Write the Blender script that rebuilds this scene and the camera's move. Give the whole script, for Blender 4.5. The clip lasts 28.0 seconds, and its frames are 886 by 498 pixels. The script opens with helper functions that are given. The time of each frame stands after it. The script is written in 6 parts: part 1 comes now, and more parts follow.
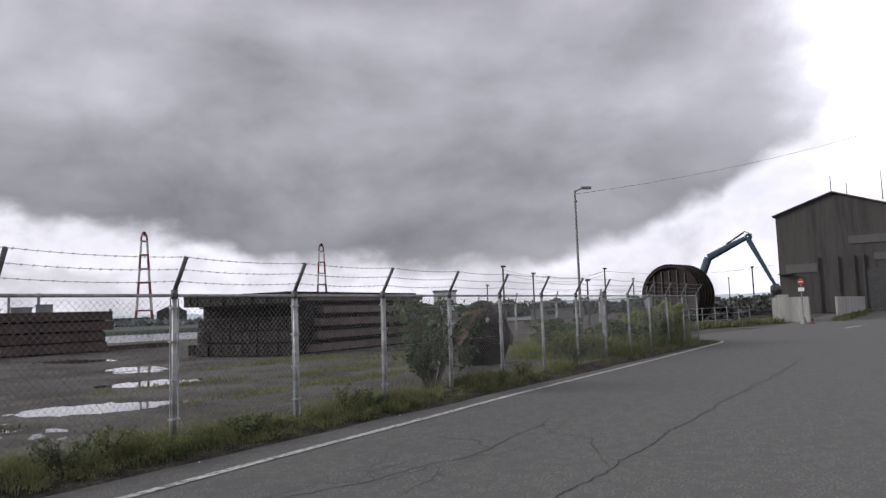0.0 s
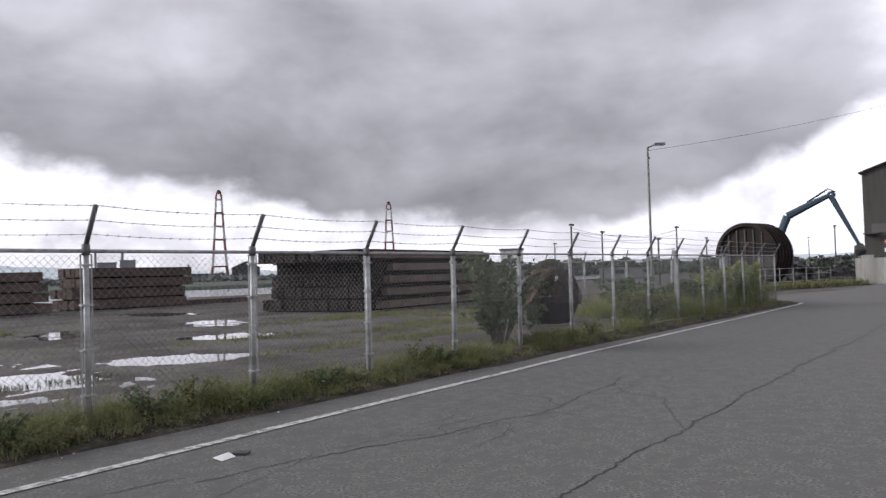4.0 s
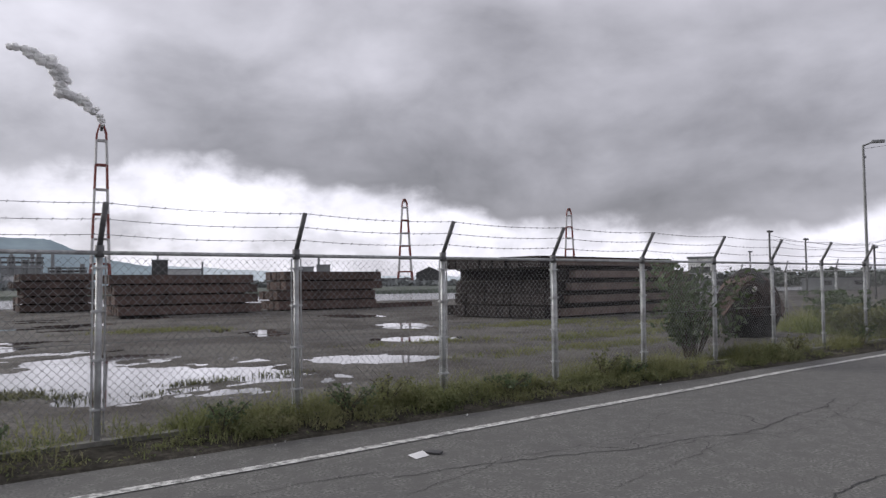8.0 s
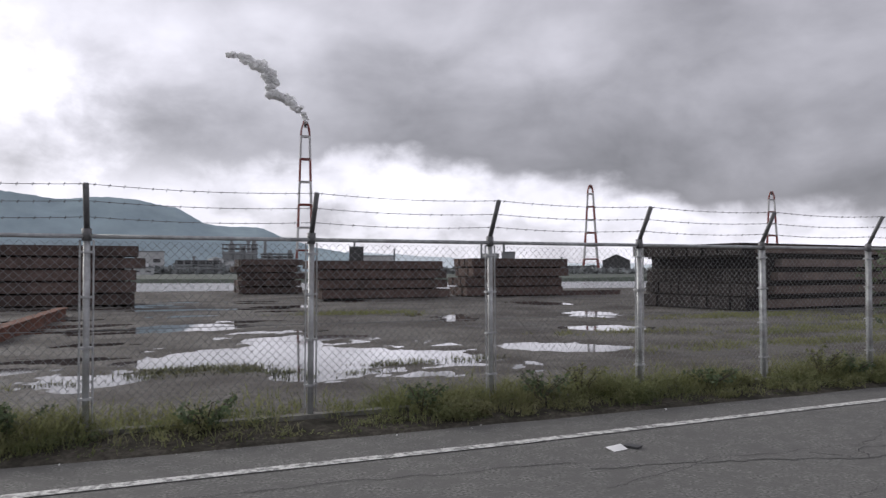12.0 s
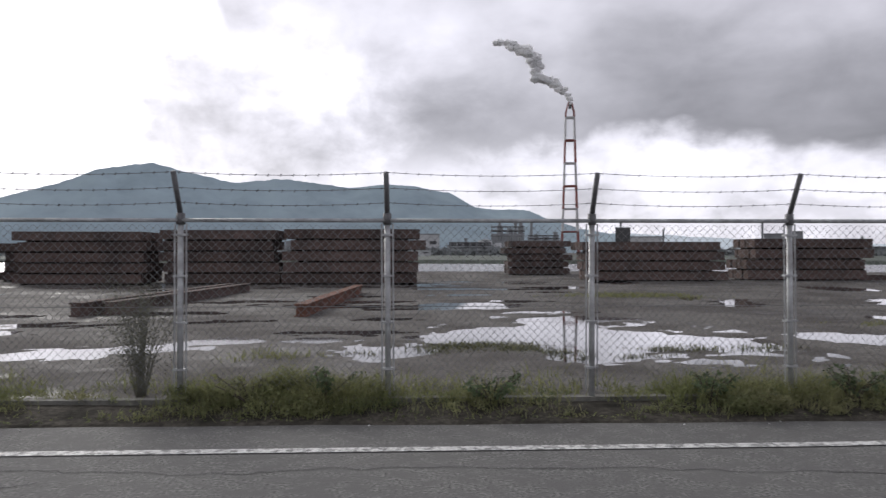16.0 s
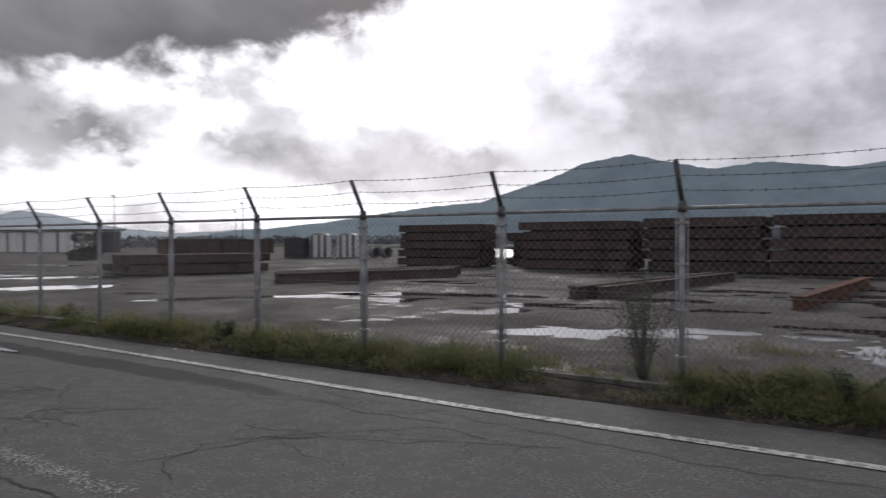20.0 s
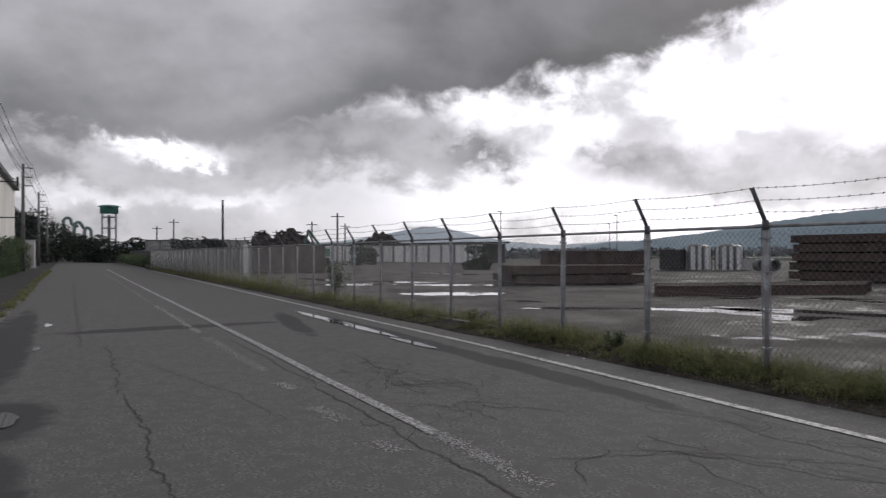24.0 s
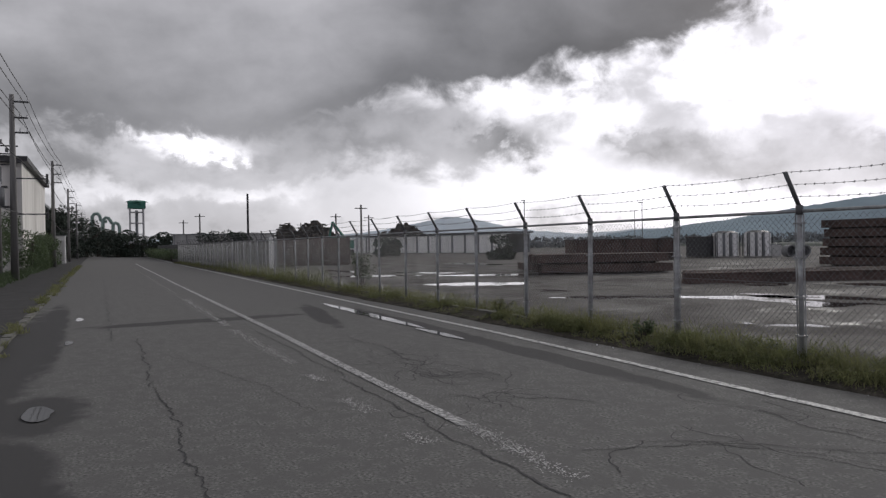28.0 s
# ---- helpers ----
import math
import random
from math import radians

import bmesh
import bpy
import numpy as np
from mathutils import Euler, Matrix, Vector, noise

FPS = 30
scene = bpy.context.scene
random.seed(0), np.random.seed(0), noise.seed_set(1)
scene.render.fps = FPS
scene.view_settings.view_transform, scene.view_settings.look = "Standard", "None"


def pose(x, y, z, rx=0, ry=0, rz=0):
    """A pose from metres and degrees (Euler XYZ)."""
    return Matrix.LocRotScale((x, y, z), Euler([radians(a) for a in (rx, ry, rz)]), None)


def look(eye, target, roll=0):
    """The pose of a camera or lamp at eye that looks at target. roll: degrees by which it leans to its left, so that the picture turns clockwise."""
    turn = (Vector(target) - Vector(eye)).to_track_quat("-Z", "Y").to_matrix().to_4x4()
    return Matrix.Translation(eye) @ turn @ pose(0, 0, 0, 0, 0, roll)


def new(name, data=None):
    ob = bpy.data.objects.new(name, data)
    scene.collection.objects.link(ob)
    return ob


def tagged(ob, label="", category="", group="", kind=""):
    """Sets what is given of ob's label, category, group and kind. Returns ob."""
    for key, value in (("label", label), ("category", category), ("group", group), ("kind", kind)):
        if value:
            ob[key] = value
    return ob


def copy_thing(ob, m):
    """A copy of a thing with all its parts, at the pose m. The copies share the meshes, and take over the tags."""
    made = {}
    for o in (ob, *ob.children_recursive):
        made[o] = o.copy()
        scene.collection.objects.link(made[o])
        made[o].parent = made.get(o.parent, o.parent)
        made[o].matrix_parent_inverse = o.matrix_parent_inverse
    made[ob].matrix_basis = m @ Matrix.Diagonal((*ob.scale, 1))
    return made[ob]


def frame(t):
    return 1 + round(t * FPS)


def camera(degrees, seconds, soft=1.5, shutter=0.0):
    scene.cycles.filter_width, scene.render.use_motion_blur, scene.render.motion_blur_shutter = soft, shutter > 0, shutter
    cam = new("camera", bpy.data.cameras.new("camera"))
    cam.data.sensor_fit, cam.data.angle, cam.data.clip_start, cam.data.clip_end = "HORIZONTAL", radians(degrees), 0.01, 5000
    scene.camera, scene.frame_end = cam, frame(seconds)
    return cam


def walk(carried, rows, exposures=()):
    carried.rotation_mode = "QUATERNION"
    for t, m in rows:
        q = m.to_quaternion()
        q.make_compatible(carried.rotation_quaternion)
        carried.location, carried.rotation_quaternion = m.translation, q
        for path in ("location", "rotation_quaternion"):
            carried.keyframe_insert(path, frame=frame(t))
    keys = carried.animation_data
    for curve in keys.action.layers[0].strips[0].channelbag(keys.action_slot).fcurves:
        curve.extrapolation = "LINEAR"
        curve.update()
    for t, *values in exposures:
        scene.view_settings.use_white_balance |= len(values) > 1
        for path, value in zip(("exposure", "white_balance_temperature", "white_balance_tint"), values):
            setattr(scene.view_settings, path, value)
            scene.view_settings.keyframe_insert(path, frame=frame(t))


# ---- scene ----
cam = camera(62.8, 28.0, soft=1.35, shutter=0.5)
PATH = [
    (0, (0.543, -7.387, 1.430), (2.2117, -6.2988, 1.6043), -2.00),
    (0.5, (0.553, -7.377, 1.430), (2.2194, -6.2774, 1.5549), -1.59),
    (1, (0.557, -7.366, 1.430), (2.2199, -6.2594, 1.5257), -0.60),
    (1.5, (0.563, -7.357, 1.430), (2.2331, -6.2597, 1.5139), -0.48),
    (2, (0.561, -7.356, 1.430), (2.2240, -6.2469, 1.5052), -0.82),
    (2.5, (0.560, -7.355, 1.430), (2.2130, -6.2302, 1.4913), -1.25),
    (4.5, (0.501, -7.322, 1.430), (2.0260, -6.0297, 1.5025), -1.44),
    (5, (0.490, -7.309, 1.430), (1.9738, -5.9704, 1.5082), -1.38),
    (5.5, (0.484, -7.306, 1.430), (1.9209, -5.9174, 1.5140), -1.28),
    (6, (0.480, -7.289, 1.430), (1.8719, -5.8549, 1.5155), -1.37),
    (6.5, (0.487, -7.275, 1.430), (1.8362, -5.8009, 1.5164), -1.18),
    (7, (0.474, -7.289, 1.430), (1.7789, -5.7757, 1.5194), -1.01),
    (7.5, (0.461, -7.278, 1.430), (1.7200, -5.7269, 1.5215), -0.64),
    (8, (0.449, -7.265, 1.430), (1.6636, -5.6784, 1.5228), -0.60),
    (8.5, (0.439, -7.253, 1.430), (1.6112, -5.6355, 1.5214), -0.49),
    (9, (0.419, -7.262, 1.430), (1.5458, -5.6117, 1.5172), -0.71),
    (9.5, (0.408, -7.259, 1.430), (1.4833, -5.5741, 1.5151), -0.49),
    (10, (0.405, -7.239, 1.430), (1.4271, -5.5214, 1.5094), -0.20),
    (10.5, (0.412, -7.206, 1.430), (1.3760, -5.4554, 1.5048), 0.01),
    (11, (0.408, -7.185, 1.430), (1.3106, -5.4014, 1.4999), -0.06),
    (11.5, (0.402, -7.177, 1.430), (1.2436, -5.3633, 1.4955), -0.03),
    (13.5, (0.358, -7.113, 1.430), (0.9158, -5.1932, 1.4710), -0.21),
    (14, (0.337, -7.101, 1.430), (0.8054, -5.1568, 1.4652), -0.16),
    (14.5, (0.320, -7.099, 1.430), (0.6992, -5.1354, 1.4609), -0.13),
    (15, (0.299, -7.095, 1.430), (0.5800, -5.1154, 1.4513), 0.01),
    (15.5, (0.291, -7.099, 1.430), (0.4717, -5.1072, 1.4466), 0.06),
    (16, (0.259, -7.090, 1.430), (0.3368, -5.0913, 1.4392), -0.00),
    (16.5, (0.235, -7.082, 1.430), (0.1994, -5.0827, 1.4351), -0.01),
    (17, (0.211, -7.084, 1.430), (0.0334, -5.0918, 1.4319), -0.05),
    (17.5, (0.193, -7.082, 1.430), (-0.1371, -5.1098, 1.4250), -0.13),
    (18, (0.156, -7.069, 1.430), (-0.3391, -5.1308, 1.4205), -0.19),
    (18.5, (0.111, -7.080, 1.430), (-0.5657, -5.1981, 1.4155), -0.15),
    (19, (0.075, -7.084, 1.430), (-0.7682, -5.2707, 1.4092), -0.19),
    (19.5, (0.040, -7.098, 1.430), (-0.9225, -5.3448, 1.4053), -0.30),
    (20, (0.022, -7.094, 1.430), (-1.1001, -5.4384, 1.4072), -0.15),
    (20.5, (-0.001, -7.116, 1.430), (-1.2604, -5.5623, 1.4144), -0.22),
    (21, (-0.032, -7.149, 1.430), (-1.3680, -5.6603, 1.4195), -0.21),
    (21.5, (-0.068, -7.157, 1.430), (-1.4828, -5.7426, 1.4218), -0.17),
    (22, (-0.091, -7.181, 1.430), (-1.5927, -5.8597, 1.4181), -0.07),
    (22.5, (-0.104, -7.212, 1.430), (-1.6882, -5.9916, 1.4202), -0.12),
    (24.5, (-0.120, -7.333, 1.430), (-1.9380, -6.5000, 1.4438), -0.19),
    (25, (-0.125, -7.341, 1.430), (-1.9616, -6.5489, 1.4413), -0.30),
    (25.5, (-0.131, -7.333, 1.430), (-1.9637, -6.5326, 1.4359), -0.39),
    (26, (-0.137, -7.335, 1.430), (-1.9633, -6.5185, 1.4345), -0.52),
    (26.5, (-0.156, -7.329, 1.430), (-1.9792, -6.5065, 1.4318), -0.70),
    (27, (-0.166, -7.323, 1.430), (-1.9836, -6.4893, 1.4255), -0.84),
    (27.5, (-0.179, -7.317, 1.430), (-1.9887, -6.4660, 1.4201), -0.94),
    (28, (-0.186, -7.316, 1.430), (-1.9948, -6.4618, 1.4158), -0.93),
]
EXPOSURES = [(0, 0.72), (1, 0.92), (5, 0.98), (10, 0.80), (14, 0.88), (17, 0.83), (20, 0.16), (22.5, 0.11), (28, 0.09)]
walk(cam, [(t, look(eye, target, roll)) for t, eye, target, roll in PATH], EXPOSURES)

# compass bearings as first noted, every eight degrees from -100, and their corrections in azimuth and elevation
AZ_OFF = [-7.64, -3.75, -1.87, -0.90, -0.43, -0.21, -0.79, -0.87, -0.47, -0.20, 0.28, 0.35, 0.60, 0.34, 0.44, -0.05, -0.33, -0.22, 0.40, 0.64, 0.16, 0.27, 0.44, 0.83, 1.66, 3.29]
EL_OFF = [0.27, 0.49, 0.56, 0.56, 0.53, 0.47, 0.27, 0.20, 0.13, 0.07, 0.06, 0.01, 0.00, -0.03, -0.10, -0.10, -0.14, -0.10, -0.05, 0.01, 0.10, 0.13, 0.21, 0.31, 0.42, 0.56]


def true_bearing(az, el):
    at = [-100 + 8 * i for i in range(len(AZ_OFF))]
    return az + float(np.interp(az, at, AZ_OFF)), el + float(np.interp(az, at, EL_OFF))


# ---- world, sun, exposure ----
SUN_AZ, SUN_EL = 33.0, 24.0      # degrees to the left of +y, and up


def make_world():
    world = bpy.data.worlds.new("overcast_sky")
    scene.world = world
    world.use_nodes = True
    nt = world.node_tree
    nt.nodes.clear()
    N, L = nt.nodes.new, nt.links.new

    def val(op, a, b=None, c=None, clamp=False):
        n = N("ShaderNodeMath")
        n.operation, n.use_clamp = op, clamp
        for i, s in enumerate((a, b, c)):
            if s is None:
                continue
            if isinstance(s, (int, float)):
                n.inputs[i].default_value = s
            else:
                L(s, n.inputs[i])
        return n.outputs[0]

    tc = N("ShaderNodeTexCoord")
    sep = N("ShaderNodeSeparateXYZ")
    L(tc.outputs["Generated"], sep.inputs[0])
    x, y, z = sep.outputs
    az = val("MULTIPLY", val("ARCTAN2", val("MULTIPLY", x, -1.0), y), 57.2958)
    el = val("MULTIPLY", val("ARCSINE", z), 57.2958)
    def along(points, scale):
        """A value that changes with azimuth."""
        mr = N("ShaderNodeMapRange")
        mr.inputs[1].default_value, mr.inputs[2].default_value = -110.0, 110.0
        L(az, mr.inputs[0])
        r = N("ShaderNodeValToRGB")
        r.color_ramp.interpolation = "EASE"
        el_ = r.color_ramp.elements
        for k, (a, v) in enumerate(points):
            e = el_[k] if k < 2 and k < len(el_) and len(points) == 2 else (el_[0] if k == 0 else el_.new((a + 110.0) / 220.0))
            e.position = (a + 110.0) / 220.0
            e.color = (v / scale, v / scale, v / scale, 1)
        el_.remove(el_[len(el_) - 1])
        L(mr.outputs[0], r.inputs[0])
        return val("MULTIPLY", r.outputs[0], scale)

    def layered(scale, squash, detail, rough, seed):
        """Noise drawn out sideways, as cloud layers are."""
        n = N("ShaderNodeTexNoise")
        mp = N("ShaderNodeMapping")
        mp.inputs["Location"].default_value = (seed, seed * 0.7, seed * 1.3)
        mp.inputs["Scale"].default_value = (1.0, 1.0, squash)
        L(tc.outputs["Generated"], mp.inputs[0])
        L(mp.outputs[0], n.inputs["Vector"])
        n.inputs["Scale"].default_value = scale
        n.inputs["Detail"].default_value = detail
        n.inputs["Roughness"].default_value = rough
        n.inputs["Distortion"].default_value = 0.25
        return n.outputs["Fac"]

    big = layered(1.5, 2.2, 2, 0.4, 3.0)
    mid = layered(3.0, 2.3, 6, 0.48, 11.0)
    fine = layered(9.0, 1.5, 6, 0.52, 23.0)
    lumps = layered(19.0, 1.25, 5, 0.58, 41.0)
    # the warped angles give the cloud edges their ragged outline
    waz = val("ADD", az, val("ADD", val("MULTIPLY", val("SUBTRACT", mid, 0.5), 14.0), val("ADD", val("MULTIPLY", val("SUBTRACT", fine, 0.5), 10.0), val("MULTIPLY", val("SUBTRACT", lumps, 0.5), 7.0))))
    wel = val("ADD", el, val("ADD", val("MULTIPLY", val("SUBTRACT", mid, 0.5), 5.0), val("ADD", val("MULTIPLY", val("SUBTRACT", fine, 0.5), 4.0), val("MULTIPLY", val("SUBTRACT", lumps, 0.5), along(RAGGED, 8.0)))))

    def bump(a, sa, e, se):
        da = val("POWER", val("ABSOLUTE", val("DIVIDE", val("SUBTRACT", waz, a), sa)), 2.0)
        de = val("POWER", val("ABSOLUTE", val("DIVIDE", val("SUBTRACT", wel, e), se)), 2.0)
        return val("EXPONENT", val("MULTIPLY", val("ADD", da, de), -1.0))

    # lower edge of the cloud bank, its tone, and the tone of the gap under it
    edge = along(BANK_EDGE, 40.0)
    over = val("SUBTRACT", wel, edge)
    s = N("ShaderNodeMapRange")
    s.interpolation_type = "SMOOTHSTEP"
    s.inputs[1].default_value, s.inputs[2].default_value = -0.9, 1.1
    L(over, s.inputs[0])
    bank = val("MULTIPLY", along(BANK_TONE, 1.0), val("ADD", 0.74, val("MULTIPLY", val("MINIMUM", val("MAXIMUM", over, 0.0), 10.0), 0.05)))
    bank = val("MULTIPLY", bank, val("ADD", 1.0, val("ADD", val("MULTIPLY", val("SUBTRACT", mid, 0.5), 1.7), val("MULTIPLY", val("SUBTRACT", fine, 0.5), 0.55))))
    bank = val("ADD", bank, val("MULTIPLY", val("SUBTRACT", big, 0.5), 0.16))
    streaks = layered(5.5, 1.9, 6, 0.5, 5.0)
    puff = N("ShaderNodeMapRange")
    puff.interpolation_type = "SMOOTHSTEP"
    puff.inputs[1].default_value, puff.inputs[2].default_value = 0.44, 0.62
    L(val("ADD", streaks, val("MULTIPLY", val("SUBTRACT", lumps, 0.5), 0.35)), puff.inputs[0])
    gap = val("ADD", along(GAP_TONE, 1.0), val("MULTIPLY", val("SUBTRACT", fine, 0.5), 0.4))
    gap = val("SUBTRACT", gap, val("MULTIPLY", puff.outputs[0], along(PUFF_DEPTH, 1.0)))
    base = val("ADD", val("MULTIPLY", gap, val("SUBTRACT", 1.0, s.outputs[0])), val("MULTIPLY", bank, s.outputs[0]))
    billow = val("ADD", 1.0, val("ADD", val("MULTIPLY", val("SUBTRACT", fine, 0.5), 1.6), val("ADD", val("MULTIPLY", val("SUBTRACT", streaks, 0.5), 1.2), val("MULTIPLY", val("SUBTRACT", lumps, 0.5), 0.8))))
    for tone, amount, a, sa, e, se in SKY_BLOBS:
        share = val("MINIMUM", val("MULTIPLY", bump(a, sa, e, se), amount), 1.0)
        base = val("ADD", base, val("MULTIPLY", val("SUBTRACT", val("MULTIPLY", billow, tone), base), share))
    lum = val("MINIMUM", val("MAXIMUM", base, 0.11), 1.35)
    ramp = N("ShaderNodeCombineColor")
    L(val("MULTIPLY", lum, 0.99), ramp.inputs[0])
    L(val("MULTIPLY", lum, 0.975), ramp.inputs[1])
    L(val("MULTIPLY", lum, along(BLUE, 2.0)), ramp.inputs[2])
    sky = N("ShaderNodeTexSky")
    sky.sky_type, sky.sun_disc = "NISHITA", False
    sky.sun_elevation, sky.sun_rotation = radians(SUN_EL), radians(-SUN_AZ)
    b1, b2 = N("ShaderNodeBackground"), N("ShaderNodeBackground")
    L(sky.outputs[0], b1.inputs[0])
    b1.inputs[1].default_value = 0.05
    L(ramp.outputs[0], b2.inputs[0])
    b2.inputs[1].default_value = 1.0
    mix = N("ShaderNodeMixShader")
    mix.inputs[0].default_value = 0.94
    L(b1.outputs[0], mix.inputs[1])
    L(b2.outputs[0], mix.inputs[2])
    out = N("ShaderNodeOutputWorld")
    L(mix.outputs[0], out.inputs[0])


# clouds by azimuth in degrees: lower edge of the bank, its tone, the gap below, the puffs in it
BANK_EDGE = [(-108, 17), (-88, 15), (-83, 11.6), (-77, 7.6), (-70, 5.6), (-62, 4.2), (-53, 3.7), (-47, 4.4), (-32, 6.6), (-25, 7.9), (-18, 8.9), (-12, 9.0), (-5, 7.6), (2, 6.8),
             (8, 7.0), (12, 9.0), (16, 20), (22, 26), (31, 24), (34, 18), (41, 16.2), (48, 14.4), (52, 12.9), (59, 12.4), (65, 11.6), (73, 9.4), (77, 8.2), (88, 7.4), (104, 7.8)]
RAGGED = [(-108, 1.0), (-50, 1.2), (-10, 2.0), (20, 4.0), (40, 5.0), (104, 5.0)]
BANK_TONE = [(-108, 0.30), (-80, 0.24), (-60, 0.215), (-40, 0.225), (-20, 0.25), (-8, 0.30), (2, 0.38), (10, 0.46), (17, 0.6), (30, 0.3), (36, 0.21), (48, 0.19), (62, 0.20), (76, 0.30), (104, 0.34)]
GAP_TONE = [(-108, 0.60), (-70, 0.60), (-40, 0.60), (-15, 0.58), (2, 0.58), (13, 0.80), (22, 1.15), (35, 1.25), (50, 1.25), (62, 1.10), (72, 0.78), (80, 0.58), (104, 0.52)]
PUFF_DEPTH = [(-108, 0.12), (-40, 0.12), (-15, 0.20), (0, 0.20), (14, 0.12), (22, 0.12), (32, 0.36), (40, 0.55), (50, 0.58), (62, 0.55), (80, 0.25), (104, 0.2)]
BLUE = [(-108, 1.10), (0, 1.09), (30, 1.07), (60, 1.04), (104, 1.035)]
# single clouds: tone, share, azimuth, its spread, elevation, its spread
SKY_BLOBS = [
    (1.10, 1.2, -92.0, 8.0, 16.0, 9.0),
    (0.50, 1.6, 13.0, 11.0, 10.5, 6.5),
    (1.25, 1.3, 29.0, 4.0, 16.0, 2.8),
    (0.62, 1.5, 48.5, 4.5, 7.4, 1.5),
    (0.52, 1.6, 41.5, 6.0, 6.2, 1.6),
    (0.55, 1.5, 33.0, 6.0, 5.8, 1.7),
    (0.36, 1.7, 60.5, 3.4, 7.8, 1.2),
    (0.36, 1.5, 72.0, 6.0, 8.0, 1.6),
    (0.46, 1.3, 78.0, 6.0, 5.4, 1.0),
    (1.20, 1.8, 84.8, 2.6, 7.9, 0.7),
    (0.82, 1.2, 84.0, 12.0, 3.8, 0.8),
    (0.72, 0.8, -13.0, 9.0, 6.6, 1.2),
]
make_world()
sun = new("sun", bpy.data.lights.new("sun", "SUN"))
sun.data.energy, sun.data.angle, sun.data.color = 1.4, radians(20), (1.0, 0.97, 0.93)
sun.matrix_world = look((0, 0, 50), (math.sin(radians(SUN_AZ)) * 50, -math.cos(radians(SUN_AZ)) * 50, 50 - 50 * math.tan(radians(SUN_EL))))


# ---- materials ----
def material(name, col, rough=0.8, metal=0.0, var=0.25, scale=6.0, bump=0.0, bump_scale=40.0, second=None, second_scale=1.2,
             second_at=(0.45, 0.65), per_object=0.0, rough_var=0.0, spec=0.5, streak=False):
    """A node material: base colour with fine grain, patches of a second colour, relief."""
    m = bpy.data.materials.new(name)
    m.use_nodes = True
    nt = m.node_tree
    N, L = nt.nodes.new, nt.links.new
    bsdf = nt.nodes["Principled BSDF"]
    bsdf.inputs["Metallic"].default_value = metal
    bsdf.inputs["Specular IOR Level"].default_value = spec
    tc = N("ShaderNodeNewGeometry")
    vec = tc.outputs["Position"]
    if streak:
        mp = N("ShaderNodeMapping")
        mp.inputs["Scale"].default_value = (1, 1, 0.12)
        L(vec, mp.inputs[0])
        vec = mp.outputs[0]

    def noise_tex(s, d=5):
        n = N("ShaderNodeTexNoise")
        n.inputs["Scale"].default_value, n.inputs["Detail"].default_value = s, d
        n.inputs["Roughness"].default_value = 0.6
        L(vec, n.inputs["Vector"])
        return n.outputs["Fac"]

    def ramp(fac, c0, c1, p0=0.3, p1=0.7):
        r = N("ShaderNodeValToRGB")
        r.color_ramp.elements[0].position, r.color_ramp.elements[1].position = p0, p1
        r.color_ramp.elements[0].color, r.color_ramp.elements[1].color = (*c0, 1), (*c1, 1)
        L(fac, r.inputs[0])
        return r.outputs[0]

    fine = noise_tex(scale)
    c = ramp(fine, [v * (1 - var) for v in col], [min(1, v * (1 + var)) for v in col])
    if second:
        patch = noise_tex(second_scale, 6)
        mask = ramp(patch, (0, 0, 0), (1, 1, 1), *second_at)
        mx = N("ShaderNodeMix")
        mx.data_type = "RGBA"
        L(mask, mx.inputs[0])
        L(c, mx.inputs[6])
        mx.inputs[7].default_value = (*second, 1)
        c = mx.outputs[2]
    if per_object:
        info = N("ShaderNodeObjectInfo")
        mr = N("ShaderNodeMapRange")
        mr.inputs[3].default_value, mr.inputs[4].default_value = 1 - per_object, 1 + per_object
        L(info.outputs["Random"], mr.inputs[0])
        hs = N("ShaderNodeHueSaturation")
        L(mr.outputs[0], hs.inputs["Value"])
        L(c, hs.inputs["Color"])
        c = hs.outputs[0]
    L(c, bsdf.inputs["Base Color"])
    bsdf.inputs["Roughness"].default_value = rough
    if rough_var:
        mr = N("ShaderNodeMapRange")
        mr.inputs[1].default_value, mr.inputs[2].default_value = 0.3, 0.7
        mr.inputs[3].default_value, mr.inputs[4].default_value = max(0, rough - rough_var), min(1, rough + rough_var)
        L(noise_tex(second_scale, 4), mr.inputs[0])
        L(mr.outputs[0], bsdf.inputs["Roughness"])
    if bump:
        b = N("ShaderNodeBump")
        b.inputs["Strength"].default_value, b.inputs["Distance"].default_value = bump, 0.02
        L(noise_tex(bump_scale, 4), b.inputs["Height"])
        L(b.outputs[0], bsdf.inputs["Normal"])
    return m


def thin_leaf(m, share=0.4, gain=1.6):
    """Lets light through, as thin leaves and wisps do."""
    nt = m.node_tree
    bsdf, out = nt.nodes["Principled BSDF"], nt.nodes["Material Output"]
    tr, mix = nt.nodes.new("ShaderNodeBsdfTranslucent"), nt.nodes.new("ShaderNodeMixShader")
    hs = nt.nodes.new("ShaderNodeHueSaturation")
    hs.inputs["Value"].default_value = gain
    nt.links.new(bsdf.inputs["Base Color"].links[0].from_socket, hs.inputs["Color"])
    nt.links.new(hs.outputs[0], tr.inputs["Color"])
    mix.inputs[0].default_value = share
    nt.links.new(bsdf.outputs[0], mix.inputs[1])
    nt.links.new(tr.outputs[0], mix.inputs[2])
    nt.links.new(mix.outputs[0], out.inputs["Surface"])


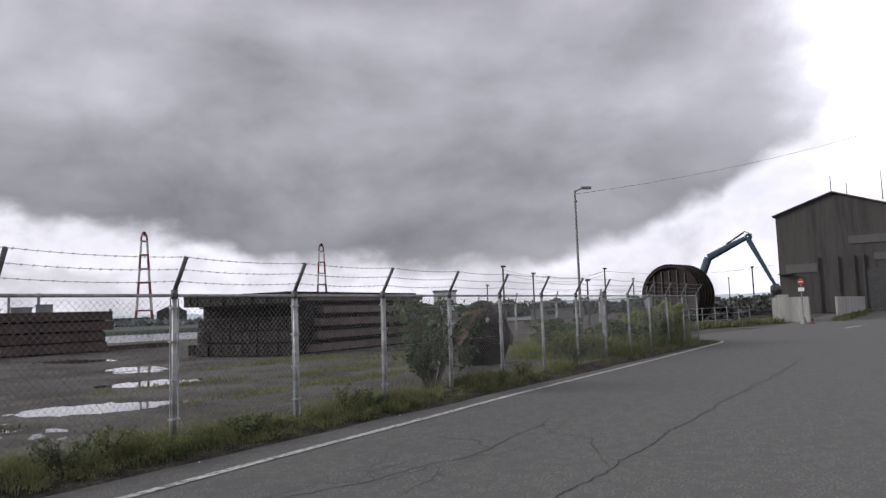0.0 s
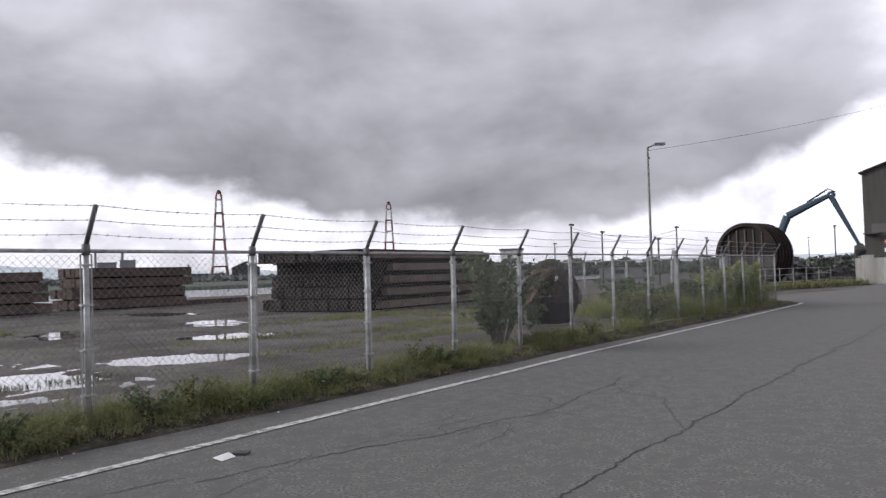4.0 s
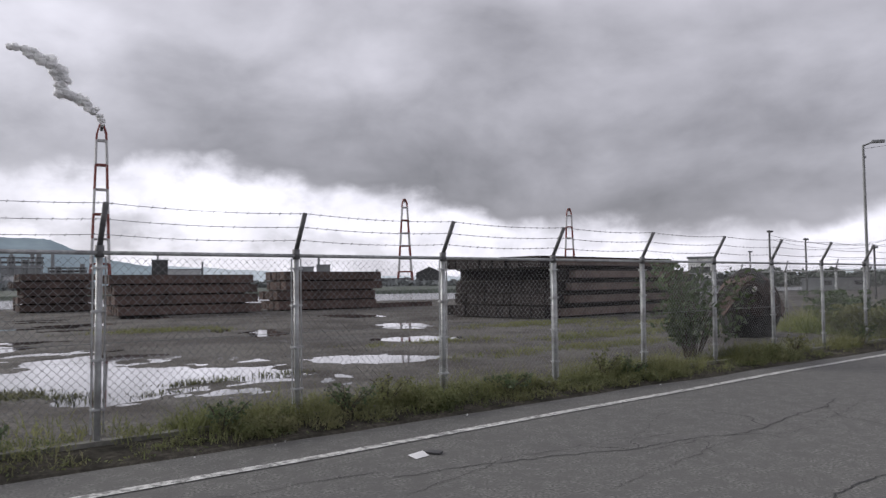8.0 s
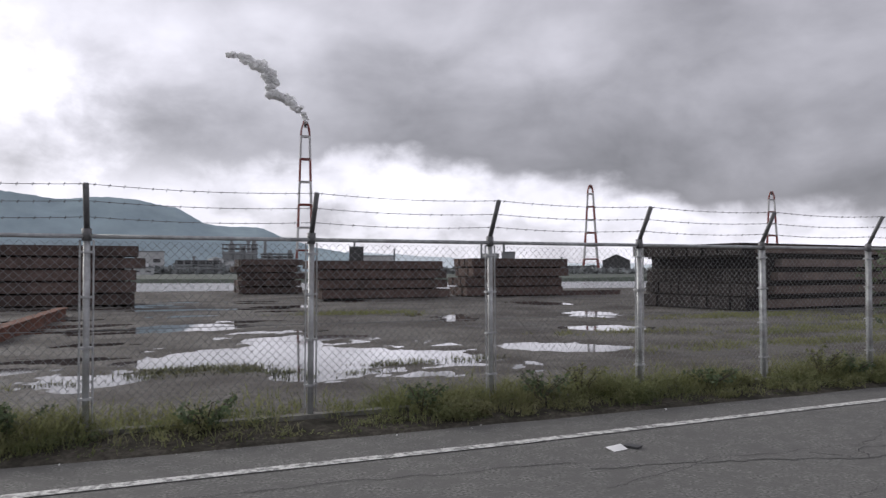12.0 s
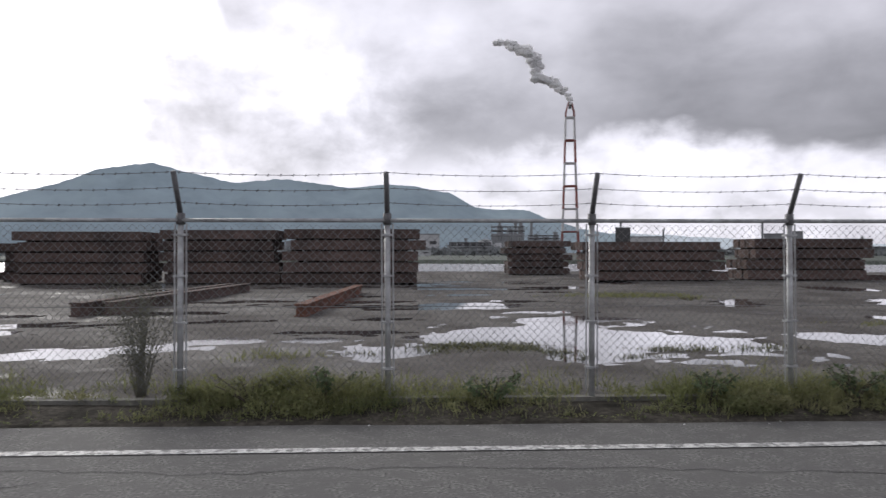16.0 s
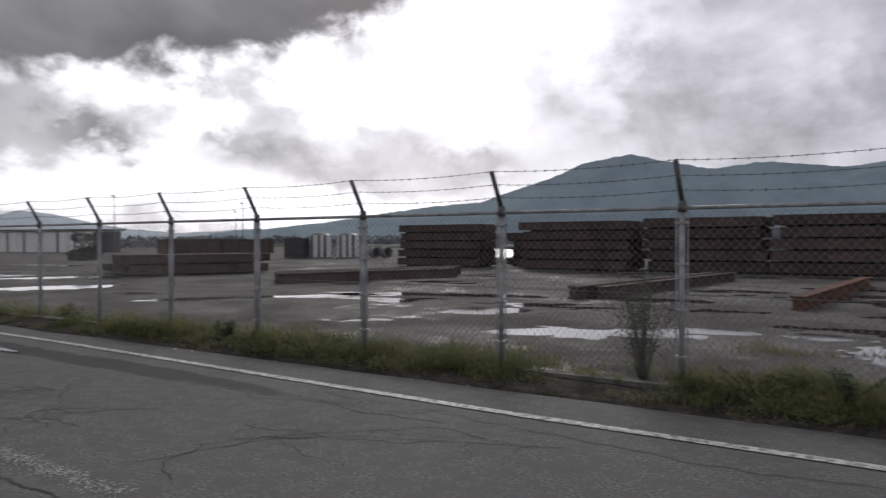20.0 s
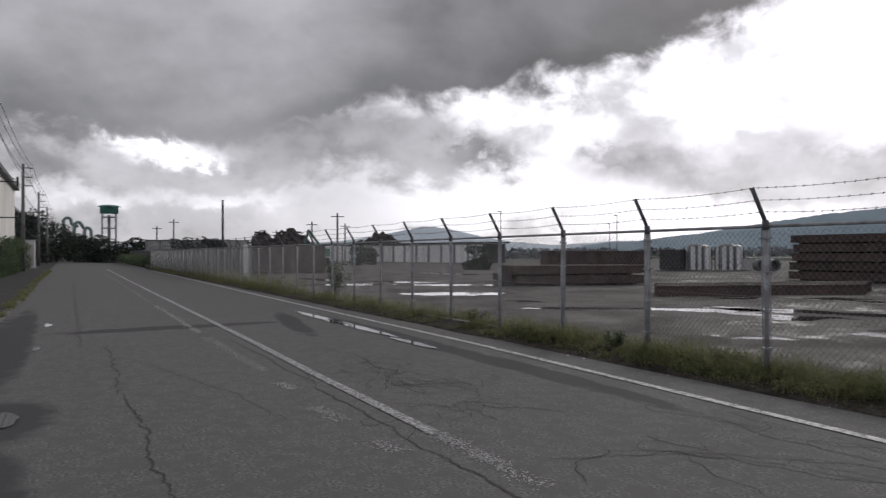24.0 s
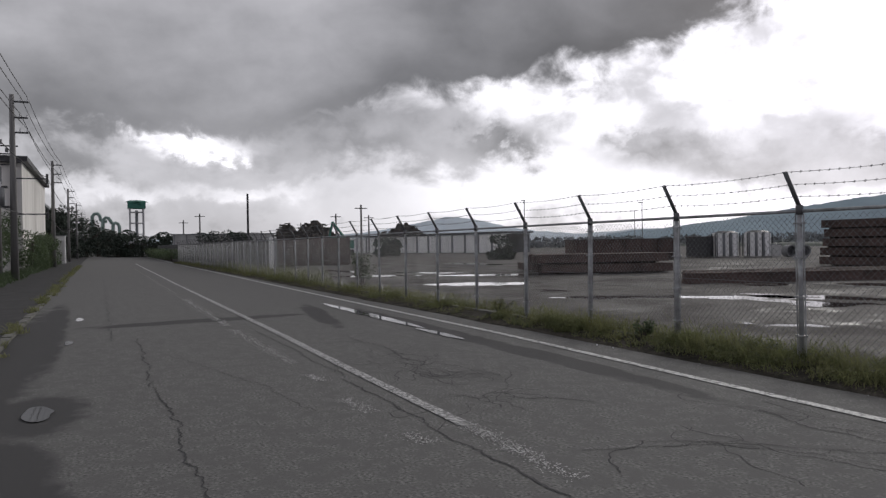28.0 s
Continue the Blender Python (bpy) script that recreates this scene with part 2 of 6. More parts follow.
def soak(m, spots, dark, gloss):
    """Darkens and smooths ragged wet stains of the given centres, half sizes and turns."""
    nt = m.node_tree
    N, L = nt.nodes.new, nt.links.new
    bsdf = nt.nodes["Principled BSDF"]

    def op(kind, a, b):
        n = N("ShaderNodeMath")
        n.operation = kind
        for k, v in enumerate((a, b)):
            if isinstance(v, (int, float)):
                n.inputs[k].default_value = v
            else:
                L(v, n.inputs[k])
        return n.outputs[0]

    geo = N("ShaderNodeNewGeometry")
    rag = 0.0
    for scale, amount in ((1.3, 1.0), (6.0, 0.55)):
        n = N("ShaderNodeTexNoise")
        n.inputs["Scale"].default_value, n.inputs["Detail"].default_value = scale, 6
        L(geo.outputs["Position"], n.inputs["Vector"])
        rag = op("ADD", rag, op("MULTIPLY", op("SUBTRACT", n.outputs["Fac"], 0.5), amount))
    wet = 0.0
    for cx, cy, rx, ry, turn in spots:
        mp = N("ShaderNodeMapping")
        mp.vector_type = "TEXTURE"
        mp.inputs["Location"].default_value, mp.inputs["Rotation"].default_value, mp.inputs["Scale"].default_value = (cx, cy, 0), (0, 0, radians(turn)), (rx, ry, 1000)
        L(geo.outputs["Position"], mp.inputs[0])
        d = N("ShaderNodeVectorMath")
        d.operation = "LENGTH"
        L(mp.outputs[0], d.inputs[0])
        wet = op("MAXIMUM", wet, op("SUBTRACT", 1.0, d.outputs["Value"]))
    mr = N("ShaderNodeMapRange")
    mr.inputs[1].default_value, mr.inputs[2].default_value = 0.02, 0.32
    L(op("ADD", wet, op("MULTIPLY", rag, op("MINIMUM", op("MULTIPLY", wet, 6.0), 1.0))), mr.inputs[0])
    for name, value in (("Base Color", (*dark, 1)), ("Roughness", gloss), ("Specular IOR Level", 0.12)):
        mx = N("ShaderNodeMix")
        mx.data_type = "RGBA" if name == "Base Color" else "FLOAT"
        a, b = (6, 7) if name == "Base Color" else (2, 3)
        if bsdf.inputs[name].links:
            L(bsdf.inputs[name].links[0].from_socket, mx.inputs[a])
        else:
            mx.inputs[a].default_value = bsdf.inputs[name].default_value
        mx.inputs[b].default_value = value
        L(mr.outputs[0], mx.inputs[0])
        L(mx.outputs[2 if a == 6 else 0], bsdf.inputs[name])


def wet_hollows(m, low, high, dark, gloss):
    """Ground that is wet below one level and dry above another, with ragged bounds."""
    nt = m.node_tree
    N, L = nt.nodes.new, nt.links.new
    bsdf = nt.nodes["Principled BSDF"]
    geo, sep = N("ShaderNodeNewGeometry"), N("ShaderNodeSeparateXYZ")
    L(geo.outputs["Position"], sep.inputs[0])
    level = sep.outputs["Z"]
    for scale, amount in ((0.45, 0.034), (2.6, 0.022), (14.0, 0.010)):
        n, sub, mul, add = N("ShaderNodeTexNoise"), N("ShaderNodeMath"), N("ShaderNodeMath"), N("ShaderNodeMath")
        n.inputs["Scale"].default_value, n.inputs["Detail"].default_value = scale, 4
        sub.operation, mul.operation, add.operation = "SUBTRACT", "MULTIPLY", "ADD"
        sub.inputs[1].default_value, mul.inputs[1].default_value = 0.5, amount
        L(geo.outputs["Position"], n.inputs["Vector"])
        L(n.outputs["Fac"], sub.inputs[0])
        L(sub.outputs[0], mul.inputs[0])
        L(mul.outputs[0], add.inputs[0])
        L(level, add.inputs[1])
        level = add.outputs[0]
    mr = N("ShaderNodeMapRange")
    mr.inputs[1].default_value, mr.inputs[2].default_value, mr.inputs[3].default_value, mr.inputs[4].default_value = low, high, 1.0, 0.0
    L(level, mr.inputs[0])
    for name, value in (("Base Color", (*dark, 1)), ("Roughness", gloss), ("Specular IOR Level", 0.22)):
        mx = N("ShaderNodeMix")
        mx.data_type = "RGBA" if name == "Base Color" else "FLOAT"
        a, b = (6, 7) if name == "Base Color" else (2, 3)
        if bsdf.inputs[name].links:
            L(bsdf.inputs[name].links[0].from_socket, mx.inputs[a])
        else:
            mx.inputs[a].default_value = bsdf.inputs[name].default_value
        mx.inputs[b].default_value = value
        L(mr.outputs[0], mx.inputs[0])
        L(mx.outputs[2 if a == 6 else 0], bsdf.inputs[name])


M = {}
M["asphalt"] = material("asphalt", (0.128, 0.127, 0.122), 0.9, var=0.72, scale=40, bump=0.24, bump_scale=160, second=(0.108, 0.106, 0.103),
                        second_scale=7.0, second_at=(0.42, 0.60), spec=0.25)
# wet stains on the road: centre, half sizes, turn
STAINS = [(-8.0, -7.9, 1.2, 0.55, 4), (-5.7, -7.95, 1.5, 0.48, 8), (-9.5, -8.55, 13, 0.6, -0.5), (-16.0, -8.2, 8, 0.35, 1), (-16.1, -5.5, 0.5, 2.7, 6), (-16.2, -2.9, 3.4, 0.3, -8),
          (-11.5, -1.92, 7.5, 0.28, -1), (-7.3, -1.9, 2.6, 0.2, -3), (3, -8.75, 10, 0.7, 0), (20, -8.75, 12, 0.6, 0)]
soak(M["asphalt"], STAINS, (0.066, 0.065, 0.065), 0.85)
M["wet_asphalt"] = material("wet_asphalt", (0.058, 0.057, 0.057), 0.9, spec=0.1, var=0.4, scale=40, second=(0.052, 0.051, 0.051), second_scale=1.5, rough_var=0.1)
M["crack"] = material("crack", (0.03, 0.03, 0.031), 0.9, var=0.3)
M["paint"] = material("road_paint", (0.52, 0.52, 0.505), 0.75, var=0.3, scale=50, second=(0.16, 0.16, 0.155), second_scale=17, second_at=(0.45, 0.60))
M["old_kerb"] = material("old_mossy_concrete", (0.13, 0.128, 0.115), 0.95, var=0.4, scale=12, second=(0.06, 0.06, 0.05), second_scale=2.5, bump=0.4)
M["marsh"] = material("dark_marsh_grass", (0.105, 0.112, 0.05), 0.85, var=0.4, scale=9, second=(0.12, 0.115, 0.055), second_scale=1.2)
M["worn_paint"] = material("worn_road_paint", (0.50, 0.50, 0.485), 0.7, var=0.25, scale=60, second=(0.115, 0.115, 0.113), second_scale=30, second_at=(0.42, 0.54))
for key in ("gravel", "far_gravel"):
    M[key] = material("wet_" + key, (0.118, 0.112, 0.104), 0.92, var=0.6, scale=16, bump=0.9, bump_scale=22, second=(0.066, 0.060, 0.056),
                      second_scale=0.4, second_at=(0.44, 0.58), rough_var=0.08, spec=0.1)
wet_hollows(M["gravel"], -0.036, -0.020, (0.052, 0.048, 0.045), 0.55)
M["soil"] = material("dark_soil", (0.07, 0.064, 0.054), 1.0, spec=0.05, var=0.5, scale=20, bump=0.8, bump_scale=40, second=(0.028, 0.027, 0.022), second_scale=3)
M["water"] = material("puddle_water", (0.03, 0.03, 0.032), 0.04, var=0.1, scale=2, spec=0.85)
M["channel"] = material("rippled_channel_water", (0.12, 0.125, 0.13), 0.25, var=0.1, scale=2, bump=1.0, bump_scale=1.5)
M["galv"] = material("galvanised_steel", (0.37, 0.38, 0.39), 0.55, 0.35, var=0.2, scale=18, second=(0.22, 0.22, 0.22), second_scale=4)
M["wire"] = material("galvanised_wire", (0.18, 0.185, 0.19), 0.55, 0.25, var=0.2, scale=8)
# arms and barbed strands: backlit darkness against the sky is put into the colour
M["arm"] = material("backlit_arm_steel", (0.12, 0.12, 0.125), 0.6, 0.3, var=0.25, scale=20)
M["rust"] = material("rusted_beam_steel", (0.098, 0.071, 0.064), 0.9, 0.0, spec=0.12, var=0.3, scale=5, second=(0.062, 0.049, 0.046), second_scale=0.8,
                     per_object=0.22, bump=0.2, bump_scale=30)
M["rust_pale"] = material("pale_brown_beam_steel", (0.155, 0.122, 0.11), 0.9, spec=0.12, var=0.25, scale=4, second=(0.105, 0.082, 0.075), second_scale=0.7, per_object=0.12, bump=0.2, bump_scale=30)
M["bright_panel"] = material("bright_white_panel", (0.85, 0.85, 0.84), 0.7, var=0.08, scale=2, second=(0.68, 0.68, 0.67), second_scale=0.9, streak=True, per_object=0.08)
# far foliage painted pale grey: the haze is in the colour
M["haze_trees"] = material("haze_tinted_trees", (0.21, 0.225, 0.23), 1.0, var=0.4, scale=0.4, spec=0.0)
M["dim_trees"] = material("dim_far_trees", (0.105, 0.118, 0.105), 1.0, var=0.4, scale=0.4, spec=0.0)
M["rust_red"] = material("orange_rusted_steel", (0.16, 0.078, 0.056), 0.9, 0.0, spec=0.12, var=0.35, scale=6, second=(0.085, 0.05, 0.04), second_scale=2, per_object=0.15)
# carries the shade on the large stack's beam ends; plain dark on the belts
M["dark_steel"] = material("dark_and_shaded_steel", (0.030, 0.026, 0.026), 0.9, spec=0.15, var=0.3, scale=5, per_object=0.3)
M["wall_grey"] = material("grey_wall_panel", (0.10, 0.10, 0.10), 0.85, var=0.15, scale=3, second=(0.1, 0.098, 0.095), second_scale=1.2, streak=True, per_object=0.12)
M["tyre"] = material("black_rubber", (0.022, 0.021, 0.021), 0.85, var=0.3, scale=8)
# spacer timber; the shade between the layers is put into its dark colour
M["dark_timber"] = material("shade_dark_timber", (0.05, 0.042, 0.036), 0.9, var=0.3, scale=12)
M["concrete"] = material("concrete", (0.34, 0.335, 0.32), 0.9, var=0.18, scale=9, second=(0.24, 0.235, 0.225), second_scale=1.0, bump=0.2, streak=True)
M["white_wall"] = material("weathered_white_panel", (0.5, 0.5, 0.49), 0.8, var=0.12, scale=3, second=(0.36, 0.35, 0.34), second_scale=1.5, streak=True, per_object=0.1)
M["dark_cladding"] = material("dark_rusty_cladding", (0.050, 0.047, 0.047), 0.85, var=0.3, scale=2, second=(0.068, 0.062, 0.060), second_scale=0.5, streak=True)
M["drum"] = material("dark_rusty_culvert", (0.040, 0.031, 0.029), 0.95, spec=0.06, var=0.35, scale=3, second=(0.028, 0.024, 0.024), second_scale=1)
M["faint_paint"] = material("faint_road_paint", (0.5, 0.5, 0.49), 0.7, var=0.25, scale=60, second=(0.36, 0.36, 0.35), second_scale=30, second_at=(0.5, 0.75))
M["grass"] = material("grass", (0.13, 0.142, 0.064), 0.8, var=0.5, scale=9, second=(0.175, 0.17, 0.09), second_scale=0.8, second_at=(0.45, 0.7))
M["dry_grass"] = material("dry_grass", (0.158, 0.162, 0.075), 0.85, var=0.4, scale=9, second=(0.12, 0.135, 0.055), second_scale=0.6)
M["leaf"] = material("dark_leaf", (0.065, 0.09, 0.045), 0.7, var=0.5, scale=4)
for key in ("grass", "dry_grass", "leaf"):
    thin_leaf(M[key], 0.35)
M["fresh"] = material("fresh_weeds", (0.17, 0.205, 0.065), 0.8, var=0.4, scale=5, second=(0.22, 0.22, 0.09), second_scale=0.8)
M["verge_leaf"] = material("verge_leaf", (0.128, 0.142, 0.062), 0.75, var=0.5, scale=5, second=(0.07, 0.09, 0.04), second_scale=1.1)
for key in ("fresh", "verge_leaf"):
    thin_leaf(M[key], 0.35)
M["duct_green"] = material("pale_green_duct", (0.22, 0.30, 0.27), 0.7, var=0.2, scale=1)
M["twig"] = material("twig", (0.06, 0.05, 0.04), 0.9, var=0.3)
M["tree_far"] = material("far_trees", (0.042, 0.055, 0.042), 0.95, var=0.5, scale=0.6)
# air haze is put into the blue-grey of the mountain and the hills
M["mountain"] = material("haze_tinted_mountain", (0.26, 0.325, 0.36), 1.0, var=0.12, scale=0.012, second=(0.30, 0.37, 0.405), second_scale=0.004, spec=0.0)
M["hill"] = material("haze_tinted_hill", (0.52, 0.58, 0.62), 1.0, var=0.12, scale=0.02, spec=0.0)
M["red"] = material("tower_red", (0.17, 0.045, 0.04), 0.7, var=0.2, scale=1)
M["white"] = material("tower_white", (0.42, 0.42, 0.43), 0.7, var=0.12, scale=1)
M["blue"] = material("crane_blue", (0.034, 0.062, 0.09), 0.5, var=0.2, scale=2)
M["green"] = material("tank_green", (0.035, 0.16, 0.12), 0.6, var=0.2, scale=1)
M["smoke"] = material("smoke", (0.93, 0.93, 0.94), 1.0, var=0.15, scale=0.05, spec=0.0)
thin_leaf(M["smoke"], 0.5, 1.1)
M["grey_metal"] = material("grey_metal", (0.2, 0.205, 0.21), 0.6, 0.2, var=0.2, scale=3)
M["dark_metal"] = material("dark_metal", (0.05, 0.05, 0.053), 0.6, 0.2, var=0.25, scale=3)
M["far_grey"] = material("far_building_grey", (0.2, 0.21, 0.22), 0.9, var=0.2, scale=0.3)
M["far_white"] = material("far_building_white", (0.42, 0.43, 0.44), 0.9, var=0.15, scale=0.2)
M["cream"] = material("cream_wall", (0.68, 0.66, 0.63), 0.85, var=0.12, scale=2, second=(0.52, 0.50, 0.47), second_scale=0.6, streak=True)
M["sign_red"] = material("sign_red", (0.42, 0.05, 0.04), 0.5, var=0.1)
M["sign_white"] = material("sign_white", (0.7, 0.7, 0.7), 0.5, var=0.08)
M["cable"] = material("black_cable", (0.02, 0.02, 0.02), 0.7, var=0.1)
M["pale_twig"] = material("grey_green_twig", (0.13, 0.13, 0.10), 0.9, var=0.3)
M["bark"] = material("bark", (0.06, 0.05, 0.042), 0.95, var=0.4, scale=10)
M["pole"] = material("weathered_concrete_pole", (0.17, 0.165, 0.16), 0.9, var=0.2, scale=6, streak=True)


# ---- mesh tools ----
class Geo:
    def __init__(self):
        self.v, self.f = [], []

    def add(self, verts, faces):
        o = len(self.v)
        self.v += [tuple(p) for p in verts]
        self.f += [tuple(i + o for i in q) for q in faces]
        return self

    def box(self, c, s, rz=0.0, m=None):
        x, y, z = s[0] / 2, s[1] / 2, s[2] / 2
        ca, sa = math.cos(radians(rz)), math.sin(radians(rz))
        vs = [(i * x, j * y, k * z) for k in (-1, 1) for j in (-1, 1) for i in (-1, 1)]
        vs = [(c[0] + a * ca - b * sa, c[1] + a * sa + b * ca, c[2] + d) for a, b, d in vs]
        if m:
            vs = [tuple(m @ Vector(p)) for p in vs]
        return self.add(vs, [(0, 2, 3, 1), (4, 5, 7, 6), (0, 1, 5, 4), (2, 6, 7, 3), (0, 4, 6, 2), (1, 3, 7, 5)])

    def tube(self, p, q, r, r2=None, n=8, caps=True):
        p, q = Vector(p), Vector(q)
        r2 = r if r2 is None else r2
        d = (q - p).normalized()
        a = d.orthogonal().normalized()
        b = d.cross(a)
        vs, fs = [], []
        for c, rr in ((p, r), (q, r2)):
            for i in range(n):
                w = 2 * math.pi * (i + 0.5) / n
                vs.append(c + (a * math.cos(w) + b * math.sin(w)) * rr)
        for i in range(n):
            j = (i + 1) % n
            fs.append((i, j, n + j, n + i))
        if caps:
            fs += [tuple(range(n - 1, -1, -1)), tuple(range(n, 2 * n))]
        return self.add(vs, fs)

    def path(self, pts, r, n=6):
        """One bent tube through the points."""
        pts = [Vector(p) for p in pts]
        a = (pts[1] - pts[0]).normalized().orthogonal().normalized()
        vs, fs = [], []
        for i, p in enumerate(pts):
            d = (pts[min(i + 1, len(pts) - 1)] - pts[max(i - 1, 0)]).normalized()
            a = (a - d * a.dot(d)).normalized()
            b = d.cross(a)
            vs += [p + (a * math.cos(w) + b * math.sin(w)) * r for w in (2 * math.pi * k / n for k in range(n))]
        for i in range(len(pts) - 1):
            for k in range(n):
                j = (k + 1) % n
                fs.append((i * n + k, i * n + j, i * n + n + j, i * n + n + k))
        fs += [tuple(range(n - 1, -1, -1)), tuple(range(len(vs) - n, len(vs)))]
        return self.add(vs, fs)

    def prism(self, outline, p, axis_u, axis_v, along):
        """An outline in u, v, pushed along a vector."""
        p, u, v, w = Vector(p), Vector(axis_u), Vector(axis_v), Vector(along)
        n = len(outline)
        vs = [p + u * a + v * b for a, b in outline] + [p + u * a + v * b + w for a, b in outline]
        fs = [(i, (i + 1) % n, n + (i + 1) % n, n + i) for i in range(n)] + [tuple(range(n - 1, -1, -1)), tuple(range(n, 2 * n))]
        return self.add(vs, fs)

    def ring(self, c, axis, r0, r1, length, n=28):
        """A pipe with a wall, along an axis."""
        c, d = Vector(c), Vector(axis).normalized()
        a = d.orthogonal().normalized()
        b = d.cross(a)
        vs, fs = [], []
        for i in range(n):
            w = 2 * math.pi * i / n
            e = a * math.cos(w) + b * math.sin(w)
            vs += [c + e * r0, c + e * r1, c + e * r1 + d * length, c + e * r0 + d * length]
        for i in range(n):
            j = (i + 1) % n
            for k in range(4):
                l = (k + 1) % 4
                fs.append((4 * i + k, 4 * i + l, 4 * j + l, 4 * j + k))
        return self.add(vs, fs)

    def blob(self, c, s, seed=0, rough=0.3, sub=2):
        bm = bmesh.new()
        bmesh.ops.create_icosphere(bm, subdivisions=sub, radius=1)
        vs = []
        for q in bm.verts:
            k = 1 + rough * noise.noise(q.co * 1.7 + Vector((seed * 3.1, seed, 0)))+ rough * 0.5 * noise.noise(q.co * 4 + Vector((0, seed, seed)))
            vs.append((c[0] + q.co.x * s[0] * k, c[1] + q.co.y * s[1] * k, c[2] + q.co.z * s[2] * k))
        fs = [tuple(q.index for q in f.verts) for f in bm.faces]
        bm.free()
        return self.add(vs, fs)

    def mesh(self, name, smooth=False):
        me = bpy.data.meshes.new(name)
        me.from_pydata(self.v, [], self.f)
        if smooth:
            me.polygons.foreach_set("use_smooth", [True] * len(self.f))
        me.update()
        return me


def part(name, geo, mat, parent, label="", at=None, smooth=False):
    me = geo if isinstance(geo, bpy.types.Mesh) else geo.mesh(name, smooth)
    if not me.materials:
        me.materials.append(M[mat])
    ob = new(name, me)
    ob.parent = parent
    if at is not None:
        ob.matrix_basis = at if isinstance(at, Matrix) else Matrix.Translation(at)
    if label:
        ob["label"] = label
    return ob


def thing(name, label, category, at=(0, 0, 0), rz=0.0, group="", kind=""):
    ob = new(name)
    ob.matrix_basis = pose(*at, 0, 0, rz)
    return tagged(ob, label, category, group, kind)


def solid(name, geo, mat, label, category, group="", kind="", smooth=False, at=None):
    ob = part(name, geo, mat, None, "", at, smooth)
    return tagged(ob, label, category, group, kind)


# ---- ground, road, water, mountains ----
ROAD_Z = -0.10


ground = Geo().add([(-3000, -3000, -0.16), (3000, -3000, -0.16), (3000, 3500, -0.16), (-3000, 3500, -0.16)], [(0, 1, 2, 3)])
solid("ground", ground, "far_gravel", "dark wet ground that runs to the horizon", "ground", kind="structure")


# shore of the wide pool behind the fence
POOL = [(0.4, 5.5), (1.35, 6.55), (2.25, 7.2), (2.6, 8.5), (3.6, 8.9), (3.95, 8.6), (3.75, 6.75), (5.0, 5.6), (5.85, 4.8), (5.85, 3.7), (5.0, 3.1), (4.7, 3.6), (3.6, 3.45), (3.2, 2.45), (2.5, 2.3),
        (2.05, 2.6), (2.15, 3.6), (1.2, 4.25), (0.5, 4.4)]
# other puddles: centre, half sizes, turn
PUDDLES = [(11.45, 8.2, 0.9, 0.75, -30), (8.0, 4.65, 1.15, 0.65, -30), (14.4, 13.35, 0.7, 1.5, -30), (9.5, 13.5, 0.45, 1.6, -24), (-7.6, 5.95, 0.8, 0.7, 20), (-4.85, 3.45, 0.95, 0.5, 19),
           (-12.0, 7.0, 2.3, 0.2, 22), (-7.85, 7.6, 1.45, 0.25, 20), (-23.0, 5.0, 1.7, 0.8, 60), (-32.2, 4.3, 1.7, 1.0, 60), (-29.3, 8.7, 2.0, 0.8, 59), (-15.0, 5.1, 1.75, 0.35, 59), (-16.6, 11.3, 1.0, 0.35, 56),
           (-13.4, 7.4, 1.0, 0.4, 57), (-10.8, 7.05, 0.5, 0.35, 56), (-0.2, 3.5, 0.5, 0.65, 10), (-8.6, 3.0, 0.45, 0.13, 22), (-1.3, 5.05, 0.4, 0.18, 0), (1.6, 12.6, 1.3, 1.2, 0), (-0.8, 6.05, 1.1, 0.28, 0),
           (-3.7, 3.9, 0.6, 0.5, 20), (-6.7, 7.4, 1.0, 0.3, 15), (-9.8, 9.4, 1.3, 0.25, 15), (9.8, 27.4, 0.9, 1.6, 0), (17.2, 21.3, 1.1, 1.6, 0), (6.2, 22.6, 1.2, 0.9, 0), (-17.3, 12.1, 1.0, 0.35, 35),
           (-5.8, 10.4, 1.4, 0.4, 0), (-34.1, 7.7, 2.2, 0.6, 30), (-18.6, 4.9, 0.6, 0.2, 12), (8.9, 15.6, 0.3, 0.9, -20), (-2.9, 4.9, 0.5, 0.16, 10)]
rp = random.Random(5)
for i in range(44):
    PUDDLES.append((rp.uniform(-16, 5.5), rp.uniform(8, 29), rp.uniform(0.5, 1.6), rp.uniform(0.14, 0.42), rp.uniform(-8, 8)))


def pool_depth(x, y):
    """One in the middle of the wide pool, nothing outside its shore."""
    inside, near = False, 9.0
    for (x0, y0), (x1, y1) in zip(POOL, POOL[1:] + POOL[:1]):
        if (y0 > y) != (y1 > y) and x < x0 + (y - y0) * (x1 - x0) / (y1 - y0):
            inside = not inside
        f = max(0.0, min(1.0, ((x - x0) * (x1 - x0) + (y - y0) * (y1 - y0)) / ((x1 - x0) ** 2 + (y1 - y0) ** 2)))
        near = min(near, math.hypot(x - x0 - f * (x1 - x0), y - y0 - f * (y1 - y0)))
    return min(1.0, 0.12 + near / 0.4) if inside else 0.0


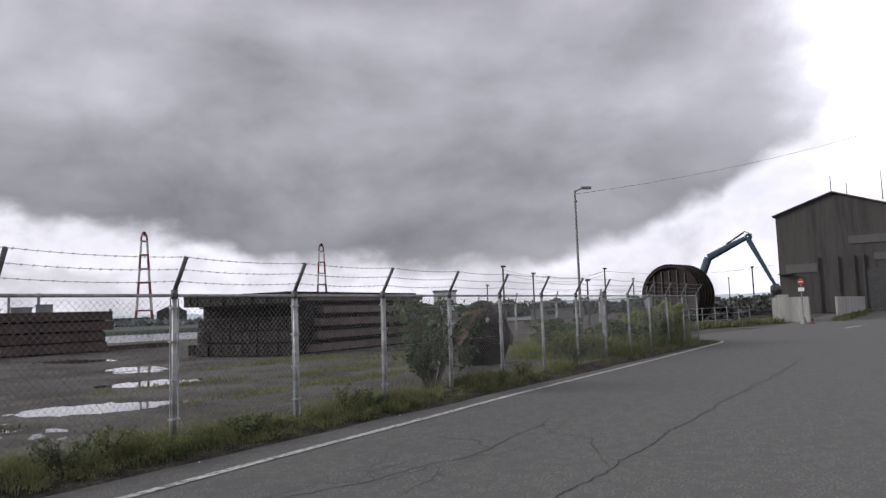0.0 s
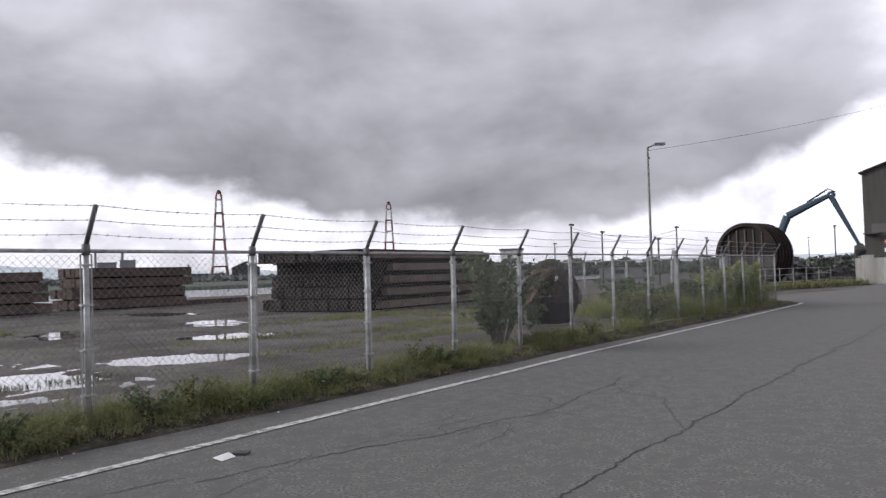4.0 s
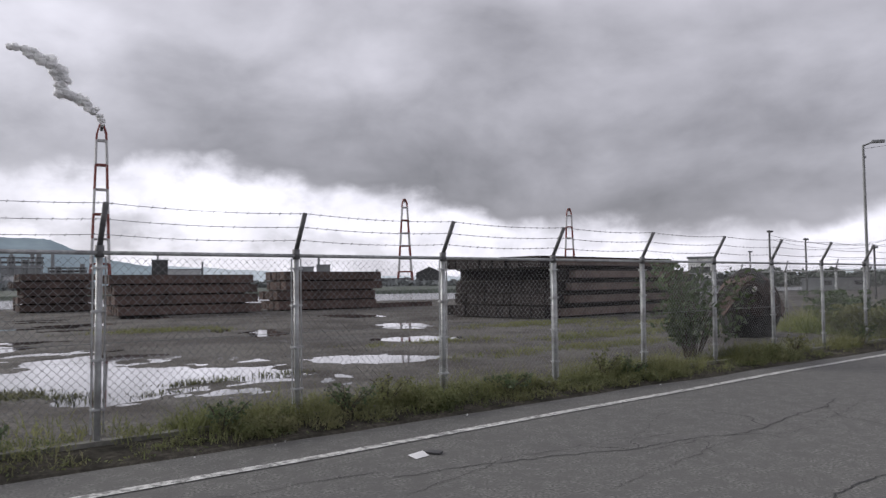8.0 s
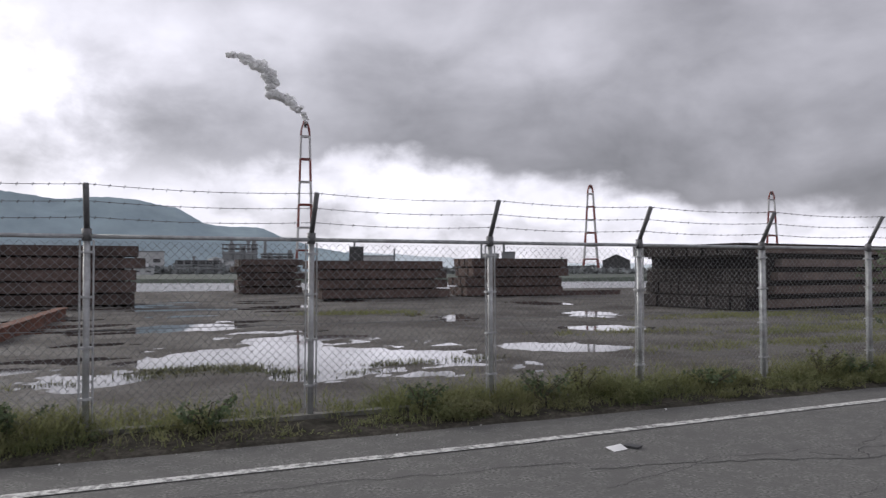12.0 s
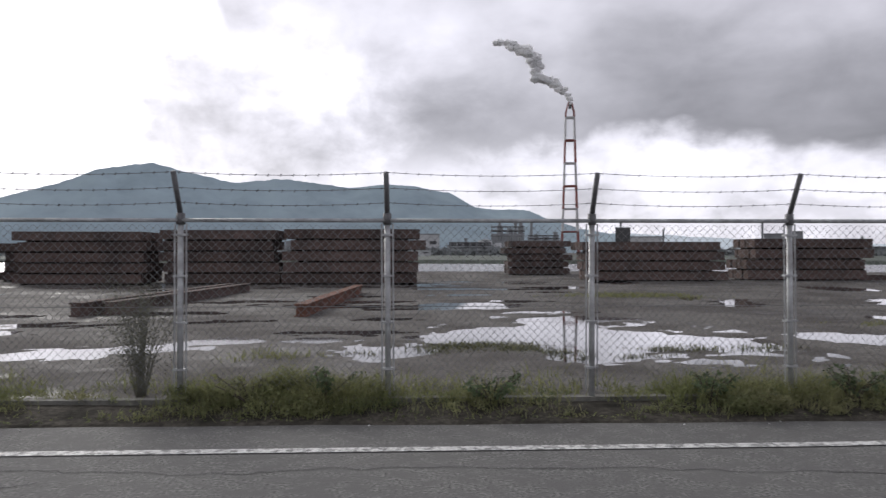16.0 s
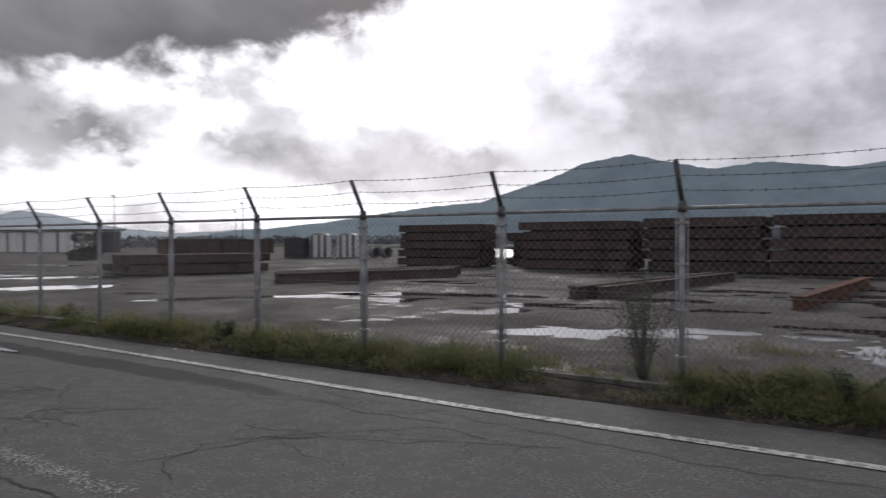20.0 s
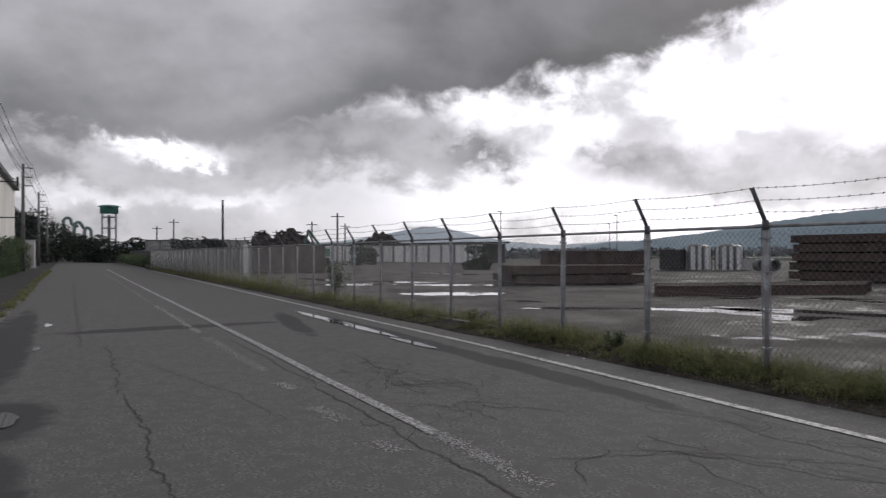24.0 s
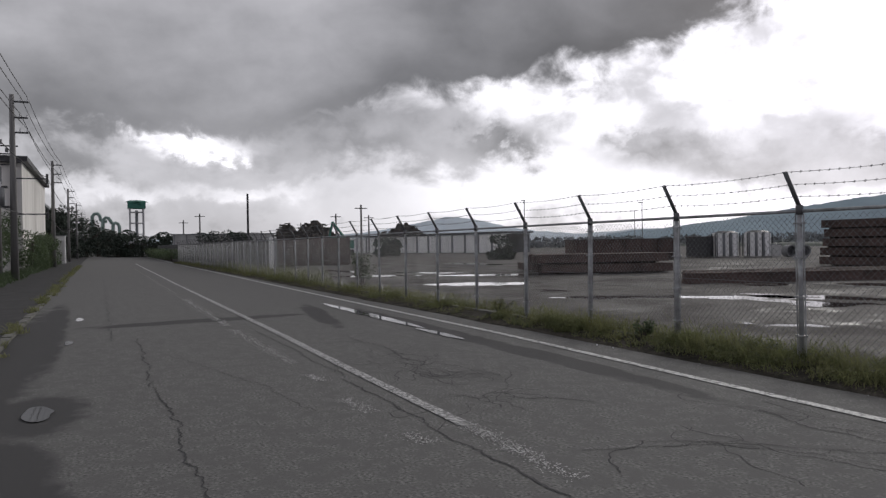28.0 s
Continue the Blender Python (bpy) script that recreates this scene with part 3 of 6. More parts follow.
def puddle_dip(x, y):
    d = 0.0
    x, y = (x + 0.28 * noise.noise(Vector((x * 1.3, y * 1.3, 31))) + 0.16 * noise.noise(Vector((x * 3.7, y * 3.7, 5))),
            y + 0.30 * noise.noise(Vector((x * 1.1, y * 1.3, 57))) + 0.15 * noise.noise(Vector((x * 4.1, y * 3.3, 9))))
    if 0.0 < x < 6.3 and 1.9 < y < 9.3:
        d = pool_depth(x, y)
    for cx, cy, rx, ry, rot in PUDDLES:
        u, v = x - cx, y - cy
        if abs(u) > rx + ry or abs(v) > rx + ry:
            continue
        c, s = math.cos(radians(rot)), math.sin(radians(rot))
        e = ((u * c + v * s) / rx) ** 2 + ((v * c - u * s) / ry) ** 2
        if e < 1.3:
            d = max(d, 1 - e / 1.3)
    return d


def yard_z(x, y):
    """Uneven gravel: broad swells, tracks and clods."""
    k = min(1.0, max(0.0, (y - 0.25) / 0.6))
    z = 0.016 * noise.noise(Vector((x * 0.35, y * 0.35, 4))) + 0.012 * noise.noise(Vector((x * 1.1, y * 1.6, 8))) + 0.015 * noise.noise(Vector((x * 2.7, y * 3.1, 2))) + 0.008 * noise.noise(Vector((x * 4.6, y * 5.6, 12)))
    return -0.03 + k * (z + 0.012 - 0.045 * min(1.0, 1.6 * puddle_dip(x, y)))


def axis_steps(a, b, step):
    n = round((b - a) / step)
    return [a + (b - a) * i / n for i in range(n + 1)]


gx, gy = axis_steps(-36, 28, 0.2), axis_steps(0.25, 12, 0.15) + axis_steps(12, 30, 0.4)[1:]
yard = Geo()
yard.v = [(px, py, yard_z(px, py)) for py in gy for px in gx]
yard.f = [(j * len(gx) + i, j * len(gx) + i + 1, (j + 1) * len(gx) + i + 1, (j + 1) * len(gx) + i) for j in range(len(gy) - 1) for i in range(len(gx) - 1)]
solid("yard_floor", yard, "gravel", "dark wet gravel yard with puddles", "yard", kind="structure", smooth=True)
yard = Geo().add([(-135, 0.25, -0.03), (-36, 0.25, -0.03), (-36, 30, -0.03), (28, 30, -0.03), (28, 0.25, -0.03), (62, 20, -0.03), (62, 60, -0.03), (-45, 60, -0.03), (-45, 160, -0.03), (-135, 160, -0.03)], [tuple(range(10))])
solid("outer_yard_floor", yard, "far_gravel", "dark gravel further back in the yard", "yard", kind="structure")
road = Geo().add([(-300, -10.2, ROAD_Z), (-30, -8.95, ROAD_Z), (-8, -8.95, ROAD_Z), (30, -8.95, ROAD_Z), (140, -22, ROAD_Z), (140, 0.2, ROAD_Z), (46, 0.2, ROAD_Z), (40, 1.6, ROAD_Z), (35, 3.2, ROAD_Z), (33, 3, ROAD_Z),
                  (31.2, -0.6, ROAD_Z), (-60, -0.5, ROAD_Z), (-300, 3.0, ROAD_Z)], [tuple(range(13))])
solid("road", road, "asphalt", "grey patched asphalt road with cracks", "road", kind="structure")

# channel of water behind the yard
solid("water", Geo().add([(-41, 48, -0.018), (-30, 47.5, -0.018), (10, 48, -0.018), (36, 44, -0.018), (110, 38, -0.018), (150, 70, -0.018), (58, 76, -0.018), (10, 84, -0.018), (-70, 100, -0.018)], [tuple(range(9))]), "channel",
      "calm pale channel water behind the yard", "water", kind="structure")


def ridge(name, pts, dist, mat, label, depth=350):
    """A far range of hills: azimuth and elevation of its crest, at a distance."""
    g = Geo()
    rows = 7
    n = 360
    az0, az1 = pts[0][0], pts[-1][0]
    xs, ys = [p[0] for p in pts], [p[1] for p in pts]
    for i in range(n + 1):
        a = az0 + (az1 - az0) * i / n
        e = float(np.interp(a, xs, ys)) + 0.10 * noise.noise(Vector((a * 0.45, 1, 3))) + 0.05 * noise.noise(Vector((a * 1.6, 5, 3))) + 0.05 * noise.noise(Vector((a * 4.7, 2, 8)))
        for r in range(rows):
            k = r / (rows - 1)
            d = dist - depth * (1 - k)
            h = dist * math.tan(radians(max(e, 0.05))) * k ** 0.8 * (1 + (0.10 * noise.noise(Vector((a * 0.5, k * 5, 9))) if 0 < k < 1 else 0))
            g.v.append((-math.sin(radians(a)) * d + 0.25, math.cos(radians(a)) * d - 7.25, h - 1 + (1.4 if k else 0)))
    for i in range(n):
        for r in range(rows - 1):
            a = i * rows + r
            g.f.append((a, a + rows, a + rows + 1, a + 1))
    return solid(name, g, mat, label, "mountain", kind="structure", smooth=True)


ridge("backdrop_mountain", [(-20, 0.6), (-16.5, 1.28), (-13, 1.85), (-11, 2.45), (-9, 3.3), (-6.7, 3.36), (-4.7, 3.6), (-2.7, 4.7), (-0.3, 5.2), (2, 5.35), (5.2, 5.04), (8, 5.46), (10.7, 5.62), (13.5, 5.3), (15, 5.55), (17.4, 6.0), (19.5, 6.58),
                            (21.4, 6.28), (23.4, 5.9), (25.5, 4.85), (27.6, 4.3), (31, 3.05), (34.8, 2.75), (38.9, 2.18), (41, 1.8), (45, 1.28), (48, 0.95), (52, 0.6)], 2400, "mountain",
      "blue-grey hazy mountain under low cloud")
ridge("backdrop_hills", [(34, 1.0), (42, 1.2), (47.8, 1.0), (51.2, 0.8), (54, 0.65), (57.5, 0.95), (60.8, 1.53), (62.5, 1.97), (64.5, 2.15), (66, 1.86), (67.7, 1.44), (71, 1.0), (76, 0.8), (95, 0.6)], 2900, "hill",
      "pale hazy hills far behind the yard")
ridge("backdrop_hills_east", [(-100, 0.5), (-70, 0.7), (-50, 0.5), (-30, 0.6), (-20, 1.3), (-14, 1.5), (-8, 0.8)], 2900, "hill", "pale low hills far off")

# ---- fence ----
H_RAIL, ARM_Y, ARM_Z = 1.76, -0.225, 2.185
POST_X = [2.0 * k for k in range(-40, 16)]


def post_mesh():
    g = Geo()
    g.tube((0, 0, -0.1), (0, 0, H_RAIL), 0.03, n=10)
    return g.mesh("post", True)


def rods_mesh():
    g = Geo()
    for s in (-1, 1):
        g.tube((0.055 * s, 0, 0.08), (0.055 * s, 0, H_RAIL - 0.05), 0.009, n=6)
    for z in (0.3, 0.75, 1.2, 1.6):
        g.box((0, 0, z), (0.125, 0.068, 0.02))
    return g.mesh("tension_rods")


def arm_mesh():
    g = Geo()
    g.tube((0, 0, H_RAIL - 0.06), (0, 0, H_RAIL + 0.05), 0.042, n=10)
    g.tube((0, 0, H_RAIL + 0.03), (0, ARM_Y, ARM_Z), 0.026, 0.026, n=10)
    for k in (0.28, 0.6, 0.93):
        g.box((0, ARM_Y * k - 0.01, H_RAIL + (ARM_Z - H_RAIL) * k + 0.02), (0.03, 0.03, 0.02))
    return g.mesh("barbed_wire_arm", True)


def chain_mesh(w=1.88, h=1.62, z0=0.08, pitch=0.078):
    g = Geo()
    r = 0.0020
    for s in (-1, 1):
        u = -h
        while u < w:
            a0, a1 = max(0, -u), min(h, w - u)
            if a1 - a0 > 0.01:
                x0, x1 = u + a0, u + a1
                if s < 0:
                    x0, x1 = w - x0, w - x1
                g.tube((x0 - w / 2, 0.004 * s, z0 + a0), (x1 - w / 2, 0.004 * s, z0 + a1), r, n=3, caps=False)
            u += pitch
    return g.mesh("chain_mesh")


def barbed_mesh(length=2.0):
    g = Geo()
    n = 8
    pts = [(length * i / n - length / 2, 0, -0.03 * (1 - (2 * i / n - 1) ** 2)) for i in range(n + 1)]
    g.path(pts, 0.0034, 4)
    k = 17
    for i in range(k):
        x = length * (i + 0.5) / k - length / 2
        z = -0.03 * (1 - (2 * x / length) ** 2)
        for a in (0.6, 2.2):
            c, s = math.cos(a) * 0.015, math.sin(a) * 0.015
            g.tube((x - 0.006, -c, z - s), (x + 0.006, c, z + s), 0.0032, n=3, caps=False)
    return g.mesh("barbed_wire")


FENCE_MESHES = dict(post=post_mesh(), rods=rods_mesh(), arm=arm_mesh(), chain=chain_mesh(), barb=barbed_mesh())
rail = Geo().tube((-0.99, 0, 0), (0.99, 0, 0), 0.021, n=8).mesh("top_rail", True)
for key, mat in (("post", "galv"), ("rods", "galv"), ("arm", "arm"), ("chain", "wire"), ("barb", "arm")):
    FENCE_MESHES[key].materials.append(M[mat])
rail.materials.append(M["galv"])
wire_line = Geo().tube((-1, 0, 0), (1, 0, 0), 0.003, n=4).mesh("bottom_wire")
wire_line.materials.append(M["wire"])


def fence_run(name, xs, origin, rz, label):
    f = thing(name, label, "fence", origin, rz, kind="structure")
    rnd = random.Random(7)
    for i, x in enumerate(xs):
        lean = pose(x, 0, 0, rnd.uniform(-0.5, 0.5), rnd.uniform(-0.4, 0.4), 0)
        p = part("post", FENCE_MESHES["post"], "galv", f, "grey galvanised steel fence post", lean)
        part("barbed_wire_arm", FENCE_MESHES["arm"], "arm", p, "dark slanted arm for the barbed wire")
        part("tension_rods", FENCE_MESHES["rods"], "galv", p)
    for a, b in zip(xs, xs[1:]):
        c = (a + b) / 2
        part("top_rail", rail, "galv", f, "", (c, 0, H_RAIL - 0.02))
        part("chain_mesh", FENCE_MESHES["chain"], "wire", f, "galvanised chain-link mesh", (c, 0, 0))
        part("bottom_wire", wire_line, "wire", f, "", (c, 0.03, 0.9))
        for k in (0.28, 0.6, 0.93):
            part("barbed_wire", FENCE_MESHES["barb"], "arm", f, "barbed wire strand", (c, ARM_Y * k, H_RAIL + 0.03 + (ARM_Z - H_RAIL) * k))
    return f


fence_run("chain_link_fence", POST_X, (0, 0, 0), 0, "grey chain-link fence topped with three strands of barbed wire")
fence_run("chain_link_fence_return", [2.0 * k for k in range(1, 9)], (30, 0, 0), 90, "grey chain-link fence running back from the corner")
solid("fence_kerb", Geo().box((-25, 0, -0.03), (110.5, 0.12, 0.10)), "old_kerb", "low weathered concrete kerb under the chain-link fence", "kerb", kind="structure")


# ---- stacks of steel beams ----
def beam_mesh(name, length, h=0.44, w=0.32, t=0.035, web=0.33):
    g = Geo()
    o = [(-w / 2, 0), (w / 2, 0), (w / 2, t), (w * web, t), (w * web, h - t), (w / 2, h - t), (w / 2, h), (-w / 2, h), (-w / 2, h - t), (-w * web, h - t), (-w * web, t), (-w / 2, t)]
    n = len(o)
    vs = [(-length / 2, a, b) for a, b in o] + [(length / 2, a, b) for a, b in o]
    fs = [(i, n + i, n + (i + 1) % n, (i + 1) % n) for i in range(n)]
    for s in (0, n):
        fs += [(s, s + 1, s + 2, s + 11), (s + 3, s + 4, s + 9, s + 10), (s + 5, s + 6, s + 7, s + 8)]
    g.add(vs, fs)
    return g.mesh(name)


def beam_stack(x0, x1, y0, y1, height, layers, label, rz=0.0, seed=1, jag=0.35, mat="rust", inner_mat="", gap=0.085, front_web=0.43, inner_web=0.46, front_cut=0.0, inset=0.0):
    """Layers of long steel beams with timber spacers between them."""
    rnd = random.Random(seed)
    length, depth = x1 - x0, y1 - y0
    s = thing("steel_beam_stack", label, "beam stack", ((x0 + x1) / 2, y0, -0.03), rz, group="stacks of steel beams")
    pitch = height / layers
    w = 0.36
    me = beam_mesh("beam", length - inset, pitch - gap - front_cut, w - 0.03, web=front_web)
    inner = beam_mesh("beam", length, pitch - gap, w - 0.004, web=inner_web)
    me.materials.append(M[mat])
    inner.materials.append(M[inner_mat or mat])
    cols = max(2, round(depth / w))
    for k in range(layers):
        z = k * pitch + gap
        shift = rnd.uniform(-jag, jag)
        for c in range(cols):
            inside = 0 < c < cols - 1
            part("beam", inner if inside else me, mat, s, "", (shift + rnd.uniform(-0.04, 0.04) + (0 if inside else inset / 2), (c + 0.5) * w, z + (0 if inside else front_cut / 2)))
        # dark filler added so that no light shows through the gap
        part("batten", Geo().box((0, 0, 0), (length * 0.80, 0.12, gap - 0.004)), "dark_steel", s, "", (0, cols * w / 2, z - gap / 2))
        for q in (-0.44, -0.32, -0.13, 0.02, 0.15, 0.33, 0.44):
            part("spacer", Geo().box((0, 0, 0), (0.09, cols * w - 0.24, gap - 0.004)), "dark_timber", s, "", (q * length + rnd.uniform(-0.2, 0.2), cols * w / 2, z - gap / 2))
    return s


BROWN = "dark rusty steel beams stacked in layers on timber spacers"
beam_stack(-5.5, 0.55, 25.6, 28.5, 2.5, 5, BROWN, seed=1, jag=0.3)
beam_stack(-11.2, -6.1, 25.7, 28.6, 2.46, 5, BROWN, seed=2, jag=0.3)
beam_stack(-17.35, -11.75, 25.6, 28.5, 2.38, 5, BROWN, seed=3, jag=0.3)
beam_stack(-25.7, -20.3, 26.4, 28.6, 2.36, 5, BROWN, seed=4, jag=0.35)
beam_stack(-20.2, -18.3, 29.5, 31.6, 1.9, 4, "short stack of dark steel beams behind the others", seed=14, jag=0.3)
beam_stack(6.2, 10.1, 39.0, 41.5, 2.18, 5, BROWN, seed=5, jag=0.25)
beam_stack(8.65, 15.6, 28.5, 31.1, 1.98, 4, BROWN, seed=6, jag=0.45)
beam_stack(17.5, 23.7, 29.3, 31.9, 2.16, 4, BROWN, seed=7, jag=0.6)
# pale front beams, dark inner ones: lit face and shaded ends set by colour
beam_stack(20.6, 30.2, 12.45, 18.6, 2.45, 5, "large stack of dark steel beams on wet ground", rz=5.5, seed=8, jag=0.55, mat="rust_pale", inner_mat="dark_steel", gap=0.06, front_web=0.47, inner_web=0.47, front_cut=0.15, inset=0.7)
# ---- yard: loose beams, low stacks ----
def polar(az, el, d):
    """A place seen from the roadside: degrees left of +y, degrees up, metres away."""
    az, el = true_bearing(az, el)
    return Vector((0.25 - math.sin(radians(az)) * d, -7.25 + math.cos(radians(az)) * d, 1.43 + math.tan(radians(el)) * d))


def loose_beam(a, b, label, h=0.36, w=0.3, mat="rust_red", z=-0.03):
    a, b = Vector(a), Vector(b)
    d = b - a
    me = beam_mesh("steel_beam", d.length, h, w, 0.04)
    c = (a + b) / 2
    return solid("steel_beam", me, mat, label, "steel beam", group="loose steel beams",
                 at=Matrix.Translation((c.x, c.y, z)) @ Matrix.Rotation(math.atan2(d.y, d.x), 4, "Z"))


loose_beam((-2.3, 9.3), (-1.75, 19.0), "orange rusty steel beam lying on wet gravel", 0.30)
loose_beam((-7.4, 9.6), (-6.5, 20.0), "dark rusty steel beam lying on wet gravel", 0.32, mat="rust")
loose_beam((-6.9, 10.2), (-6.0, 20.3), "dark rusty steel beam lying beside another", 0.30, mat="rust")
loose_beam((21.18, 29.64), (28.19, 30.31), "long dark steel beam lying on the ground", 0.28, mat="rust")
for i in range(4):
    loose_beam((-18.6 - 0.5 * i, 10.2 + 0.5 * i), (-15.9 - 0.5 * i, 17.2 + 0.9 * i), "dark steel beam in a row on the ground", 0.36, mat="rust")
beam_stack(-31.57, -25.27, 14.5, 18.1, 0.85, 2, "low dark stack of steel beams", rz=70, seed=21, jag=0.4)
beam_stack(-29.5, -23.5, 12.8, 14.8, 0.9, 2, "low dark stack of steel beams beside puddles", rz=70, seed=22, jag=0.5)
box = thing("steel_tank_box", "long dark brown rusty steel box on low beams", "steel box", (-30.8, 12.8, 0.80), 70)
part("body", Geo().box((4.2, 1.0, 0.35), (5.4, 1.7, 0.66)), "rust", box)
for i in range(7):
    part("rib", Geo().box((1.7 + i * 0.83, 0.11, 0.35), (0.07, 0.08, 0.6)), "rust", box)
part("lid", Geo().box((4.2, 1.0, 0.71), (5.5, 1.8, 0.05)), "rust", box)


# ---- puddles ----
def noisy_patch(pts, z, amp, seed, sub=6, freq=1.6):
    n = len(pts)
    out = []
    for i in range(n):
        a, b, c, d = (Vector((*pts[(i + k) % n], 0)) for k in (-1, 0, 1, 2))
        for s in range(sub):
            t = s / sub
            p = 0.5 * ((2 * b) + (c - a) * t + (2 * a - 5 * b + 4 * c - d) * t * t + (3 * b - a - 3 * c + d) * t ** 3)
            q = Vector((noise.noise(p * freq + Vector((seed, 0, 0))), noise.noise(p * freq + Vector((0, seed, 5))), 0))
            q += 0.5 * Vector((noise.noise(p * freq * 3 + Vector((seed, 2, 0))), noise.noise(p * freq * 3 + Vector((3, seed, 5))), 0))
            out.append(p + q * amp)
    c = sum(out, Vector()) / len(out)
    g = Geo()
    g.add([(p.x, p.y, z) for p in out], [tuple(range(len(out)))])
    return g


def ellipse(cx, cy, rx, ry, rot=0.0, n=10):
    ca, sa = math.cos(radians(rot)), math.sin(radians(rot))
    return [(cx + rx * math.cos(w) * ca - ry * math.sin(w) * sa, cy + rx * math.cos(w) * sa + ry * math.sin(w) * ca) for w in (2 * math.pi * i / n for i in range(n))]


# one sheet of rain water a puddle; the uneven gravel gives it its shore
PUD = "shallow puddle of rain water on gravel"
solid("puddle", Geo().add([(p[0], p[1], -0.024) for p in [(0.0, 1.9), (6.3, 1.9), (6.3, 6.6), (4.6, 9.4), (2.0, 9.4), (0.0, 6.4)]], [tuple(range(6))]), "water", "wide bright puddle reflecting the sky behind the fence", "puddle", group="puddles")
for i, (cx, cy, rx, ry, rot) in enumerate(PUDDLES):
    solid("puddle", Geo().add([(px, py, -0.0235 + 0.0001 * (i % 12)) for px, py in ellipse(cx, cy, rx * 1.1 + 0.3, ry * 1.1 + 0.3, rot, 20)], [tuple(range(20))]), "water", PUD, "puddle", group="puddles")
for i, (cx, cy, rx, ry, rot) in enumerate(((-39.5, 5.0, 2.6, 0.5, 3), (-45.5, 16.4, 3.6, 0.8, 5))):
    solid("puddle", noisy_patch(ellipse(cx, cy, rx, ry, rot), -0.022, ry * 0.4, 7.0 + i, 6, 1.3), "water", PUD, "puddle", group="puddles")


# ---- far shore, plant and towers ----
shore = Geo()
for i in range(61):
    x = -240 + i * 10
    f = float(np.interp(x, [-240, -70, 10, 58, 150, 360], [150, 101, 85, 77, 71, 150]))
    shore.v += [(x, f, -0.15), (x, f + 1.5, 0.45 + 0.2 * noise.noise(Vector((x * 0.05, 1, 1)))), (x, f + 40, 0.5), (x, f + 160, 0.4)]
for i in range(60):
    for k in range(3):
        shore.f.append((i * 4 + k, i * 4 + 4 + k, i * 4 + 5 + k, i * 4 + 1 + k))
solid("far_shore", shore, "tree_far", "dark low bank across the water", "bank", kind="structure")


def lattice_tower(az, el, d, base_w, top_w, label, bands=9):
    top = polar(az, el, d)
    h = top.z
    t = thing("lattice_chimney_tower", label, "tower", (top.x, top.y, 0), az + 4)
    head = h * 0.90
    for k in range(bands):
        z0, z1 = head * k / bands, head * (k + 1) / bands
        mat = "red" if k % 2 == 0 else "white"
        w0, w1 = (base_w + (top_w - base_w) * (z / head) ** 0.75 for z in (max(z0, 0.01), z1))
        r = base_w * 0.054
        for sx, sy in ((-1, -1), (1, -1), (1, 1), (-1, 1)):
            leg = Geo().tube((sx * w0 / 2, sy * w0 / 2, z0), (sx * w1 / 2, sy * w1 / 2, z1), r, r * 0.95, n=5)
            part("leg", leg, mat, t, "red painted leg" if mat == "red" else "white painted leg")
        ring = Geo()
        for a, b in (((-1, -1), (1, -1)), ((1, -1), (1, 1)), ((1, 1), (-1, 1)), ((-1, 1), (-1, -1))):
            ring.tube((a[0] * w1 / 2, a[1] * w1 / 2, z1), (b[0] * w1 / 2, b[1] * w1 / 2, z1), r * 0.8, n=5)
        part("ring_beam", ring, mat, t)
    g = Geo()
    for sx, sy in ((-1, -1), (1, -1), (1, 1), (-1, 1)):
        g.path([(sx * top_w / 2, sy * top_w / 2, head), (sx * top_w * 0.46, sy * top_w * 0.46, head + (h - head) * 0.4), (sx * top_w * 0.30, sy * top_w * 0.30, head + (h - head) * 0.75), (sx * top_w * 0.16, sy * top_w * 0.16, h)], base_w * 0.045, 5)
    part("mouth", Geo().tube((0, 0, head + (h - head) * 0.6), (0, 0, h + 0.4), top_w * 0.16, n=8), "dark_metal", t)
    part("tower_head", g, "red", t, "red tapered head")
    return t


lattice_tower(-12.5, 11.48, 450, 10.6, 5.2, "red and white lattice chimney tower trailing smoke", 6)
lattice_tower(-34.04, 6.5, 700, 15.0, 5.0, "red and white lattice chimney tower", 6)
lattice_tower(-46.5, 5.45, 850, 14, 5.4, "red and white lattice chimney tower far off", 6)

def leaf_cloud(lobes, count, size, seed, solid_fill=False):
    """Many small leaves scattered through the lobes of a crown."""
    r = np.random.RandomState(seed)
    lob = np.array(lobes, float)
    vol = lob[:, 3] * lob[:, 4] * lob[:, 5]
    pick = r.choice(len(lob), count, p=vol / vol.sum())
    d = r.normal(size=(count, 3))
    d /= np.linalg.norm(d, axis=1)[:, None]
    rad = r.uniform(0.0 if solid_fill else 0.55, 1.05, (count, 1)) ** 0.6
    c = lob[pick, :3] + d * rad * lob[pick, 3:6]
    u = r.normal(size=(count, 3))
    u /= np.linalg.norm(u, axis=1)[:, None]
    v = np.cross(u, r.normal(size=(count, 3)))
    v /= np.linalg.norm(v, axis=1)[:, None]
    s = size * r.uniform(0.6, 1.4, (count, 1))
    quad = np.stack([c - u * s, c + v * s * 0.5, c + u * s, c - v * s * 0.5], 1).reshape(-1, 3)
    g = Geo()
    g.v = [tuple(p) for p in quad.tolist()]
    g.f = [(4 * i, 4 * i + 1, 4 * i + 2, 4 * i + 3) for i in range(count)]
    return g


# smoke: offsets in degrees from the chimney's mouth, size in metres, density
puffs = []
rs = random.Random(3)
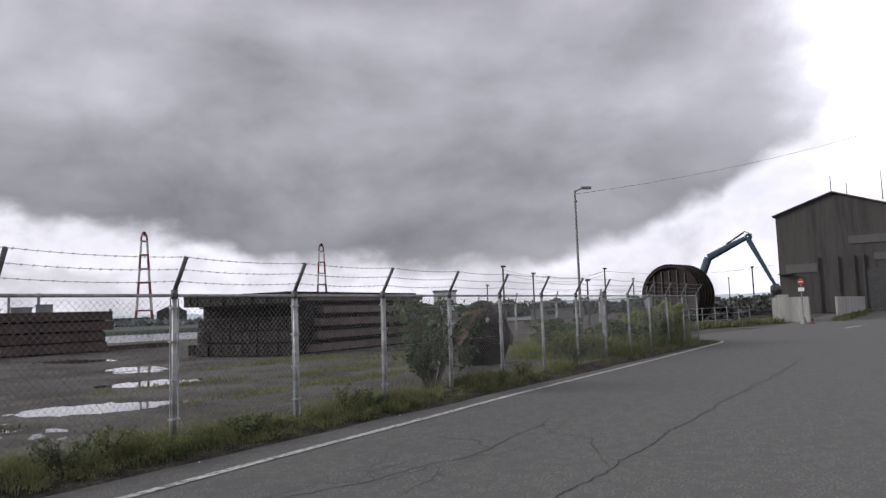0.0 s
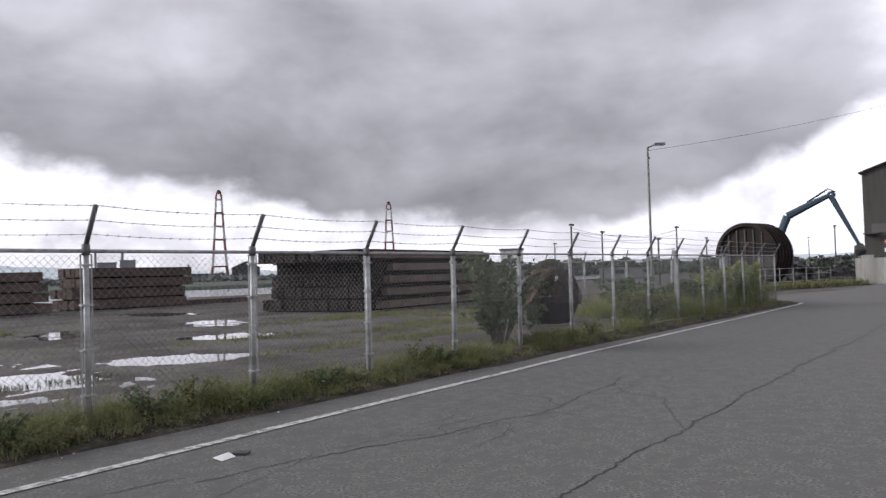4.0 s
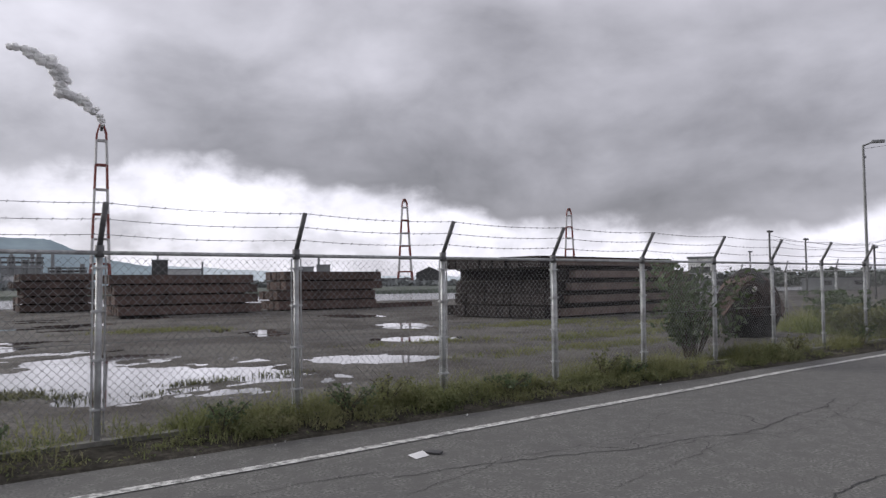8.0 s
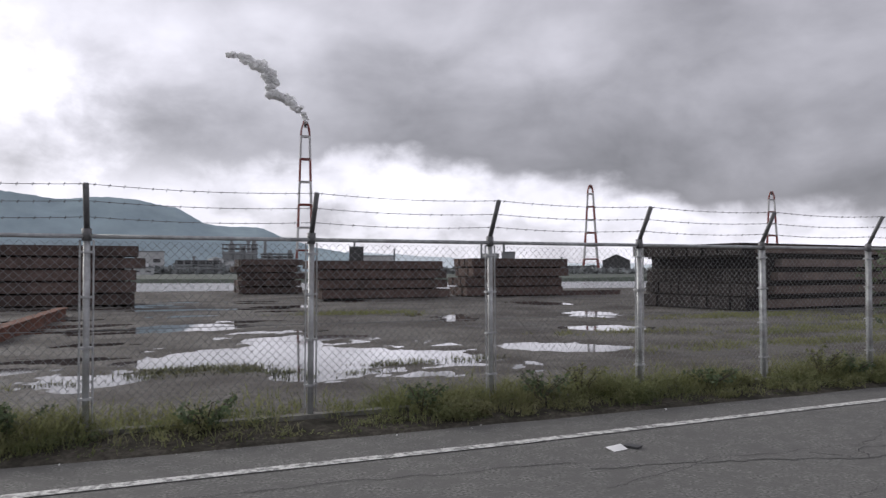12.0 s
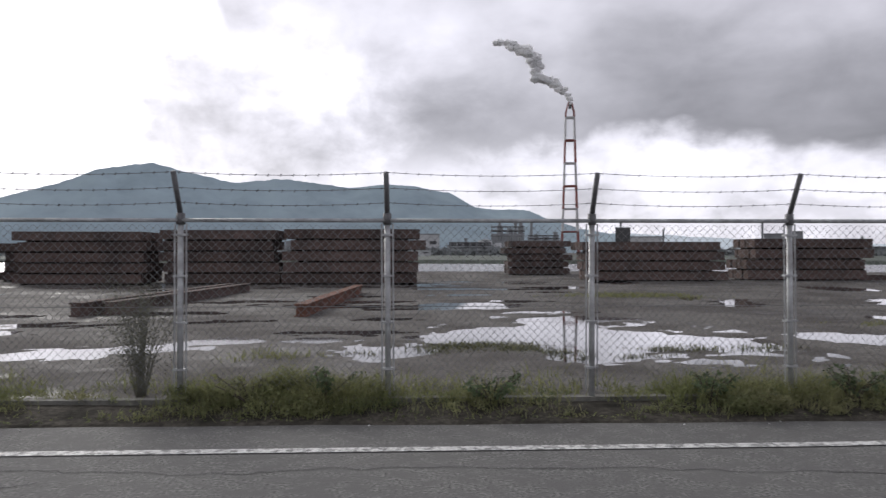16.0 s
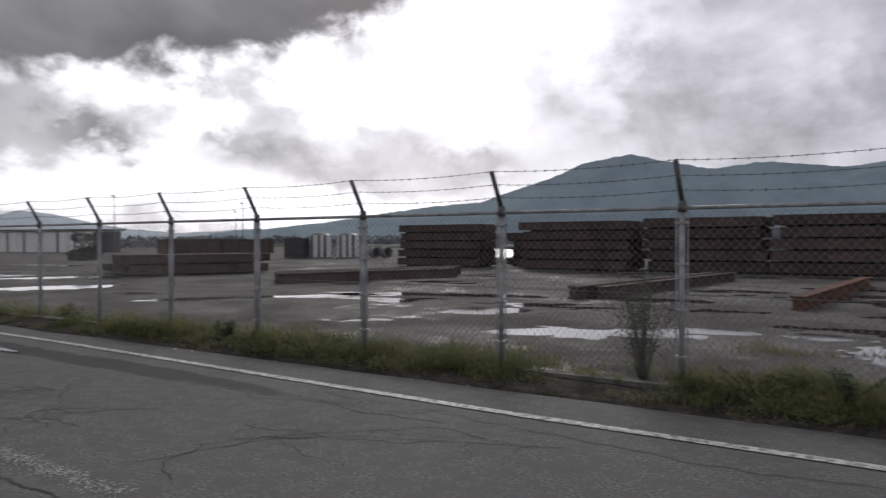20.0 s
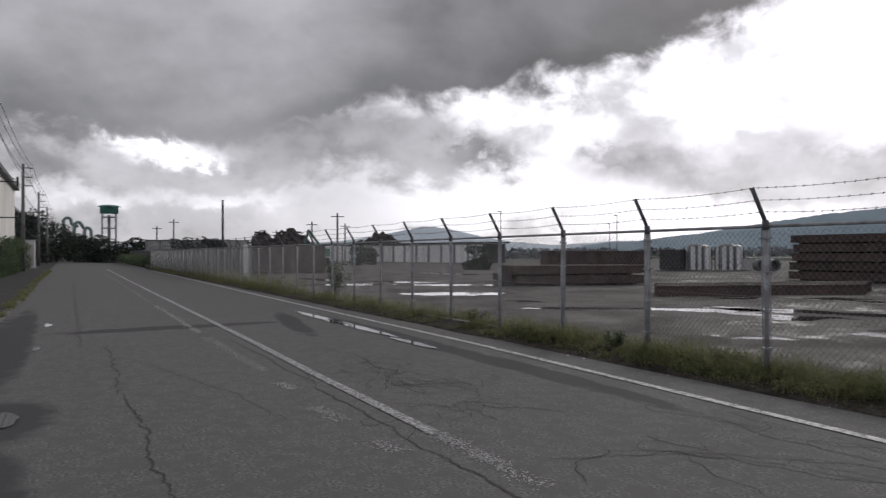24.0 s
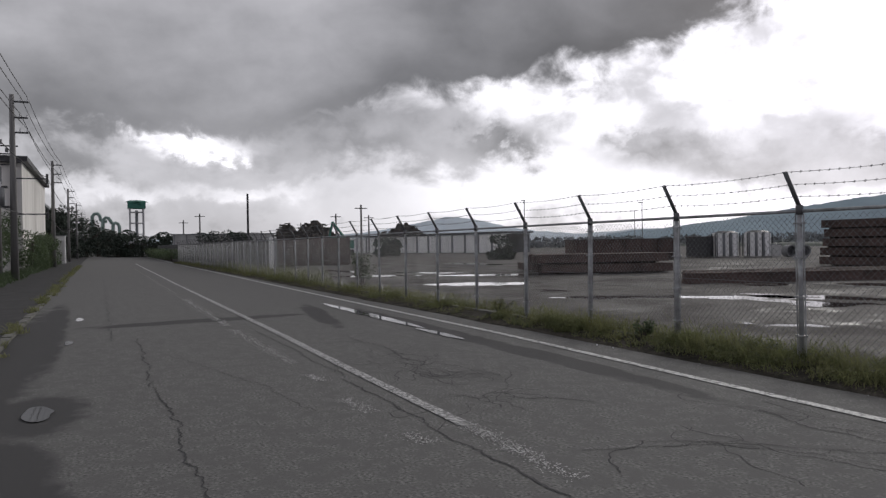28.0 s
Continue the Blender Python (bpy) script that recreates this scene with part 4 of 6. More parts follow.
for da, de, s, n in ((0.0, -0.1, 1.3, 3), (0.0, 0.2, 1.3, 3), (0.2, 0.5, 1.6, 4), (0.45, 0.85, 2.0, 5), (0.8, 1.15, 2.3, 5), (1.2, 1.5, 2.5, 5), (1.7, 1.8, 2.9, 6), (2.3, 1.95, 3.2, 6), (2.6, 2.4, 2.9, 5), (2.5, 3.0, 2.9, 5), (2.8, 3.4, 3.2, 6),
                     (3.4, 3.9, 3.3, 6), (4.0, 4.2, 3.2, 5), (4.6, 4.4, 2.8, 4), (5.1, 4.5, 2.3, 3), (5.7, 4.45, 1.9, 2)):
    for k in range(n):
        p = polar(-12.5 + da + rs.uniform(-0.11, 0.11) * s, 11.48 + de + rs.uniform(-0.09, 0.09) * s, 449)
        q = s * rs.uniform(0.6, 1.1)
        puffs.append((p.x, p.y, p.z, q * 1.15, q, q * 0.9))
smoke = Geo()
for k, (px, py, pz, sx, sy, sz) in enumerate(puffs):
    smoke.blob((px, py, pz), (sx * 0.8, sy * 0.8, sz * 0.8), 3 + k, 0.45, 3)
smoke.add(*(lambda c: (c.v, c.f))(leaf_cloud(puffs, 16000, 0.2, 3)))
solid("smoke_plume", smoke, "smoke", "grey smoke drifting from the tall chimney", "smoke", kind="stuff", smooth=True)

def far_block(az0, az1, el, d, mat, label, roof="flat", extra=True, name="factory_building"):
    a, b = polar(az0, 0, d), polar(az1, 0, d)
    w = (b - a).length
    top = 1.43 + d * math.tan(radians(el))
    c = (a + b) / 2
    rz = math.degrees(math.atan2(b.y - a.y, b.x - a.x))
    t = thing(name, label, "building", (c.x, c.y, 0), rz)
    if roof == "gable":
        o = [(-w / 2, 0), (w / 2, 0), (w / 2, top * 0.7), (0, top), (-w / 2, top * 0.7)]
        part("wall", Geo().prism(o, (0, 0, 0), (1, 0, 0), (0, 0, 1), (0, w * 0.8, 0)), mat, t)
        for s in (-1, 1):
            part("roof", Geo().add([(s * (w / 2 + 0.4), -0.5, top * 0.7 - 0.2), (0, -0.5, top + 0.15), (0, w * 0.8 + 0.5, top + 0.15), (s * (w / 2 + 0.4), w * 0.8 + 0.5, top * 0.7 - 0.2)], [(0, 1, 2, 3)]), "dark_metal", t)
    else:
        part("wall", Geo().box((0, w * 0.3, top / 2), (w, w * 0.6, top)), mat, t)
        part("roof", Geo().box((0, w * 0.3, top + 0.2), (w + 0.5, w * 0.6 + 0.5, 0.4)), "far_grey", t)
        n = max(2, int(w / 5))
        for i in range(n):
            part("window", Geo().box((-w / 2 + (i + 0.5) * w / n, -0.03, top * 0.62), (w / n * 0.5, 0.1, top * 0.16)), "dark_metal", t)
    return t


for spec in ((3.3, 0.6, 1.0, 330, "far_white", "pale factory building across the water"), (-0.4, -2.5, 1.4, 300, "far_white", "pale factory hall across the water"),
             (6.5, 3.6, 0.9, 300, "far_grey", "low grey shed across the water"), (-0.2, -1.8, 0.2, 200, "far_white", "low white shed on the far bank"),
             (-3.2, -5.4, 0.5, 260, "far_grey", "low grey building behind trees"), (-6.6, -8.9, 1.4, 340, "far_grey", "grey plant building with pipes across the water"), (-9.0, -11.8, 0.9, 330, "far_white", "pale plant building across the water"),
             (-15.9, -17.0, 1.85, 350, "dark_metal", "dark block-shaped plant building"), (-17.0, -19.3, 1.15, 340, "far_white", "long pale plant building"),
             (-19.4, -22.0, 0.6, 330, "far_grey", "low grey plant hall across the water"), (-26.0, -27.2, 1.3, 360, "far_grey", "grey plant building across the water"), (-27.4, -28.4, 1.45, 360, "far_grey", "small grey plant building"),
             (-30.0, -31.2, 0.7, 340, "far_grey", "low grey shed across the water"), (-38.5, -41.0, 0.8, 420, "far_grey", "low grey shed far off"),
             (-55.6, -57.5, 1.6, 160, "bright_panel", "pale square building behind the stacks"), (9.6, 8.0, 0.8, 300, "far_grey", "grey shed across the water")):
    far_block(*spec)
# open pipe racks of the plant
for az0, az1, el, d in ((-6.6, -9.0, 2.0, 320), (-3.4, -6.4, 0.75, 240), (-9.4, -11.6, 1.3, 310), (-31.6, -34.4, 0.35, 300)):
    a, b = polar(az0, 0, d), polar(az1, 0, d)
    top = 1.43 + d * math.tan(radians(el))
    rack = thing("pipe_rack", "open grey steel pipe rack of the plant", "pipe rack", (a.x, a.y, 0), math.degrees(math.atan2(b.y - a.y, b.x - a.x)), group="plant pipe racks")
    w = (b - a).length
    n = 6
    for k in range(n + 1):
        part("upright", Geo().box((w * k / n, 0, top / 2), (0.45, 0.45, top)), "far_grey", rack)
    for f in (0.45, 0.7, 0.86, 1.0):
        part("pipe", Geo().tube((-0.5, 0.3 * f, top * f), (w + 0.5, 0.3 * f, top * f), 0.42 if f < 0.9 else 0.28, n=6), "far_grey" if f < 0.8 else "dark_metal", rack)
    for k in range(n):
        if k % 2:
            part("vessel", Geo().tube((w * (k + 0.5) / n, 1, top * 0.45), (w * (k + 0.5) / n, 1, top * (0.95 + 0.12 * (k % 3))), 0.9, n=10), "far_grey", rack)
far_block(-34.9, -36.9, 1.25, 300, "dark_metal", "dark gabled warehouse across the water", "gable")
for az, el, d, r in ((-16.3, 2.15, 351, 0.5), (-19.4, 1.6, 341, 0.5), (-27.56, 2.1, 361, 0.7), (-25.9, 2.0, 361, 0.6), (-7.2, 2.3, 341, 0.7), (-8.4, 2.2, 341, 0.8), (-9.6, 2.3, 331, 0.7), (-4.6, 1.0, 260, 0.5), (-31.9, 0.9, 350, 0.5)):
    p = polar(az, el, d)
    st = thing("chimney_stack", "thin grey plant chimney", "chimney", (p.x, p.y, 0), group="plant chimneys")
    part("flue", Geo().tube((0, 0, 0), (0, 0, p.z), r, r * 0.85, n=10), "far_grey", st)
    part("cap", Geo().tube((0, 0, p.z), (0, 0, p.z + r), r * 1.25, n=10), "far_grey", st)
for az, d, r, h in ((-6.1, 320, 3.2, 6.5), (-7.1, 322, 2.8, 5.5), (-0.9, 290, 2.4, 4.5), (1.6, 296, 2.2, 4.0), (-10.4, 318, 3.0, 5.5), (-17.6, 330, 2.6, 5.0)):
    p = polar(az, 0, d)
    st = thing("storage_tank", "pale cylindrical storage tank across the water", "tank", (p.x, p.y, 0), group="plant storage tanks")
    part("shell", Geo().tube((0, 0, 0), (0, 0, h), r, n=18), "far_white", st, smooth=True)
    part("roof", Geo().tube((0, 0, h), (0, 0, h + r * 0.3), r * 1.03, 0.2, n=18), "far_grey", st)


def tree(x, y, h, w, label, seed=1, leaves=1400, size=0.28, mat="leaf", z=-0.1):
    r = random.Random(seed)
    t = thing("tree", label, "tree", (x, y, z), group="dark trees")
    g = Geo().tube((0, 0, 0), (0.1, 0, h * 0.55), w * 0.06, w * 0.03, n=8)
    for k in range(6):
        a = r.uniform(0, 6.28)
        z0 = h * r.uniform(0.25, 0.5)
        g.tube((0.05, 0, z0), (math.cos(a) * w * 0.33, math.sin(a) * w * 0.33, z0 + h * r.uniform(0.15, 0.3)), w * 0.022, w * 0.008, n=5)
    part("trunk", g, "bark", t)
    lobes = []
    for k in range(15):
        a, q = r.uniform(0, 6.28), r.uniform(0.0, 0.36)
        s = r.uniform(0.16, 0.3)
        lobes.append((math.cos(a) * w * q, math.sin(a) * w * q, h * r.uniform(0.10, 0.86), w * s, w * s, h * s * 0.62))
    part("crown", leaf_cloud(lobes, leaves, size, seed), mat, t, "dense dark green foliage")
    return t


def tree_belt(name, az0, az1, d0, d1, h, label, count, seed, size=0.8, mat="haze_trees"):
    """A far belt of trees, too many to count."""
    r = random.Random(seed)
    lobes = []
    n = int(abs(az1 - az0) * 2.2) + 4
    for i in range(n):
        p = polar(az0 + (az1 - az0) * (i + r.uniform(-0.4, 0.4)) / n, 0, r.uniform(d0, d1))
        hh = h * r.uniform(0.55, 1.15)
        lobes.append((p.x, p.y, hh * 0.5, (d0 / 100) * r.uniform(1.2, 2.4), (d0 / 100) * 2.0, hh * 0.55))
    return solid(name, leaf_cloud(lobes, count, size, seed), mat, label, "trees", kind="stuff")


tree_belt("tree_belt", -55, -73, 150, 210, 3.4, "far belt of dark trees behind the yard", 11000, 31, 0.5, "dim_trees")
tree_belt("tree_belt", -73, -80, 140, 190, 2.6, "far belt of dark trees near the crane", 5000, 32, 0.4, "dim_trees")
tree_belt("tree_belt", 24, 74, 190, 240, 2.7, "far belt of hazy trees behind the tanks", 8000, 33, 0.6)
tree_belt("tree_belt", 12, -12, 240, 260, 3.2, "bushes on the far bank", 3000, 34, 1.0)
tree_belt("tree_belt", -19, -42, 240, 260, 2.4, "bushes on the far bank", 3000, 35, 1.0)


def bush(x, y, h, w, label, leaves, seed, leaf=0.05, mat="leaf", stems=14, spread=0.5, top_heavy=0.5, stem=1.0, twig="twig"):
    r = random.Random(seed)
    b = thing("bush", label, "bush", (x, y, -0.04), group="roadside bushes")
    g = Geo()
    lobes = []
    for k in range(stems):
        a, q = r.uniform(0, 6.28), r.uniform(0.1, 1) * spread
        tip = Vector((math.cos(a) * w * q, math.sin(a) * w * q, h * r.uniform(0.6, 1)))
        m = Vector((tip.x * 0.35, tip.y * 0.35, tip.z * 0.5))
        g.tube((tip.x * 0.1, tip.y * 0.1, 0), m, 0.011 * stem, 0.008 * stem, n=5)
        g.tube(m, tip, 0.008 * stem, 0.003 * stem, n=4)
        for f in (0.45, 0.65, 0.85, 1.0):
            p = m.lerp(tip, f)
            lobes.append((p.x, p.y, p.z * (top_heavy + (1 - top_heavy) * f), w * 0.10, w * 0.10, h * 0.07))
            e = p + Vector((r.uniform(-1, 1), r.uniform(-1, 1), r.uniform(0.2, 1))) * 0.13 * h
            g.tube(p, e, 0.004 * stem, 0.002 * stem, n=3, caps=False)
    part("branchwork", g, twig, b)
    part("foliage", leaf_cloud(lobes, leaves, leaf, seed), mat, b)
    return b


bush(12.45, 0.75, 1.85, 1.8, "leafy dark green bush growing through the fence", 1500, 3, 0.055, stems=50, spread=0.62, top_heavy=0.12)
bush(12.0, 0.55, 1.0, 0.8, "low leafy bush at the foot of the fence", 600, 4, 0.05, stems=12)
bush(-2.52, 0.4, 1.2, 1.0, "twiggy half-bare bush behind the fence", 2600, 5, 0.012, "pale_twig", stems=80, spread=0.5, top_heavy=0.25, stem=0.32, twig="pale_twig")
bush(-22.5, 0.3, 1.2, 0.9, "twiggy grey-green bush behind the fence", 700, 8, 0.04, stems=22, spread=0.5)
for i, (bx, by, bh, bw, mat, lab) in enumerate(((23.6, 0.9, 1.0, 1.2, "leaf", "dark sprawling weeds behind the fence"), (25.2, 0.6, 1.35, 1.1, "fresh", "tall bright green weeds at the fence"), (26.3, 1.0, 1.3, 1.2, "grass", "dull green weeds behind the fence"),
                                                (27.6, 0.5, 1.55, 1.2, "fresh", "tall bright green weeds at the fence corner"), (28.8, 0.8, 1.2, 1.2, "fresh", "bright green weeds at the fence corner"), (30.7, 1.4, 1.1, 1.1, "fresh", "green weeds at the fence corner"),
                                                (21.8, 1.9, 0.9, 1.6, "leaf", "dark sprawling weeds behind the fence"), (20.4, 1.1, 0.75, 1.5, "dry_grass", "pale green weeds behind the fence"), (22.8, 2.6, 1.1, 1.6, "leaf", "dark sprawling weeds behind the fence"))):
    bush(bx, by, bh, bw, lab, 3200, 130 + i, 0.055, mat, stems=26, spread=0.75, top_heavy=0.15)
for i, (bx, by, bh) in enumerate(((8.9, -0.1, 0.42), (9.4, -0.15, 0.35), (4.5, -0.2, 0.36), (5.1, -0.1, 0.40), (1.0, -0.15, 0.32), (-0.6, -0.05, 0.36), (-1.3, -0.15, 0.30), (3.1, -0.2, 0.33), (6.9, -0.2, 0.28), (14.6, -0.1, 0.4), (17.5, -0.1, 0.5), (-8.6, -0.1, 0.3), (-13.0, -0.05, 0.34))):
    bush(bx, by, bh, 0.55, "low leafy roadside weed clump", 260, 90 + i, 0.026, "leaf" if i % 3 else "grass", stems=10, spread=0.6)


# ---- grass ----
def grass(name, spots, mat, label, seed, blade=0.012):
    """spots: x, y, z, height, spread, blades."""
    r = np.random.RandomState(seed)
    spots = np.array(spots, float)
    idx = np.repeat(np.arange(len(spots)), spots[:, 5].astype(int))
    s = spots[idx]
    n = len(s)
    base = s[:, :3] + np.stack([r.normal(0, 1, n) * s[:, 4], r.normal(0, 1, n) * s[:, 4] * 0.7, np.zeros(n)], 1)
    h = s[:, 3] * r.uniform(0.4, 1.2, n)
    a = r.uniform(0, 2 * np.pi, n)
    lean = h * r.uniform(0.2, 1.7, n)
    d = np.stack([np.cos(a), np.sin(a), np.zeros(n)], 1)
    side = np.stack([-np.sin(a), np.cos(a), np.zeros(n)], 1) * (blade * r.uniform(0.6, 1.5, n))[:, None]
    mid = base + d * (lean * 0.35)[:, None] + np.array([0, 0, 1]) * (h * 0.6)[:, None]
    tip = base + d * lean[:, None] + np.array([0, 0, 1]) * h[:, None]
    v = np.stack([base - side, base + side, mid + side * 0.8, mid - side * 0.8, tip], 1).reshape(-1, 3)
    g = Geo()
    g.v = [tuple(p) for p in v.tolist()]
    g.f = [q for i in range(n) for q in ((5 * i, 5 * i + 1, 5 * i + 2, 5 * i + 3), (5 * i + 3, 5 * i + 2, 5 * i + 4))]
    return solid(name, g, mat, label, "grass", kind="stuff")


rg = random.Random(12)


def verge_height(x):
    """Clumps and gaps along the fence."""
    if -3.6 < x < -2.1:
        return 0.12
    k = 0.55 + 0.9 * noise.noise(Vector((x * 0.55, 3.3, 2.0))) + 0.5 * noise.noise(Vector((x * 1.7, 1.0, 7.0)))
    return max(0.0, min(1.4, k))


verge, verge_dry, yard_grass, weed_lobes, low_lobes = [], [], [], [], []
x = -78.0
while x < 30.0:
    near = abs(x) < 16
    kx = verge_height(x)
    for row in range(3 if near else 2):
        y = rg.uniform(-0.50, 0.36)
        k = kx * (0.75 + 0.7 * noise.noise(Vector((x * 1.3, y * 3, 7.0))))
        if k < 0.10:
            continue
        z = -0.1 + max(0, min(0.1, (y + 0.6) * 0.2))
        h = 0.06 + 0.22 * k * (1.0 if y > -0.25 else 0.55)
        if x > 14:
            h *= 1.35
        (verge_dry if noise.noise(Vector((x * 0.9, y, 20.0))) > -0.05 else verge).append((x + rg.uniform(-0.1, 0.1), y, z, h, 0.08 if near else 0.14, (17 if near else 16) * (0.3 + k)))
        if near and rg.random() < 0.75:
            s = 0.05 + 0.10 * k
            (weed_lobes if noise.noise(Vector((x * 1.1, y * 2, 40.0))) + rg.uniform(-0.2, 0.2) > -0.02 else low_lobes).append((x, y - 0.02, z + h * rg.uniform(0.15, 0.6), s * 1.3, s, s * 0.8))
    if near and rg.random() < 0.8:
        low_lobes.append((x, -0.53 + 0.10 * noise.noise(Vector((x * 0.6, 0, 1))) + rg.uniform(-0.05, 0.08), ROAD_Z + 0.03, 0.07, 0.05, 0.035))
    x += 0.05 if near else 0.11
grass("verge_grass", verge, "grass", "rough green grass and weeds along the fence", 1, 0.0042)
grass("verge_dry_grass", verge_dry, "dry_grass", "yellowish rough grass along the fence", 2, 0.0042)
solid("verge_weeds", leaf_cloud(weed_lobes, 38000, 0.016, 51, True), "grass", "leafy green weeds among the verge grass", "weeds", kind="stuff")
solid("low_verge_weeds", leaf_cloud(low_lobes, 30000, 0.015, 52, True), "verge_leaf", "low green leafy weeds at the foot of the verge", "weeds", kind="stuff")
tufts = []
for i in range(300):
    x = rg.uniform(-15, 17)
    if verge_height(x) > 0.45:
        tufts.append((x, rg.uniform(-0.35, 0.3), -0.05, rg.uniform(0.22, 0.46), 0.07, 30))
grass("tall_verge_tufts", tufts, "dry_grass", "taller yellow-green tufts in the verge", 5, 0.0032)
for i in range(900):
    x, y = rg.uniform(-26, 27), 0.3 + abs(rg.gauss(0, 0.5))
    if noise.noise(Vector((x * 0.4, y, 4))) > -0.1:
        yard_grass.append((x, y, -0.03, rg.uniform(0.06, 0.2), 0.12, 9))
for cx, cy, sx, sy, n in ((7.51, 16.64, 1.6, 0.8, 160), (16.35, 5.73, 3.0, 0.7, 190), (13.07, 3.57, 3.0, 0.5, 150), (22.32, 8.27, 3.5, 0.8, 220), (11.16, 6.93, 1.8, 0.4, 60), (18.16, 10.24, 3.2, 0.4, 110), (19.10, 11.05, 3.0, 0.6, 140), (21.90, 4.46, 2.5, 1.2, 220), (27.53, 4.52, 3, 1.4, 300), (-1.61, 2.99, 0.4, 0.2, 12)):
    for i in range(n):
        yard_grass.append((rg.gauss(cx, sx * 0.6), rg.gauss(cy, sy * 0.6), -0.03, rg.uniform(0.05, 0.16), 0.14, 16))
islet = []
for cx, cy, sx, sy, n in ((1.32, 3.90, 0.75, 0.5, 230), (2.19, 3.37, 0.5, 0.3, 26), (4.21, 3.60, 0.7, 0.35, 34), (5.68, 3.74, 0.5, 0.25, 18), (3.22, 2.82, 0.9, 0.2, 16), (-0.60, 3.29, 0.4, 0.2, 8)):
    for i in range(n):
        islet.append((rg.gauss(cx, sx * 0.55), rg.gauss(cy, sy * 0.55), -0.03, rg.uniform(0.03, 0.09), 0.12, 12))
grass("puddle_grass", islet, "marsh", "low dark grass standing in the wide puddle", 31, 0.006)
tall = []
for i in range(700):
    tx = rg.uniform(19.8, 30.0)
    ty = rg.uniform(0.15, 3.0)
    tall.append((tx, ty, -0.05, rg.uniform(0.3, 0.6) + 0.7 * max(0, noise.noise(Vector((tx * 0.7, ty, 3)))), 0.13, 20))
grass("tall_weeds", tall, "fresh", "tall bright green weeds behind the fence", 21, 0.007)
tall = []
for i in range(260):
    tx = rg.uniform(-40, -7)
    tall.append((tx, rg.uniform(-0.15, 0.6), -0.05, rg.uniform(0.15, 0.35) + 0.4 * max(0, noise.noise(Vector((tx * 0.4, 2, 3)))), 0.12, 14))
for i in range(320):
    tx = rg.uniform(-52, -27)
    tall.append((tx, rg.uniform(-0.2, 0.9), -0.05, rg.uniform(0.3, 0.65) + 0.5 * max(0, noise.noise(Vector((tx * 0.5, 5, 3)))), 0.14, 14))
grass("tall_dry_weeds", tall, "dry_grass", "tall thin weeds along the fence", 22, 0.005)
stones = Geo()
for i in range(3000):
    px, py = rg.uniform(-22, 22), 0.5 + 14 * rg.random() ** 1.6
    r0 = rg.uniform(0.006, 0.018)
    zz = yard_z(px, py)
    a = rg.uniform(0, 6.28)
    stones.add([(px + r0 * math.cos(a), py + r0 * math.sin(a), zz - 0.005), (px + r0 * math.cos(a + 2.1), py + r0 * math.sin(a + 2.1), zz - 0.005), (px + r0 * math.cos(a + 4.2), py + r0 * math.sin(a + 4.2), zz - 0.005), (px, py, zz + r0 * 0.8)],
               [(0, 1, 3), (1, 2, 3), (2, 0, 3)])
solid("loose_stones", stones, "far_gravel", "loose stones and grit on the yard", "stones", kind="stuff")
grass("yard_grass", yard_grass, "dry_grass", "thin yellow-green grass on the yard", 3, 0.007)
soil = Geo()
nseg = 180
for i in range(nseg + 1):
    x = -80 + 110.8 * i / nseg
    e = 0.10 * noise.noise(Vector((x * 0.6, 0, 1)))
    soil.v += [(x, -0.68 + e, ROAD_Z - 0.02), (x, -0.60 + e, ROAD_Z + 0.018 + 0.012 * noise.noise(Vector((x * 4, 1, 1)))), (x, -0.2, -0.02 + 0.02 * noise.noise(Vector((x, 3, 0)))), (x, 0.30, -0.025)]
for i in range(nseg):
    for k in range(3):
        a = i * 4 + k
        soil.f.append((a, a + 4, a + 5, a + 1))
solid("verge_soil", soil, "soil", "dark earth verge between road and fence", "verge", kind="structure")
# ---- road markings, cracks, wet patches ----
def ribbon(pts, w, z, wob=0.0, seed=0.0, step=0.12):
    """A thin strip along a line of points, with a wandering course."""
    g = Geo()
    line = []
    for (x0, y0), (x1, y1) in zip(pts, pts[1:]):
        n = max(2, int(math.hypot(x1 - x0, y1 - y0) / step))
        line += [(x0 + (x1 - x0) * i / n, y0 + (y1 - y0) * i / n) for i in range(n)]
    line.append(pts[-1])
    for i, (px, py) in enumerate(line):
        a, b = line[max(0, i - 1)], line[min(len(line) - 1, i + 1)]
        d = Vector((b[0] - a[0], b[1] - a[1])).normalized()
        nx, ny = -d.y, d.x
        off = wob * (noise.noise(Vector((px * 1.1, py * 1.1, seed))) + 0.55 * noise.noise(Vector((px * 4, py * 4, seed))) + 0.35 * noise.noise(Vector((px * 14, py * 14, seed))))
        ww = w * (1 + (0.8 * noise.noise(Vector((px * 3, py * 3, seed + 9))) if wob else 0))
        g.v += [(px + nx * (off - ww / 2), py + ny * (off - ww / 2), z), (px + nx * (off + ww / 2), py + ny * (off + ww / 2), z)]
    for i in range(len(line) - 1):
        a = 2 * i
        g.f.append((a, a + 2, a + 3, a + 1))
    return g


Z1, Z2, Z3 = ROAD_Z + 0.004, ROAD_Z + 0.008, ROAD_Z + 0.012
solid("edge_line", ribbon([(31.0, -0.7), (29.7, -0.86), (22, -1.0), (12.3, -1.1), (9.6, -1.22), (5.8, -1.34), (3.5, -1.44), (0, -1.46), (-3, -1.48), (-5.5, -1.42), (-11, -1.24), (-25, -1.18), (-65, -0.75), (-140, 0.3)], 0.12, Z2, step=0.6), "paint", "white painted edge line on asphalt", "road marking", kind="structure")
